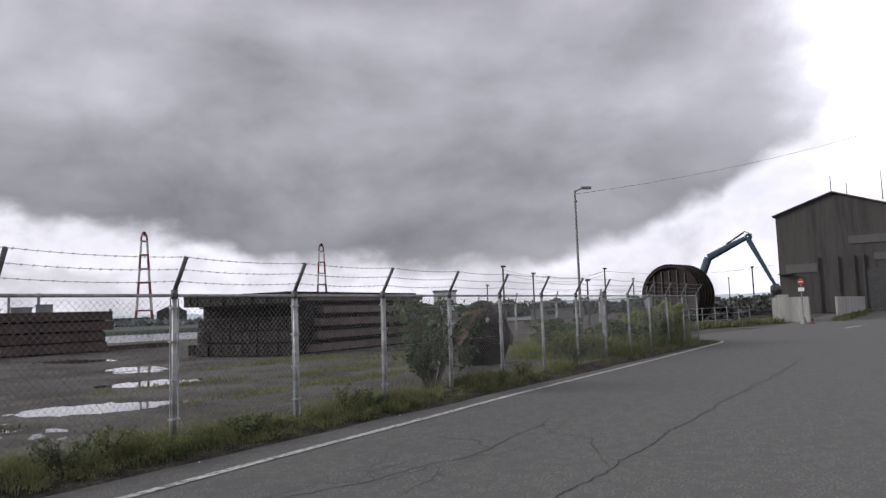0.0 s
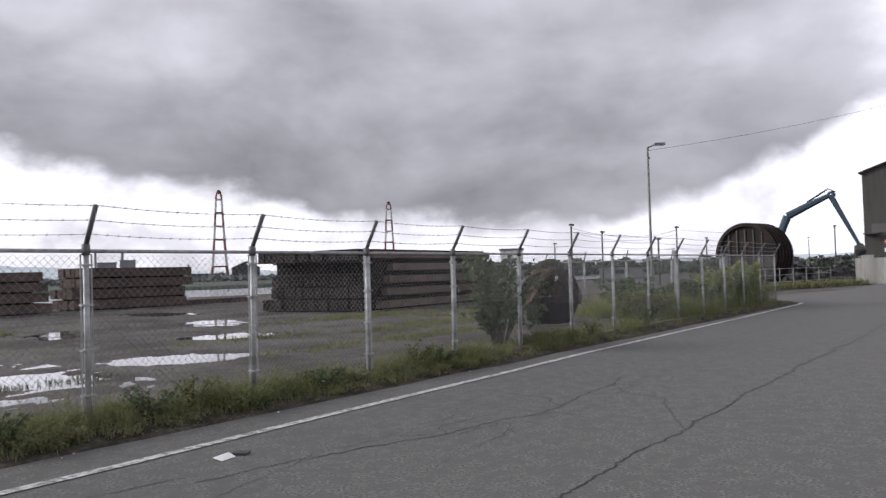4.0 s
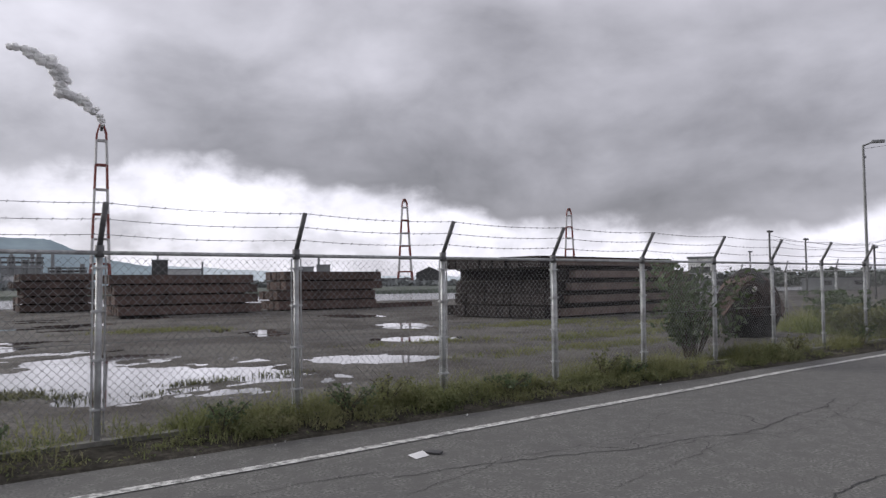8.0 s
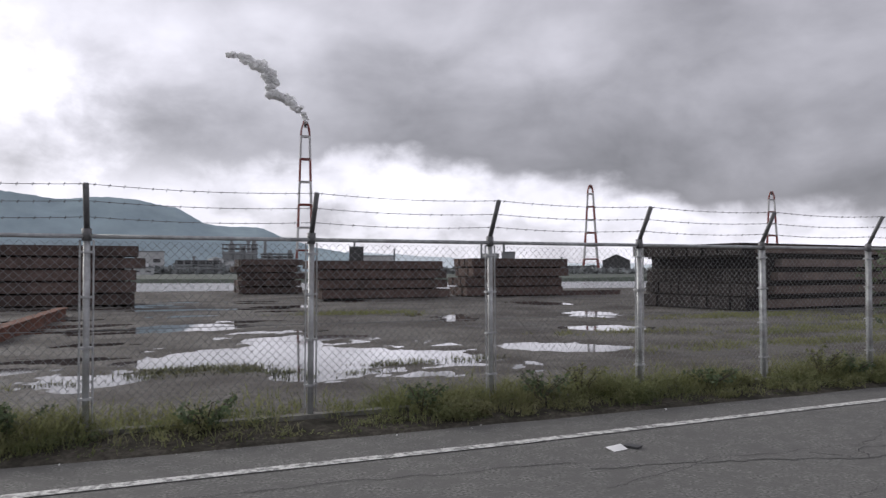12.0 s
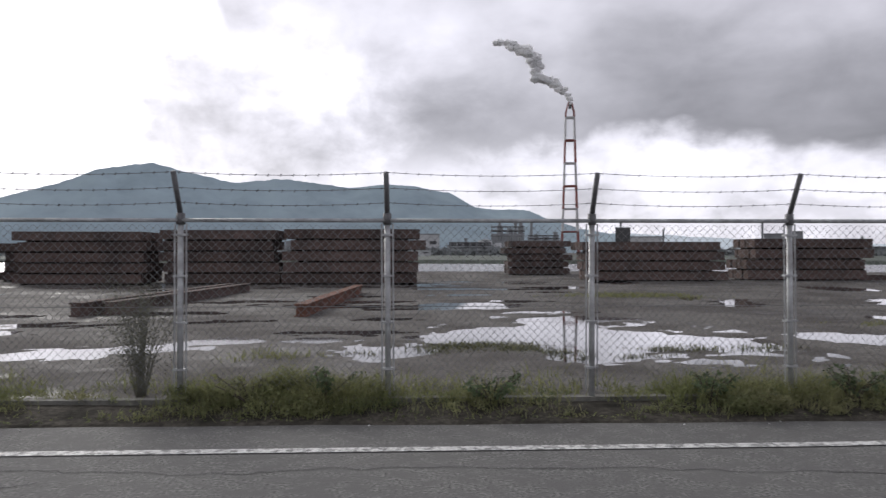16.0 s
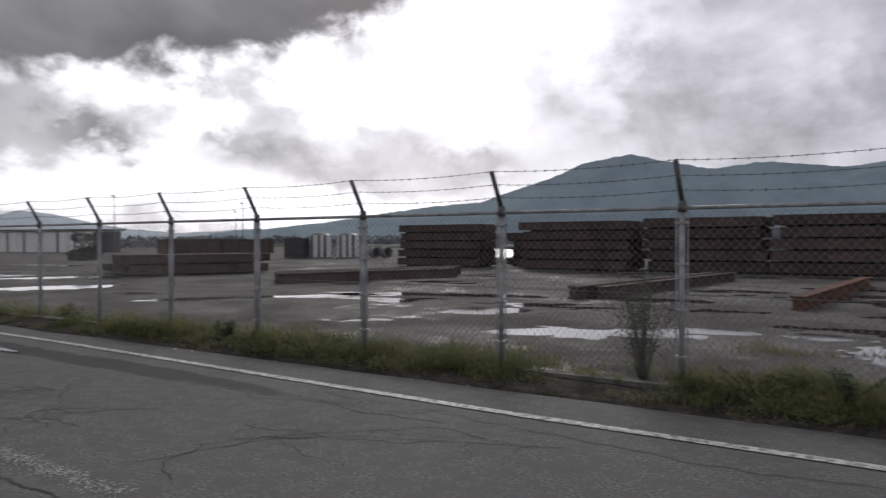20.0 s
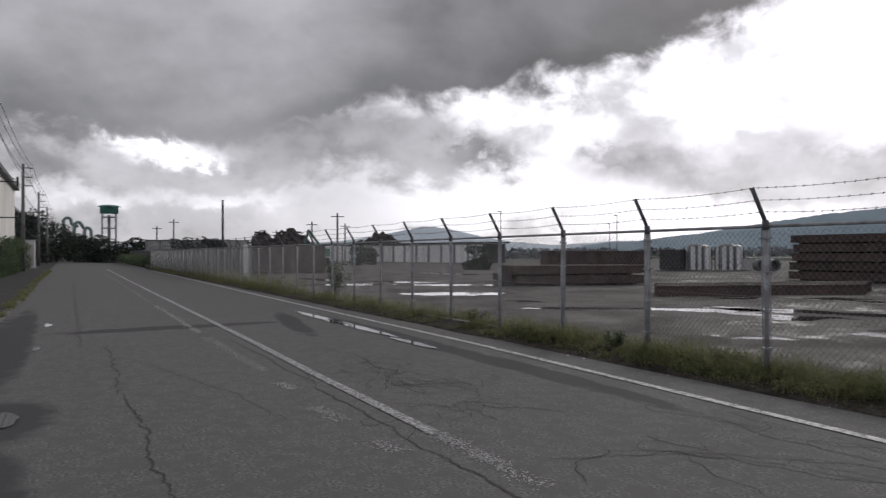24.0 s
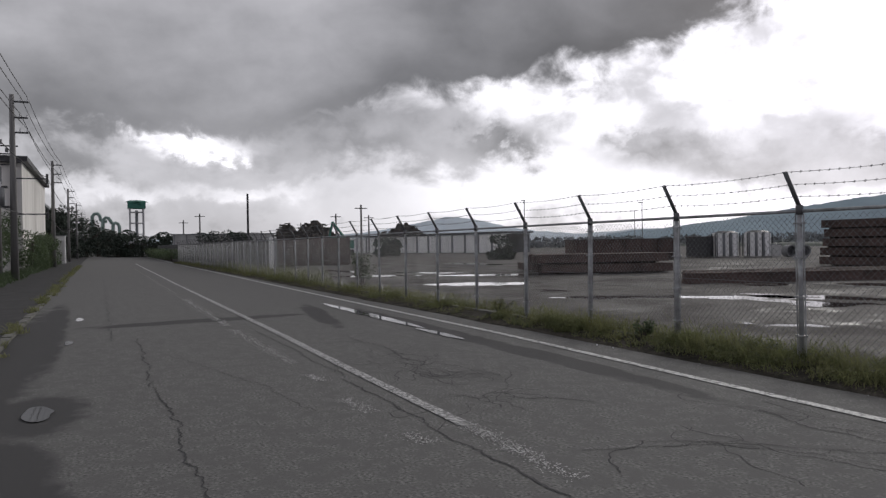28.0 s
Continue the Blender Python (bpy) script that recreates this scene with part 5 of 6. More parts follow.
solid("centre_line", ribbon([(-5.6, -4.56), (-8.75, -4.56), (-13.6, -4.5), (-34, -4.42), (-80, -4.1)], 0.125, Z2, step=0.6), "worn_paint", "worn white centre line", "road marking", kind="structure")
for a, b in (((-4.0, -4.56), (-4.9, -4.56)), ((-4.7, -4.56), (-5.7, -4.56)), ((-5.2, -4.56), (-5.7, -4.56)), ((-5.25, -5.06), (-5.63, -5.13)), ((-6.44, -5.10), (-7.13, -5.15)), ((-8.14, -5.08), (-8.67, -5.12)), ((-9.55, -5.08), (-14.01, -5.11)), ((-14.73, -5.11), (-22.98, -5.08)), ((-24.06, -5.08), (-74.30, -4.92))):
    flecks = Geo()
    rf = random.Random(int(abs(a[0]) * 10))
    span = math.hypot(b[0] - a[0], b[1] - a[1])
    for k in range(int(min(1500, span * (420 if span < 1.2 else 260 if span < 6 else 170)))):
        f = rf.random()
        px, py = a[0] + (b[0] - a[0]) * f, a[1] + (b[1] - a[1]) * f + rf.gauss(0, 0.05)
        s = rf.uniform(0.003, 0.010) * (1 if span < 6 else 1.8)
        w0 = rf.uniform(0, 6.28)
        flecks.add([(px + s * rf.uniform(0.6, 1.4) * math.cos(w0 + q * 1.257), py + s * rf.uniform(0.5, 1.0) * math.sin(w0 + q * 1.257), Z2) for q in range(5)], [(0, 1, 2, 3, 4)])
    solid("old_centre_line", flecks, "faint_paint", "faded flecks of an older white road line", "road marking", kind="structure")
solid("give_way_line", ribbon([(43.5, -4.0), (47, -4.6)], 0.3, Z2, step=0.5), "worn_paint", "faded white road mark at the junction", "road marking", kind="structure")
CRACKS = [([(3.6, -4.86), (5.1, -4.81), (6.26, -4.81), (7.68, -4.79), (9.8, -4.76), (13.3, -4.72), (17.05, -4.76), (22, -4.7)], 0.06), ([(3.65, -2.37), (4.7, -2.6), (5.6, -2.92), (6.56, -3.1), (7.13, -3.2), (7.96, -3.22), (9.45, -3.07), (10.06, -2.9)], 0.045),
          ([(9.45, -3.07), (8.9, -3.45), (8.74, -4.0), (7.84, -4.48), (7.3, -4.78)], 0.03), ([(-42.4, -7.18), (-19.5, -7.18), (-13.45, -7.16)], 0.03), ([(-13.6, -6.8), (-11, -6.76), (-8.85, -6.82), (-6.8, -6.75), (-4.98, -6.74), (-4.0, -6.8)], 0.035),
          ([(-13.6, -4.75), (-10.26, -4.77), (-6.96, -4.81), (-5.53, -4.86), (-4.64, -4.84), (-3.96, -4.81), (-3.0, -4.85)], 0.04), ([(-11.95, -3.58), (-10.10, -3.52), (-9.19, -3.63), (-7.67, -4.12)], 0.03),
          ([(-7.26, -3.20), (-6.76, -3.45), (-6.57, -3.85), (-6.06, -4.00)], 0.025), ([(-4.59, -4.14), (-4.27, -3.35), (-3.74, -2.79), (-2.24, -2.17)], 0.022), ([(-4.85, -2.05), (-4.12, -2.11), (-3.39, -2.08)], 0.03),
          ([(-3.78, -1.73), (-2.28, -1.94), (-0.97, -2.02), (0.23, -1.93), (1.79, -1.98), (3.65, -2.19)], 0.022), ([(-4.58, -3.64), (-4.06, -2.88), (-3.40, -2.22)], 0.022), ([(3.47, -2.86), (4.76, -2.52), (6.20, -2.70), (7.86, -2.05)], 0.022),
          ([(4.75, -3.71), (6.52, -3.40), (8.15, -3.55), (10.19, -3.23), (13.43, -3.58)], 0.02), ([(-8.26, -3.77), (-7.35, -3.06)], 0.03), ([(-9.01, -3.36), (-8.28, -3.97), (-7.60, -3.74)], 0.03), ([(-11.28, -6.49), (-8.38, -5.70), (-6.77, -5.58)], 0.018)]
for i, (pts, w) in enumerate(CRACKS):
    solid("road_crack", ribbon(pts, w * (0.26 if pts[0][0] > 0 else 0.38), Z1, 0.09, 3.0 + i, 0.025), "crack", "dark crack in the asphalt", "crack", kind="structure")
rc = random.Random(31)
for i in range(74):
    pts, w = CRACKS[(6, 7, 8, 9, 11, 14, 15, 5, 6, 15, 7, 1)[i % 12]]
    k = rc.randrange(len(pts) - 1)
    f = rc.random()
    px, py = pts[k][0] + (pts[k + 1][0] - pts[k][0]) * f, pts[k][1] + (pts[k + 1][1] - pts[k][1]) * f
    a = rc.uniform(0, 6.28)
    line = [(px, py)]
    for q in range(rc.randrange(4, 13)):
        a += rc.uniform(-0.9, 0.9)
        px, py = px + math.cos(a) * 0.12, max(-8.0, min(-1.7, py + math.sin(a) * 0.09))
        line.append((px, py))
    solid("road_crack", ribbon(line, rc.uniform(0.005, 0.013), Z1 - 0.001 - 0.00002 * i, 0.05, 200.0 + i, 0.03), "crack", "dark crack in the asphalt", "crack", kind="structure")
for i, e in enumerate((ellipse(-7.9, -7.87, 0.36, 0.12, 4), ellipse(-17.8, -7.76, 0.4, 0.08, 0), ellipse(-13.5, -7.82, 0.3, 0.05, 0), ellipse(-15.6, -2.03, 3.4, 0.14, 0), ellipse(-11.4, -2.13, 0.9, 0.09, 2))):
    solid("road_puddle", noisy_patch(e, Z3, 0.045, 83.0 + i, 8, 2.0), "water", "small road puddle reflecting sky", "puddle")
solid("gutter_puddle", noisy_patch(ellipse(-9.0, -8.62, 1.2, 0.13, -1), Z2, 0.05, 99.0, 5), "water", "bright strip of water by the kerb", "puddle")
litter = thing("crushed_carton", "crushed pale carton lying on the road", "litter", (4.2, -1.98, ROAD_Z), 12)
part("flap", Geo().add([(-0.09, -0.055, 0.005), (0.08, -0.06, 0.006), (0.1, 0.045, 0.03), (-0.075, 0.06, 0.02)], [(0, 1, 2, 3)]), "sign_white", litter)
part("side", Geo().box((0.17, -0.03, 0.012), (0.1, 0.14, 0.018), 20), "dark_metal", litter)
rl = random.Random(9)
for i in range(14):
    x = rl.uniform(-9, 12)
    solid("pebble", Geo().blob((x, -0.68 - rl.uniform(0, 0.12), ROAD_Z + 0.01), (rl.uniform(0.006, 0.014),) * 3, i, 0.3, 1), "sign_white" if rl.random() < 0.5 else "concrete", "small pale stone at the road edge", "stone", group="roadside stones")

# ---- left side: kerb, path, poles, buildings ----
def side_y(x, off):
    """The near side of the road, which swings a little with distance."""
    return -8.48 + off + ((x + 8) * 0.004 if x < -8 else 0)


kerb_mesh = Geo().box((0, 0, 0.0), (0.96, 0.15, 0.14)).mesh("kerb_stone")
kerb_mesh.materials.append(M["old_kerb"])
kerb = thing("kerb", "row of worn concrete kerb stones", "kerb", kind="structure")
for i in range(100):
    x = 30 - i * 1.0
    part("kerb_stone", kerb_mesh, "concrete", kerb, "", pose(x, side_y(x, -0.28), ROAD_Z - 0.02 + rl.uniform(-0.03, 0.02), 0, 0, -0.8 + rl.uniform(-0.8, 0.8)))
path = Geo()
for i in range(61):
    x = 30 - i * 5.0
    path.v += [(x, side_y(x, -0.36), -0.06), (x, side_y(x, -3.0), -0.05)]
for i in range(60):
    path.f.append((2 * i, 2 * i + 2, 2 * i + 3, 2 * i + 1))
solid("pavement", path, "wet_asphalt", "dark damp asphalt pavement", "pavement", kind="structure")
tufts, hedge_spots = [], []
for i in range(420):
    x = rl.uniform(-75, -3)
    if noise.noise(Vector((x * 0.35, 2, 2))) > 0.05 or rl.random() < 0.15:
        tufts.append((x, side_y(x, -0.3 + rl.gauss(0, 0.08)), -0.08, rl.uniform(0.05, 0.22), 0.07, 22))
n_kerb = len(tufts)
for i in range(700):
    x = rl.uniform(-95, -10)
    tufts.append((x, side_y(x, -2.6 - abs(rl.gauss(0, 0.5))), -0.06, rl.uniform(0.15, 0.5), 0.2, 16))
grass("kerb_grass", tufts[:n_kerb], "dry_grass", "yellow-green weeds growing along the kerb", 9, 0.008)
grass("pavement_weeds", tufts[n_kerb:], "leaf", "dark weeds behind the pavement", 10, 0.018)


def hedge(x0, x1, y, h, w, label, seed, leaves):
    r = random.Random(seed)
    hd = thing("hedge", label, "hedge", ((x0 + x1) / 2, y, -0.05))
    lobes = [(r.uniform(x0, x1) - (x0 + x1) / 2, r.uniform(-w / 2, w / 2), h * r.uniform(0.2, 0.82), 0.9, 0.7, h * 0.2) for k in range(int(abs(x1 - x0) * 2.2))]
    g = Geo()
    for k in range(int(abs(x1 - x0) * 1.2)):
        x = r.uniform(x0, x1) - (x0 + x1) / 2
        g.tube((x, 0, 0), (x + r.uniform(-0.4, 0.4), r.uniform(-0.3, 0.3), h * 0.7), 0.05, 0.02, n=5)
    part("branchwork", g, "bark", hd)
    part("foliage", leaf_cloud(lobes, leaves, 0.08, seed), "leaf", hd, "dense dark green leaves")
    return hd


hedge(-58, -36, -13.4, 4.6, 1.6, "tall dark green hedge beside the pavement", 41, 16000)
hedge(-80, -57, -11.7, 3.1, 1.0, "dark green hedge before the workshop wall", 44, 12000)
hedge(-36, -27, -12.2, 1.8, 1.4, "low dark green hedge by the road", 42, 3200)
hedge(-130, -88, 0.2, 1.6, 1.6, "dark bushes along the road bend", 43, 4500)


def utility_pole(x, y, h, label, gear=False, rz=0.0):
    u = thing("utility_pole", label, "utility pole", (x, y, -0.08), rz, group="roadside utility poles")
    part("pole", Geo().tube((0, 0, 0), (0, 0, h), 0.19, 0.11, n=12), "pole", u, smooth=True)
    arms = [(h - 0.35, 0.75), (h - 1.15, 0.7), (h - 1.9, 0.7)] if h > 6 else [(h - 0.4, 0.6)]
    for z, w in arms:
        a = part("crossarm", Geo().box((0, w * 0.5, z), (0.08, w, 0.08)), "dark_metal", u)
        for s in (0.5, 0.95):
            part("insulator", Geo().tube((0, w * s, z + 0.04), (0, w * s, z + 0.2), 0.05, 0.03, n=8), "sign_white", a)
    for z, w in ((h - 4.2, 1.5), (h - 6.0, 1.5)) if h > 6 else ():
        part("side_arm", Geo().box((0, w * 0.5, z), (0.06, w, 0.06)), "dark_metal", u)
        part("bracket", Geo().tube((0, w, z - 0.25), (0, w, z + 0.25), 0.06, n=8), "dark_metal", u)
    if gear:
        for i, yy in enumerate((-0.55, -1.0)):
            tr = part("transformer", Geo().tube((0.3, yy, h - 5.6), (0.3, yy, h - 4.7), 0.2, n=14), "grey_metal", u, "grey pole transformer", smooth=True)
            part("bushing", Geo().tube((0.3, yy, h - 4.7), (0.3, yy, h - 4.4), 0.05, n=8), "sign_white", tr)
        part("platform", Geo().box((0.3, -0.8, h - 5.66), (0.7, 1.3, 0.08)), "dark_metal", u)
    return u


POLES = [(-42.3, -11.2, 9.35), (-72.6, -11.0, 9.35), (-104.0, -10.9, 9.3), (-136.0, -10.8, 9.3), (-170.0, -10.7, 9.3)]
for i, (x, y, h) in enumerate(POLES):
    utility_pole(x, y, h, "tall weathered concrete utility pole with cables", i == 0)
for x, y, h in ((-47.0, -12.6, 7.3), (-45.0, -12.2, 7.5)):
    u = thing("utility_pole", "shorter concrete pole carrying switchgear boxes", "utility pole", (x, y, -0.08), group="roadside utility poles")
    part("pole", Geo().tube((0, 0, 0), (0, 0, h), 0.2, 0.15, n=12), "pole", u, smooth=True)
    for z in (h - 0.4, h - 1.0):
        part("crossarm", Geo().box((0, -0.1, z), (0.07, 2.2, 0.07)), "dark_metal", u)
    for k in (-0.9, -0.4, 0.2, 0.7):
        part("switch_box", Geo().box((0.1, k, h - 0.2), (0.16, 0.16, 0.24)), "grey_metal", u)
    part("meter_box", Geo().box((0.22, 0, h - 2.0), (0.3, 0.5, 0.9)), "grey_metal", u)
    part("platform", Geo().box((0.1, 0, h - 2.6), (0.6, 1.0, 0.08)), "dark_metal", u)


def cable(a, b, sag, thick=0.0, label="thin black overhead power cable"):
    a, b = Vector(a), Vector(b)
    g = Geo()
    n = 14
    pts = []
    for i in range(n + 1):
        p = a.lerp(b, i / n)
        p.z -= sag * 4 * (i / n) * (1 - i / n)
        pts.append(p)
    g.path(pts, thick or (0.016 if (a - b).length < 60 else 0.022), 4)
    return solid("overhead_cable", g, "cable", label, "cable", group="overhead cables")


utility_pole(46.0, -9.8, 11.6, "tall weathered concrete utility pole with cables")
chain = [(-6.0, -11.5, 9.3)] + [(x, y, h) for x, y, h in POLES]
for (x0, y0, h0), (x1, y1, h1) in zip(chain, chain[1:]):
    for dy, dz in ((0.4, -0.2), (0.7, -0.2), (0.35, -1.0), (0.65, -1.75), (1.5, -4.2), (1.5, -6.0)):
        if x1 < -140 and dz < -4:
            continue
        cable((x0, y0 + dy, h0 + dz), (x1, y1 + dy, h1 + dz), 0.35 + 0.05 * abs(dz))
for dz in (-0.3, -0.6, -1.0):
    cable((-8, -14.0, 8.6 + dz), (-46, -12.4, 7.4 + dz), 0.7)


def shed(name, x0, x1, y0, y1, h, mat, label, rise=1.2, roof="dark_metal"):
    s = thing(name, label, "building", ((x0 + x1) / 2, (y0 + y1) / 2, -0.1))
    lx, ly = x1 - x0, y1 - y0
    part("wall", Geo().box((0, 0, h / 2), (lx, ly, h)), mat, s)
    o = [(-ly / 2 - 0.4, 0), (ly / 2 + 0.4, 0), (ly / 2 + 0.4, 0.35), (0, rise), (-ly / 2 - 0.4, 0.35)]
    part("roof", Geo().prism(o, (-lx / 2 - 0.4, 0, h + 0.01), (0, 1, 0), (0, 0, 1), (lx + 0.8, 0, 0)), roof, s)
    for k in range(max(2, int(ly / 4))):
        w = part("window", Geo().box((lx / 2 + 0.02, -ly / 2 + (k + 0.5) * ly / max(2, int(ly / 4)), h * 0.62), (0.06, 1.6, h * 0.28)), "far_grey", s, "grey shuttered window")
        part("window_frame", Geo().box((lx / 2 + 0.05, -ly / 2 + (k + 0.5) * ly / max(2, int(ly / 4)), h * 0.62 + h * 0.14), (0.08, 1.7, 0.1)), "grey_metal", w)
    part("gutter", Geo().tube((lx / 2 + 0.35, -ly / 2, h - 0.05), (lx / 2 + 0.35, ly / 2, h - 0.05), 0.08, n=8), "dark_metal", s)
    part("downpipe", Geo().tube((lx / 2 + 0.1, ly / 2 - 0.6, 0), (lx / 2 + 0.1, ly / 2 - 0.6, h), 0.07, n=8), "grey_metal", s)
    return s


shed("workshop_building", -84, -60, -27.5, -12.3, 7.9, "cream", "cream workshop building with a dark roof", 0.5)
shed("warehouse_building", -140, -100, -27, -14.4, 7.6, "far_grey", "grey clad warehouse along the road", 0.9, "far_grey")
gate_wall = thing("white_panel_wall", "white panel wall beside the pavement", "wall", (-98, -12.2, -0.05), 1)
for i in range(9):
    part("panel", Geo().box((-8 + i * 2.0, 0, 0.95), (1.9, 0.08, 1.8)), "white_wall", gate_wall)
cabinet = thing("roadside_cabinet", "tall white roadside cabinet", "cabinet", (-90, -11.4, -0.05))
part("body", Geo().box((0, 0, 1.5), (1.2, 1.3, 3.0)), "sign_white", cabinet)
part("door", Geo().box((0.61, 0, 1.4), (0.04, 1.0, 2.2)), "white_wall", cabinet)
part("roof", Geo().box((0, 0, 3.04), (1.4, 1.5, 0.08)), "grey_metal", cabinet)
panel_fence = thing("panel_fence", "grey steel panel fence by the hedge", "fence", (-44, -12.9, -0.05), -3, kind="structure")
for i in range(9):
    part("upright", Geo().box((-4 + i, 0, 0.95), (0.07, 0.07, 1.9)), "galv", panel_fence)
for i in range(8):
    part("panel", Geo().box((-3.5 + i, 0.0, 1.0), (0.9, 0.025, 1.6)), "grey_metal", panel_fence)
for z in (0.15, 1.86):
    part("rail", Geo().box((0, 0, z), (8.1, 0.06, 0.06)), "galv", panel_fence)
for i, (az, d, h, w) in enumerate(((90.9, 150, 7.4, 8), (90.2, 158, 8.2, 8.5), (89.5, 162, 7.8, 8.5), (88.8, 170, 7.4, 8), (88.2, 176, 6.4, 7.5), (92.5, 112, 6.4, 6), (91.9, 118, 7.4, 6.5), (91.3, 124, 8.4, 8), (90.6, 140, 8.0, 8), (87.7, 150, 5.2, 6), (86.9, 146, 4.6, 6), (86.2, 142, 3.8, 5), (85.5, 138, 3.6, 5),
                                    (82.6, 132, 4.2, 5), (81.6, 128, 4.6, 6), (80.4, 130, 4.8, 6), (79.6, 126, 4.2, 5), (84.9, 140, 4.4, 5), (60.0, 64, 2.3, 3.2), (69.2, 92, 2.6, 3.0), (68.4, 94, 2.2, 2.6))):
    p = polar(az, 0, d)
    tree(p.x, p.y, h, w, "dark leafy tree at the end of the road" if az > 79 else "low dark shrub-like tree in the yard", 60 + i, 2600, 0.20 if h > 4 else 0.12, "tree_far")

# ---- far end: wall, tower, plant, scrap ----
wall = thing("grey_panel_wall", "long grey steel panel wall behind the fence", "wall", (-46, 2.7, -0.05), kind="structure")
pm = Geo().box((0, 0, 0.98), (1.94, 0.06, 1.96)).mesh("panel")
for i in range(48):
    part("panel", pm if i else Geo().box((0, 0, 1.08), (1.94, 0.06, 2.16)), "bright_panel" if i == 0 else "wall_grey", wall, "", pose(-1 - 2.0 * i, -0.02 * i, rl.uniform(-0.03, 0.03), 0, 0, 0.6))
for i in range(49):
    part("column", Geo().box((-2.0 * i, -0.02 * i, 1.0), (0.08, 0.12, 2.0)), "grey_metal", wall)
wt = polar(86.5, 0, 160)
tower = thing("water_tower", "green-topped water tower on white steel legs", "water tower", (wt.x, wt.y, 0))
part("tank", Geo().box((0, 0, 10.2), (3.0, 3.3, 1.3)), "green", tower, "green painted tank")
part("tank_roof", Geo().tube((0, 0, 10.86), (0, 0, 11.2), 2.3, 1.4, n=4), "green", tower)
for sy in (-1, 1):
    for sx in (-1, 1):
        part("leg", Geo().tube((sx * 1.2, sy * 1.25, 0), (sx * 1.2, sy * 1.25, 9.55), 0.14, n=6), "white", tower)
for z in (2.2, 4.4, 6.6, 8.8):
    g = Geo()
    for sx in (-1, 1):
        g.tube((sx * 1.2, -1.25, z), (sx * 1.2, 1.25, z), 0.1, n=5)
    part("brace", g, "white", tower)
part("riser_pipe", Geo().tube((0, 0, 0), (0, 0, 9.2), 0.3, n=8), "far_grey", tower)
part("pump_house", Geo().box((0.4, -0.6, 1.6), (3.0, 3.4, 3.2)), "far_white", tower)
plant = thing("dust_plant", "pale green plant with curved ducts", "plant", (*polar(88.3, 0, 240).xy, 0))
for pts in ([(0, -3.8, 5), (0, -3.8, 11.3), (0, -3.2, 12.0), (0, -2.4, 12.1), (0, -1.8, 11.5), (0, -1.6, 10.3), (0, -1.0, 9.7), (0, 0.2, 9.8)], [(0.6, -1.2, 4), (0.6, -0.9, 10.2), (0.6, -0.2, 10.9), (0.6, 0.6, 10.7), (0.6, 1.1, 9.9), (0.6, 1.6, 9.0)],
            [(1.2, 1.6, 4), (1.2, 1.8, 8.6), (1.2, 2.4, 9.3), (1.2, 3.1, 9.0), (1.2, 3.5, 8.2), (1.2, 3.6, 4)]):
    part("duct", Geo().path(pts, 0.5, 8), "duct_green", plant, smooth=True)
part("body", Geo().box((0, 0, 2.6), (4, 7, 5.2)), "duct_green", plant)
dp = polar(79.2, 0, 120)
u = thing("dark_pole", "single tall dark bare pole", "pole", (dp.x, dp.y, 0))
part("pole", Geo().tube((0, 0, 0), (0, 0, 9.9), 0.2, 0.16, n=8), "dark_metal", u)
for az, d, el in ((83.6, 150, 1.75), (82.5, 140, 2.25), (72.8, 120, 2.3), (70.3, 130, 2.2), (75.4, 170, 1.6), (70.9, 100, 3.0)):
    p = polar(az, el, d)
    q = thing("utility_pole", "far utility pole with a crossarm", "utility pole", (p.x, p.y, 0), group="far utility poles")
    part("pole", Geo().tube((0, 0, 0), (0, 0, p.z), 0.16, 0.12, n=6), "pole", q)
    part("crossarm", Geo().box((0, 0, p.z - 0.5), (0.1, 1.8, 0.12)), "dark_metal", q)
rh = random.Random(4)


def scrap_mound(rx, ry, h, count, seed):
    """A lumpy mound with pieces of scrap lying over it."""
    g = Geo()
    r = random.Random(seed)
    n, m = 40, 9
    for k in range(m + 1):
        for i in range(n):
            w, q = 2 * math.pi * i / n, 1 - k / m
            z = h * (1 - q ** 1.7) * (0.9 + 0.75 * noise.noise(Vector((math.cos(w) * q * 2.6 + seed, math.sin(w) * q * 2.6, 1))) + 0.30 * noise.noise(Vector((math.cos(w) * q * 8, math.sin(w) * q * 8 + seed, 2))))
            g.v.append((math.cos(w) * rx * q, math.sin(w) * ry * q, z))
    for k in range(m):
        for i in range(n):
            a, b = k * n + i, k * n + (i + 1) % n
            g.f.append((a, b, b + n, a + n))
    for i in range(count):
        a, q = r.uniform(0, 6.28), r.random() ** 0.5
        z = h * (1 - q ** 1.7) * (0.9 + 0.75 * noise.noise(Vector((math.cos(a) * q * 2.6 + seed, math.sin(a) * q * 2.6, 1)))) * r.uniform(0.92, 1.06)
        g.box((math.cos(a) * q * rx, math.sin(a) * q * ry, z), (r.uniform(0.1, 0.9), r.uniform(0.1, 0.6), r.uniform(0.05, 0.3)), r.uniform(0, 180))
    return g


M["scrap"] = material("mixed_scrap", (0.06, 0.056, 0.052), 0.9, var=0.6, scale=2.5, second=(0.13, 0.115, 0.10), second_scale=1.4, second_at=(0.5, 0.6))
hp = polar(75.2, 0, 112)
solid("scrap_heap", scrap_mound(5.5, 7.0, 4.8, 900, 3), "scrap", "heap of mixed dark scrap metal", "scrap heap", kind="stuff", at=(hp.x, hp.y, -0.1))
hp = polar(67.7, 0, 150)
solid("scrap_heap", scrap_mound(5.0, 9.5, 5.2, 900, 8), "scrap", "long low heap of dark scrap metal", "scrap heap", kind="stuff", at=(hp.x, hp.y, -0.1))
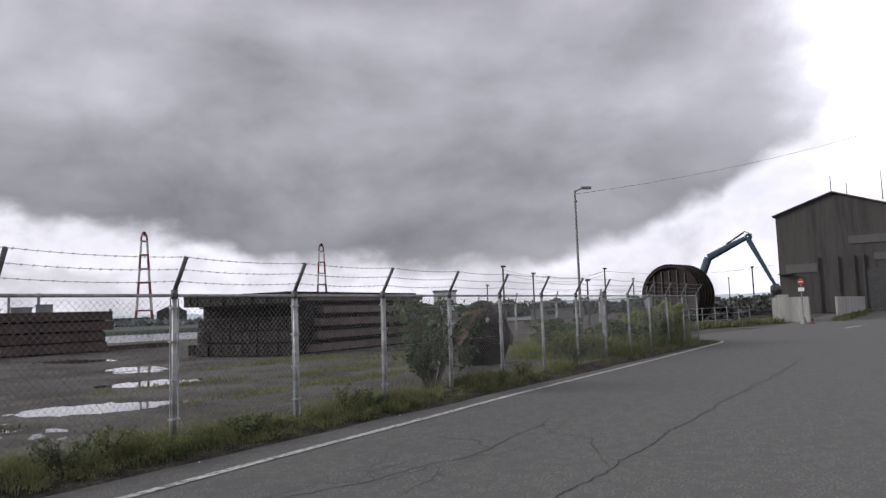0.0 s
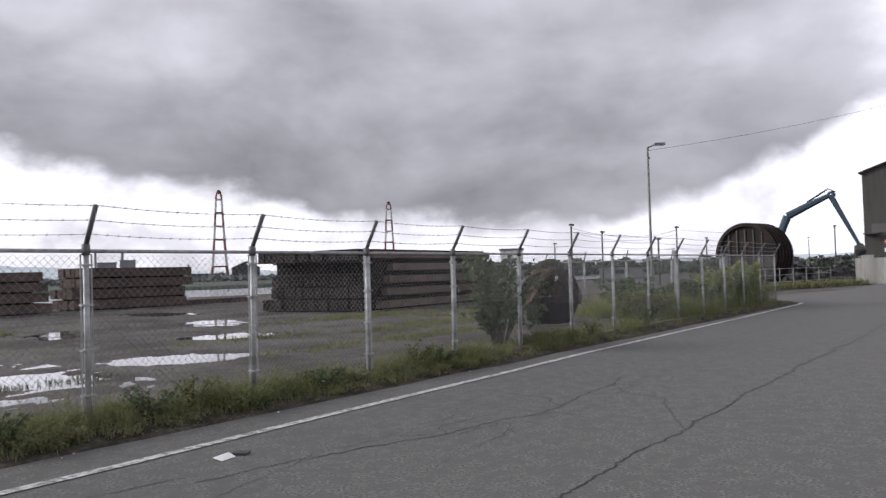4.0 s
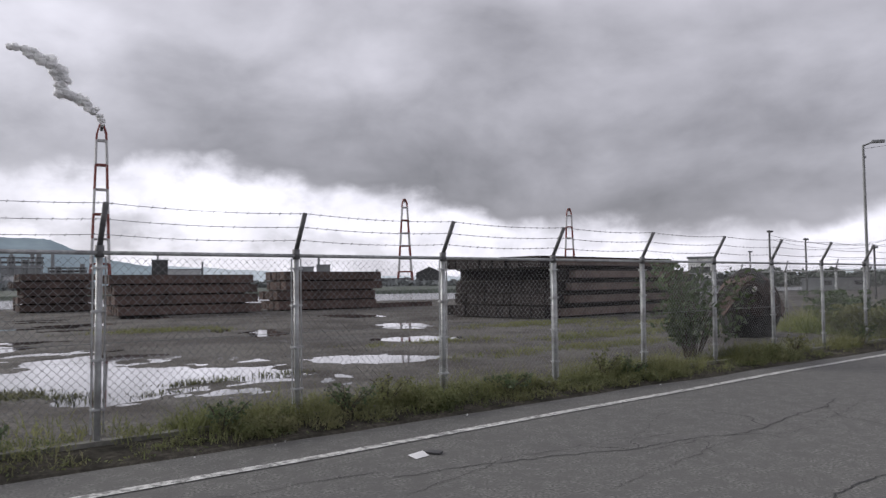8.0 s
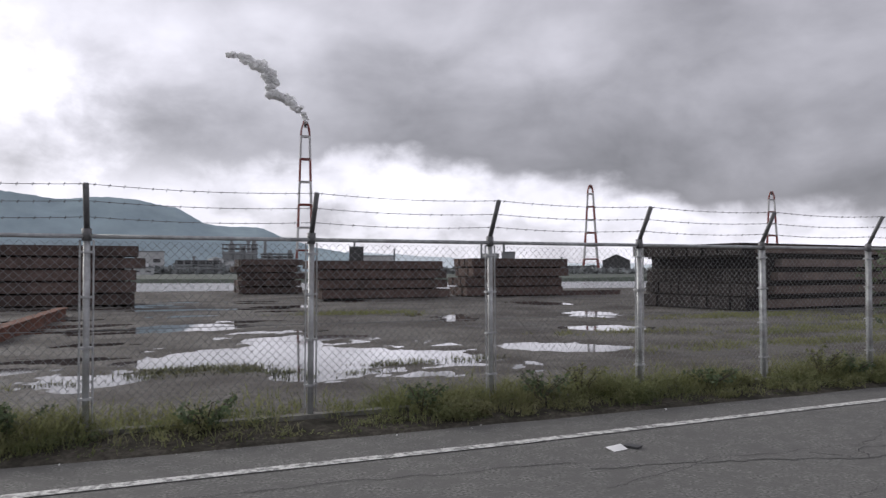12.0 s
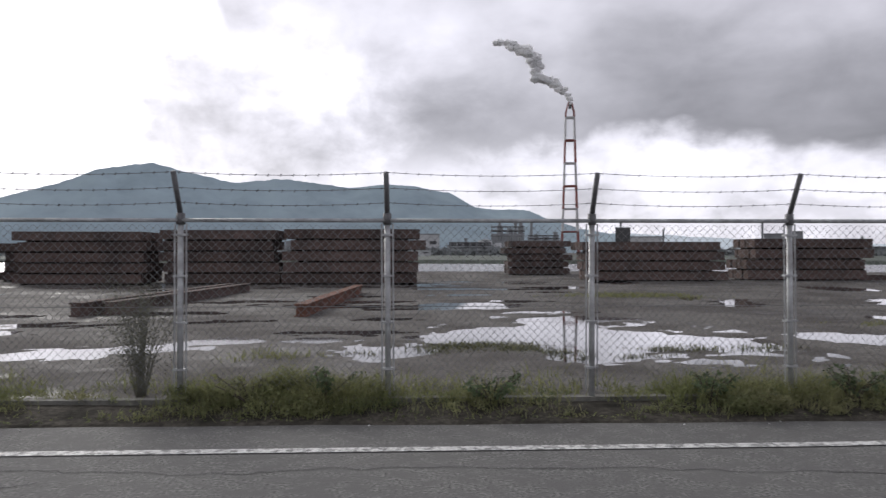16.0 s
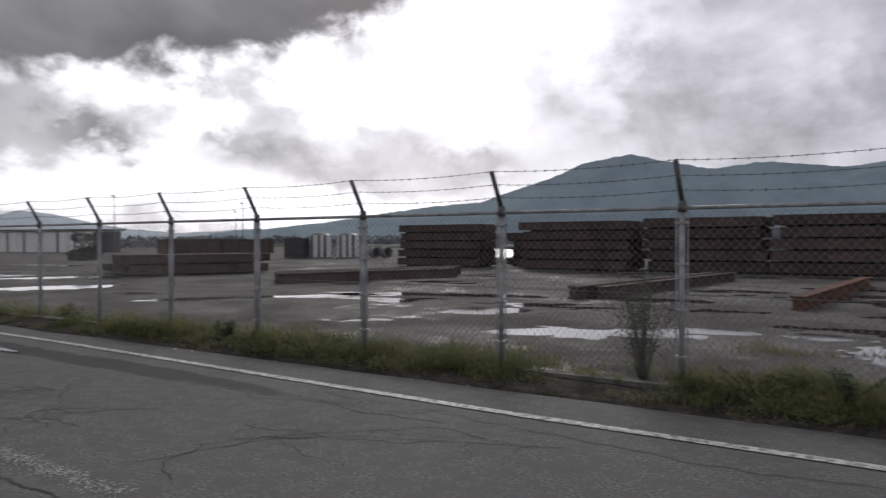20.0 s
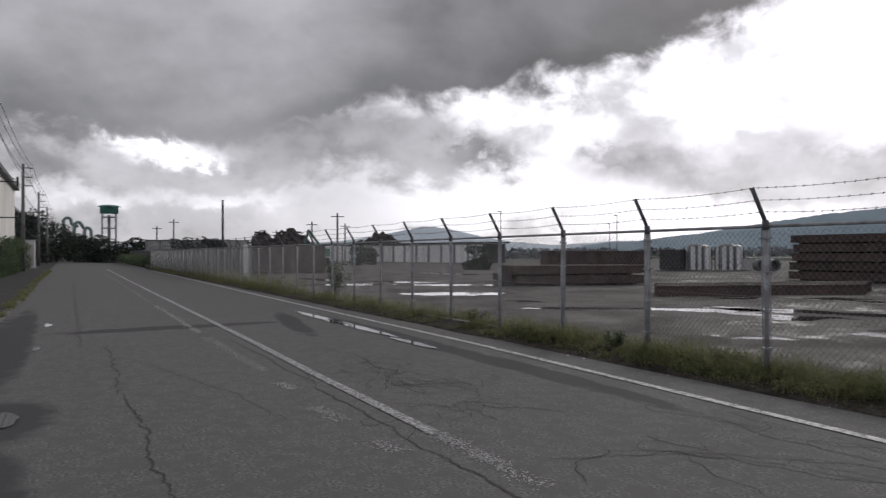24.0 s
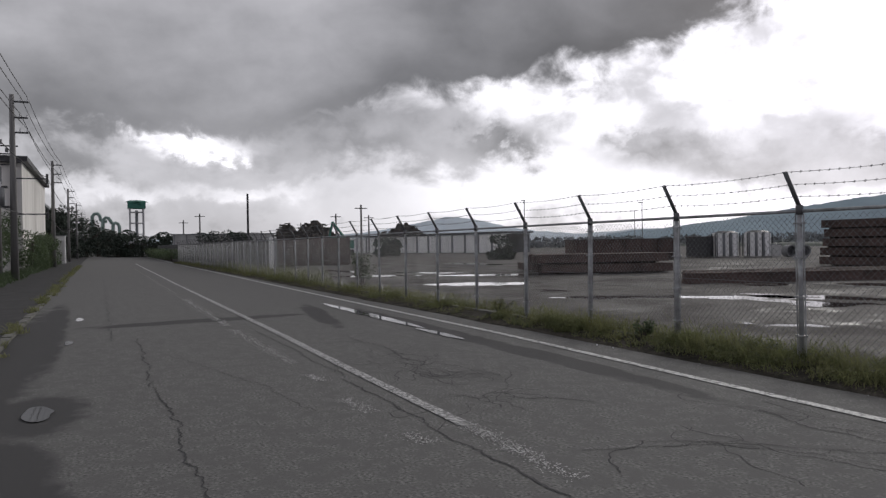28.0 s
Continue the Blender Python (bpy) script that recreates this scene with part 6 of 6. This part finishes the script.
con = thing("rusty_container", "rusty brown steel container behind the fence", "container", (-54, 7.2, -0.03), 72)
part("body", Geo().box((0, 0, 1.05), (5.6, 2.2, 2.0)), "rust", con)
for i in range(14):
    part("corrugation", Geo().box((-2.6 + i * 0.4, 1.12, 1.05), (0.14, 0.05, 1.8)), "rust", con)
    part("corrugation", Geo().box((-2.6 + i * 0.4, -1.12, 1.05), (0.14, 0.05, 1.8)), "rust", con)
for s in (-1, 1):
    part("skid", Geo().box((0, s * 0.8, 0.03), (5.4, 0.15, 0.06)), "dark_metal", con)
pale = thing("pale_storage_shed", "long pale grey storage shed behind the panel wall", "building", (-128.0, 4.2, -0.05), 80)
part("wall", Geo().box((7.6, 2.0, 1.85), (16.4, 4.0, 3.7)), "white_wall", pale)
part("roof", Geo().box((7.6, 2.0, 3.76), (16.9, 4.5, 0.12)), "far_grey", pale)
for i in range(9):
    part("rib", Geo().box((-0.4 + i * 2.0, -0.04, 1.85), (0.16, 0.1, 3.6)), "far_grey", pale)
ww = thing("white_panel_building", "long white-panelled shed with dark columns", "building", (-132.6, 35.5, -0.05), 15)
for i in range(14):
    part("panel", Geo().box((1.5 + i * 3.0, 0, 1.4), (2.62, 0.12, 2.7)), "bright_panel", ww)
    part("column", Geo().box((i * 3.0, -0.1, 1.45), (0.34, 0.2, 2.9)), "grey_metal", ww)
part("roof", Geo().box((21, 2.4, 3.05), (43, 5.6, 0.22)), "dark_metal", ww)
part("back_wall", Geo().box((21, 4.8, 1.45), (42, 0.2, 2.9)), "far_grey", ww)
ex = thing("green_excavator", "green excavator working arm raised behind the wall", "excavator", (*polar(72.7, 0, 104).xy, -0.03), 0)
part("cab", Geo().box((0, -0.4, 1.9), (1.4, 1.6, 1.5)), "green", ex)
part("house", Geo().box((0, 1.2, 1.6), (2.0, 1.8, 1.1)), "green", ex)
for s in (-1, 1):
    part("track", Geo().box((s * 0.9, 0.4, 0.45), (0.5, 3.2, 0.85)), "dark_metal", ex)
part("boom", Geo().tube((0, 1.4, 2.0), (0, -0.7, 4.8), 0.22, 0.16, n=6), "green", ex)
part("dipper", Geo().tube((0, -0.7, 4.8), (0, -1.2, 2.6), 0.18, 0.13, n=6), "green", ex)
part("bucket", Geo().box((0, -1.25, 2.3), (0.8, 0.6, 0.6)), "dark_metal", ex)
for x, y, h in ((-78.2, 40.9, 6.7), (-74.5, 56.5, 6.4), (-92, 70, 6.2)):
    l = thing("yard_lamp", "thin grey yard lamp post", "lamp post", (x, y, 0), group="yard lamps")
    part("pole", Geo().tube((0, 0, 0), (0, 0, h), 0.07, 0.05, n=6), "grey_metal", l)
    part("lamp_head", Geo().box((-0.25, 0, h), (0.6, 0.2, 0.12)), "grey_metal", l)
for x, y in ((-44.25, 39.2), (-42.45, 40.8)):
    t = thing("ribbed_silo", "white ribbed upright tank on the yard", "tank", (x, y, -0.03), group="white tanks")
    t.scale = (1.0, 1.0, 0.84)
    part("shell", Geo().tube((0, 0, 0.1), (0, 0, 2.35), 0.90, n=20), "far_grey", t, smooth=True)
    for k in range(10):
        w = 2 * math.pi * k / 10
        part("rib", Geo().box((math.cos(w) * 0.93, math.sin(w) * 0.93, 1.2), (0.12, 0.34, 2.3), math.degrees(w)), "bright_panel", t)
    part("lid", Geo().tube((0, 0, 2.35), (0, 0, 2.55), 0.98, 0.55, n=20), "dark_metal", t)
    part("base", Geo().tube((0, 0, 0), (0, 0, 0.1), 1.1, n=20), "concrete", t)
    for k in range(6):
        w = 2 * math.pi * (k + 0.5) / 6
        part("brace", Geo().tube((math.cos(w) * 1.12, math.sin(w) * 1.12, 0.1), (math.cos(w) * 1.12, math.sin(w) * 1.12, 2.3), 0.045, n=5), "dark_metal", t, "dark steel brace")
pipe = thing("steel_pipe", "short wide dark steel pipe lying on its side", "pipe", (-38.0, 39.3, 0.48))
pa = Vector((-0.97, 0.24, 0))
part("shell", Geo().ring((0, 0, 0), pa, 0.36, 0.46, 0.6), "grey_metal", pipe)
# added dark disc, stands in for the shade inside the hollow pipe
part("end_plate", Geo().tube(pa * 0.4, pa * 0.45, 0.37, n=24), "dark_metal", pipe)
copy_thing(pipe, Matrix.Translation((-37.3, 39.9, 0.48)))
bx = thing("white_tank_box", "low white steel box beside the upright tanks", "steel box", (-41.4, 41.7, -0.03), 40)
part("body", Geo().box((0, 0, 0.5), (0.75, 0.7, 0.95)), "white_wall", bx)
part("lid", Geo().box((0, 0, 1.0), (0.8, 0.75, 0.05)), "grey_metal", bx)
crate = thing("dark_machine_crate", "dark box-like machine beside the tanks", "machine", (-45.6, 37.9, -0.03), 20)
part("body", Geo().box((0, 0, 0.85), (1.8, 1.8, 1.6)), "dark_metal", crate)
part("lid", Geo().box((0, 0, 1.68), (1.9, 1.9, 0.06)), "rust", crate)

# ---- right end: lamp, scrap, drum, crane, building ----
lamp = thing("street_lamp", "thin grey street lamp on a steel pole", "street lamp", (24.8, 2.7, -0.05))
part("pole", Geo().tube((0, 0, 0), (0, 0, 5.68), 0.055, 0.036, n=10), "grey_metal", lamp)
part("bracket", Geo().tube((0, 0, 5.65), (0.18, -0.22, 5.76), 0.03, n=6), "grey_metal", lamp)
part("lamp_head", Geo().box((0.27, -0.33, 5.77), (0.36, 0.14, 0.085), -50), "grey_metal", lamp)
part("clamp", Geo().box((0.05, 0, 5.3), (0.14, 0.06, 0.06)), "dark_metal", lamp)
sb = thing("scrap_bundle", "dark dome of coiled rusty belts and scrap", "scrap", (18.05, 2.85, -0.03))
sb.scale = (0.84, 0.84, 1.04)
part("core", Geo().blob((0, 0, 0.70), (0.86, 0.9, 0.92), 4, 0.22, 3), "tyre", sb, smooth=True)
for k in range(16):
    r0 = random.Random(50 + k)
    m = Matrix.Rotation(r0.uniform(0, 3.14), 4, "Z") @ Matrix.Rotation(r0.uniform(-0.75, 0.75), 4, "X")
    rr = r0.uniform(0.9, 1.02)
    band = Geo()
    wide = r0.uniform(0.06, 0.2)
    for q in range(19):
        w = math.pi * (q / 18)
        p = Vector((rr * math.cos(w), 0.07 * math.sin(5 * w + k), rr * math.sin(w)))
        for dy in (-wide, wide):
            for e in (0.0, 0.03):
                band.v.append(tuple(m @ Vector((p.x * (1 + e), p.y + dy, p.z * (1 + e))) + Vector((0, 0, 0.55))))
    for q in range(18):
        o = 4 * q
        for c0, c1 in ((0, 2), (2, 3), (3, 1), (1, 0)):
            band.f.append((o + c0, o + c1, o + 4 + c1, o + 4 + c0))
    part("belt", band, ("rust", "drum", "dark_steel", "drum")[k % 4], sb)
for k, (xx, zz) in enumerate(((-0.35, 1.15), (0.1, 1.2), (0.28, 0.5))):
    part("tag", Geo().blob((xx - 0.72, -0.66 + xx * 0.5, zz), (0.08, 0.06, 0.05), k, 0.3, 1), "concrete", sb)


def place(az, el, d):
    return tuple(polar(az, el, d))


def spot(az, el, d):
    """The same by true bearings."""
    return Vector((0.5 - math.sin(radians(az)) * d, -7.35 + math.cos(radians(az)) * d, 1.43 + math.tan(radians(el)) * d))


dc = spot(-74.1, 0, 58)
drum = thing("corrugated_steel_culvert", "dark rusty corrugated steel half-pipe section", "steel drum", (dc.x, dc.y, 0), 0)
ax = Vector((0.93, -0.2, 0)).normalized()
part("shell", Geo().ring((0, 0, 2.15), ax, 2.1, 2.22, 2.9, 36), "drum", drum)
part("end_plate", Geo().tube(Vector((0, 0, 2.15)) + ax * 0.25, Vector((0, 0, 2.15)) + ax * 0.32, 2.09, n=36), "drum", drum)
for k in range(6):
    part("rib", Geo().ring(Vector((0, 0, 2.15)) + ax * (0.05 + 0.48 * k), ax, 2.21, 2.36, 0.12, 36), "drum", drum)
for k in range(5):
    part("stiffener", Geo().box((0.18, 0.0, 2.15), (0.06, 0.08, 3.7), -12, Matrix.Translation(((k - 2) * 0.12, (k - 2) * 0.62, 0))), "dark_metal", drum)
pile = Geo()
for i in range(260):
    q, a = rh.random() ** 0.5, rh.uniform(0, 6.28)
    pile.box((math.cos(a) * q * 2.2, math.sin(a) * q * 3.0, 2.6 * (1 - q) * rh.uniform(0.4, 1)), (rh.uniform(0.1, 0.8), rh.uniform(0.1, 0.6), rh.uniform(0.05, 0.3)), rh.uniform(0, 180))
pp = polar(-76.0, 0, 66)
solid("scrap_heap", pile, "dark_metal", "low heap of dark scrap beside the drum", "scrap heap", kind="stuff", at=(pp.x, pp.y, 0))
pp = polar(-79.2, 0, 82)
solid("scrap_heap", Geo().add(pile.v, pile.f), "dark_metal", "dark scrap heap in front of the building", "scrap heap", kind="stuff", at=Matrix.Translation((pp.x, pp.y, 0)) @ Matrix.Diagonal((1.2, 0.9, 0.4, 1)))
cr = thing("scrap_handler_crane", "blue scrap handler crane with a bent boom", "crane", (0, 0, 0))
D = 76
R0, R1, R2, R3, R4 = (spot(*p, D) for p in ((-75.9, 0.6), (-77.0, 3.35), (-78.3, 4.0), (-79.75, 4.68), (-81.4, 1.1)))
for nm, a, b, r0, r1 in (("boom_base", R0, R1, 0.36, 0.38), ("boom", R1, R2, 0.38, 0.33), ("boom_tip", R2, R3, 0.33, 0.22), ("stick", R3, R4, 0.27, 0.15)):
    part(nm, Geo().tube(a, b, r0, r1, n=8), "blue", cr)
part("elbow", Geo().ring(R3 + Vector((0, -0.1, 0.0)), (1, 0.2, 0), 0.16, 0.36, 0.4, 14), "blue", cr)
part("ram", Geo().tube(R2 + Vector((0, 0, 0.35)), R3 + Vector((0, 0.3, 0.5)), 0.09, n=6), "dark_metal", cr)
part("hose", Geo().path([R3 + Vector((0, 0.6, 0.25)), R3 + Vector((0, 0.2, 0.6)), R3 + Vector((0, -0.45, 0.25))], 0.05, 5), "cable", cr)
part("grab", Geo().blob(tuple(R4 + Vector((0, 0, -0.4))), (0.5, 0.5, 0.6), 2, 0.3, 2), "dark_metal", cr)
part("house", Geo().box((R0.x + 1.2, R0.y + 0.6, 1.9), (4.2, 3.0, 2.0), 10), "blue", cr)
part("undercarriage", Geo().box((R0.x + 1.2, R0.y + 0.6, 0.5), (4.6, 3.2, 0.95), 10), "dark_metal", cr)

bl = thing("dark_factory_building", "large dark gabled factory with weathered cladding", "building", (94, 0.18, -0.1))
o = [(-6.1, 0), (6.1, 0), (6.1, 11.5), (0, 13.6), (-6.1, 11.5)]
part("wall", Geo().prism(o, (0, 0, 0), (0, 1, 0), (0, 0, 1), (44, 0, 0)), "dark_cladding", bl)
for s in (-1, 1):
    part("roof", Geo().add([(-0.4, s * 6.4, 11.42), (-0.4, 0, 13.66), (44.4, 0, 13.66), (44.4, s * 6.4, 11.42), (-0.4, s * 6.4, 11.57), (-0.4, 0, 13.81), (44.4, 0, 13.81), (44.4, s * 6.4, 11.57)],
                           [(0, 1, 2, 3), (7, 6, 5, 4), (0, 4, 5, 1), (3, 2, 6, 7), (0, 3, 7, 4)]), "dark_metal", bl)
for i in range(46):
    y = -6.0 + i * 0.2667
    part("cladding_rib", Geo().box((-0.006, y, 5.6 + (6.0 - abs(y)) * 0.15), (0.012, 0.07, 11.2 + (6.0 - abs(y)) * 0.3)), "dark_cladding", bl)
part("light_panel", Geo().box((-0.09, 3.7, 5.2), (0.08, 3.3, 1.0)), "wall_grey", bl, "pale patch of panel cladding")
for y in (0.0, -1.6, -2.6, 2.0):
    part("pillar", Geo().box((-0.22, y, 3.2), (0.2, 0.12, 6.4)), "dark_metal", bl, "dark steel pillar")
part("door", Geo().box((-0.10, -3.9, 2.4), (0.1, 3.0, 4.8)), "dark_metal", bl, "dark open loading door")
part("canopy", Geo().box((-0.5, 5.4, 4.6), (1.2, 1.4, 0.12)), "dark_metal", bl)
part("window_band", Geo().box((-0.09, -3.2, 8.1), (0.08, 3.8, 0.9)), "wall_grey", bl, "grey window band")
part("window_band", Geo().box((-0.09, -4.6, 6.1), (0.08, 1.9, 0.8)), "wall_grey", bl, "grey window band")
for y, h in ((0.2, 2.2), (-1.4, 1.2), (-4.9, 2.2)):
    part("antenna", Geo().tube((2, y, 12.6), (2, y, 13.7 + h), 0.06, 0.03, n=6), "dark_metal", bl)

yw = thing("concrete_yard_wall", "low pale concrete wall along the side road", "wall", (60, -2.3, -0.1), 0.0)
for i in range(16):
    part("panel", Geo().box((1.0 + i * 2.0, 0, 0.85), (1.96, 0.14, 1.7)), "concrete", yw)
gp = thing("gate_block", "pale concrete gate block at the junction", "gate pier", (57.5, 0.35, -0.1), 2)
part("block", Geo().box((0, 0, 0.88), (1.0, 2.35, 1.76)), "concrete", gp)
part("cap", Geo().box((0, 0.5, 1.86), (0.6, 0.7, 0.2)), "concrete", gp)
sg = thing("no_entry_sign", "round red no-entry sign on a pole", "road sign", (53.0, -0.95, -0.1))
part("pole", Geo().tube((0, 0, 0), (0, 0, 2.95), 0.04, n=8), "grey_metal", sg)
disc = part("disc", Geo().tube((-0.05, 0, 2.72), (-0.08, 0.0, 2.72), 0.19, n=24), "sign_red", sg, "red disc")
part("bar", Geo().box((-0.085, 0, 2.72), (0.012, 0.26, 0.06)), "sign_white", disc)
part("plate", Geo().box((-0.06, 0, 2.22), (0.02, 0.36, 0.24)), "sign_white", sg)
part("weight", Geo().tube((0, 0, 0), (0, 0, 0.45), 0.22, 0.1, n=12), "grey_metal", sg)
cone = thing("traffic_cone", "faded red traffic cone by the sign", "traffic cone", (52.6, -1.5, -0.1))
part("body", Geo().tube((0, 0, 0.03), (0, 0, 0.4), 0.11, 0.03, n=12), "rust_red", cone)
part("base", Geo().box((0, 0, 0.02), (0.36, 0.36, 0.04)), "dark_metal", cone)
gr = thing("guard_fence", "grey steel guard fence with weeds at its foot", "fence", (45.0, 6.0, -0.1), -12)
for i in range(8):
    part("post", Geo().tube((i * 1.9, 0, 0), (i * 1.9, 0, 1.25), 0.035, n=8), "grey_metal", gr)
for z in (0.35, 0.8, 1.2):
    part("rail", Geo().tube((0, 0, z), (13.3, 0, z), 0.018, n=6), "grey_metal", gr)
sp = []
for i in range(260):
    k = rl.random()
    sp.append((42 + 15 * k + rl.gauss(0, 0.3), 5.8 - 4.6 * k + rl.gauss(0, 0.3), -0.1, rl.uniform(0.15, 0.5), 0.2, 10))
for i in range(240):
    sp.append((rl.uniform(58, 92), -2.6 + rl.gauss(0, 0.15), -0.1, rl.uniform(0.15, 0.45), 0.25, 9))
grass("side_road_grass", sp, "grass", "green weeds along the side road", 15, 0.03)
for az, el, d in ((-63.78, 2.42, 70), (-61.54, 3.09, 62), (-69.06, 2.51, 75), (-67.83, 1.71, 60), (-60.22, 1.64, 90), (-78.79, 2.05, 85), (-71.0, 1.6, 95), (-77.3, 1.3, 130)):
    p = polar(az, el, d)
    q = thing("yard_pole", "thin dark pole in the far yard", "pole", (p.x, p.y, -0.05), group="yard poles")
    part("pole", Geo().tube((0, 0, 0), (0, 0, p.z), 0.09, 0.07, n=6), "dark_metal", q)
    part("head", Geo().box((0.1, 0, p.z - 0.1), (0.5, 0.25, 0.14)), "dark_metal", q)
for a, b, sag in ((place(-61.54, 2.7, 62), place(-69.06, 2.2, 75), 0.7), (place(-69.06, 2.2, 75), place(-63.78, 2.2, 70), 0.6), (place(-61.54, 2.4, 62), place(-69.06, 1.9, 75), 0.7), ((24.8, 2.7, 5.5), (46.0, -9.6, 11.3), 0.5),
                  (place(-69.06, 2.2, 75), place(-80, 2.0, 92), 0.6)):
    cable(a, b, sag, 0.007 if a[0] < 26 else 0.013)
stub = thing("wooden_post", "thick pale wooden post at the fence", "post", (21.4, 0.55, -0.05))
part("post", Geo().tube((0, 0, 0), (0, 0, 1.95), 0.075, 0.07, n=8), "grey_metal", stub)
stub = thing("wooden_post", "thick pale post behind the fence corner", "post", (28.3, 1.3, -0.05))
part("post", Geo().tube((0, 0, 0), (0, 0, 1.9), 0.1, 0.1, n=8), "far_grey", stub)
for az, d, w, h, mat in ((-60.9, 95, 2.4, 1.5, "far_grey"), (-64.5, 105, 4.0, 1.6, "far_grey"), (-66.5, 110, 3.5, 1.6, "grey_metal"), (-57.5, 120, 4, 1.6, "grey_metal")):
    p = polar(az, 0, d)
    s = thing("site_cabin", "small pale cabin at the back of the yard", "cabin", (p.x, p.y, -0.05), az, group="site cabins")
    part("body", Geo().box((0, 0, h / 2), (w, 2.4, h)), mat, s)
    part("roof", Geo().box((0, 0, h + 0.06), (w + 0.3, 2.7, 0.12)), "dark_metal", s)
    part("window", Geo().box((0.2 * w, -1.22, h * 0.6), (w * 0.3, 0.05, h * 0.35)), "dark_metal", s)
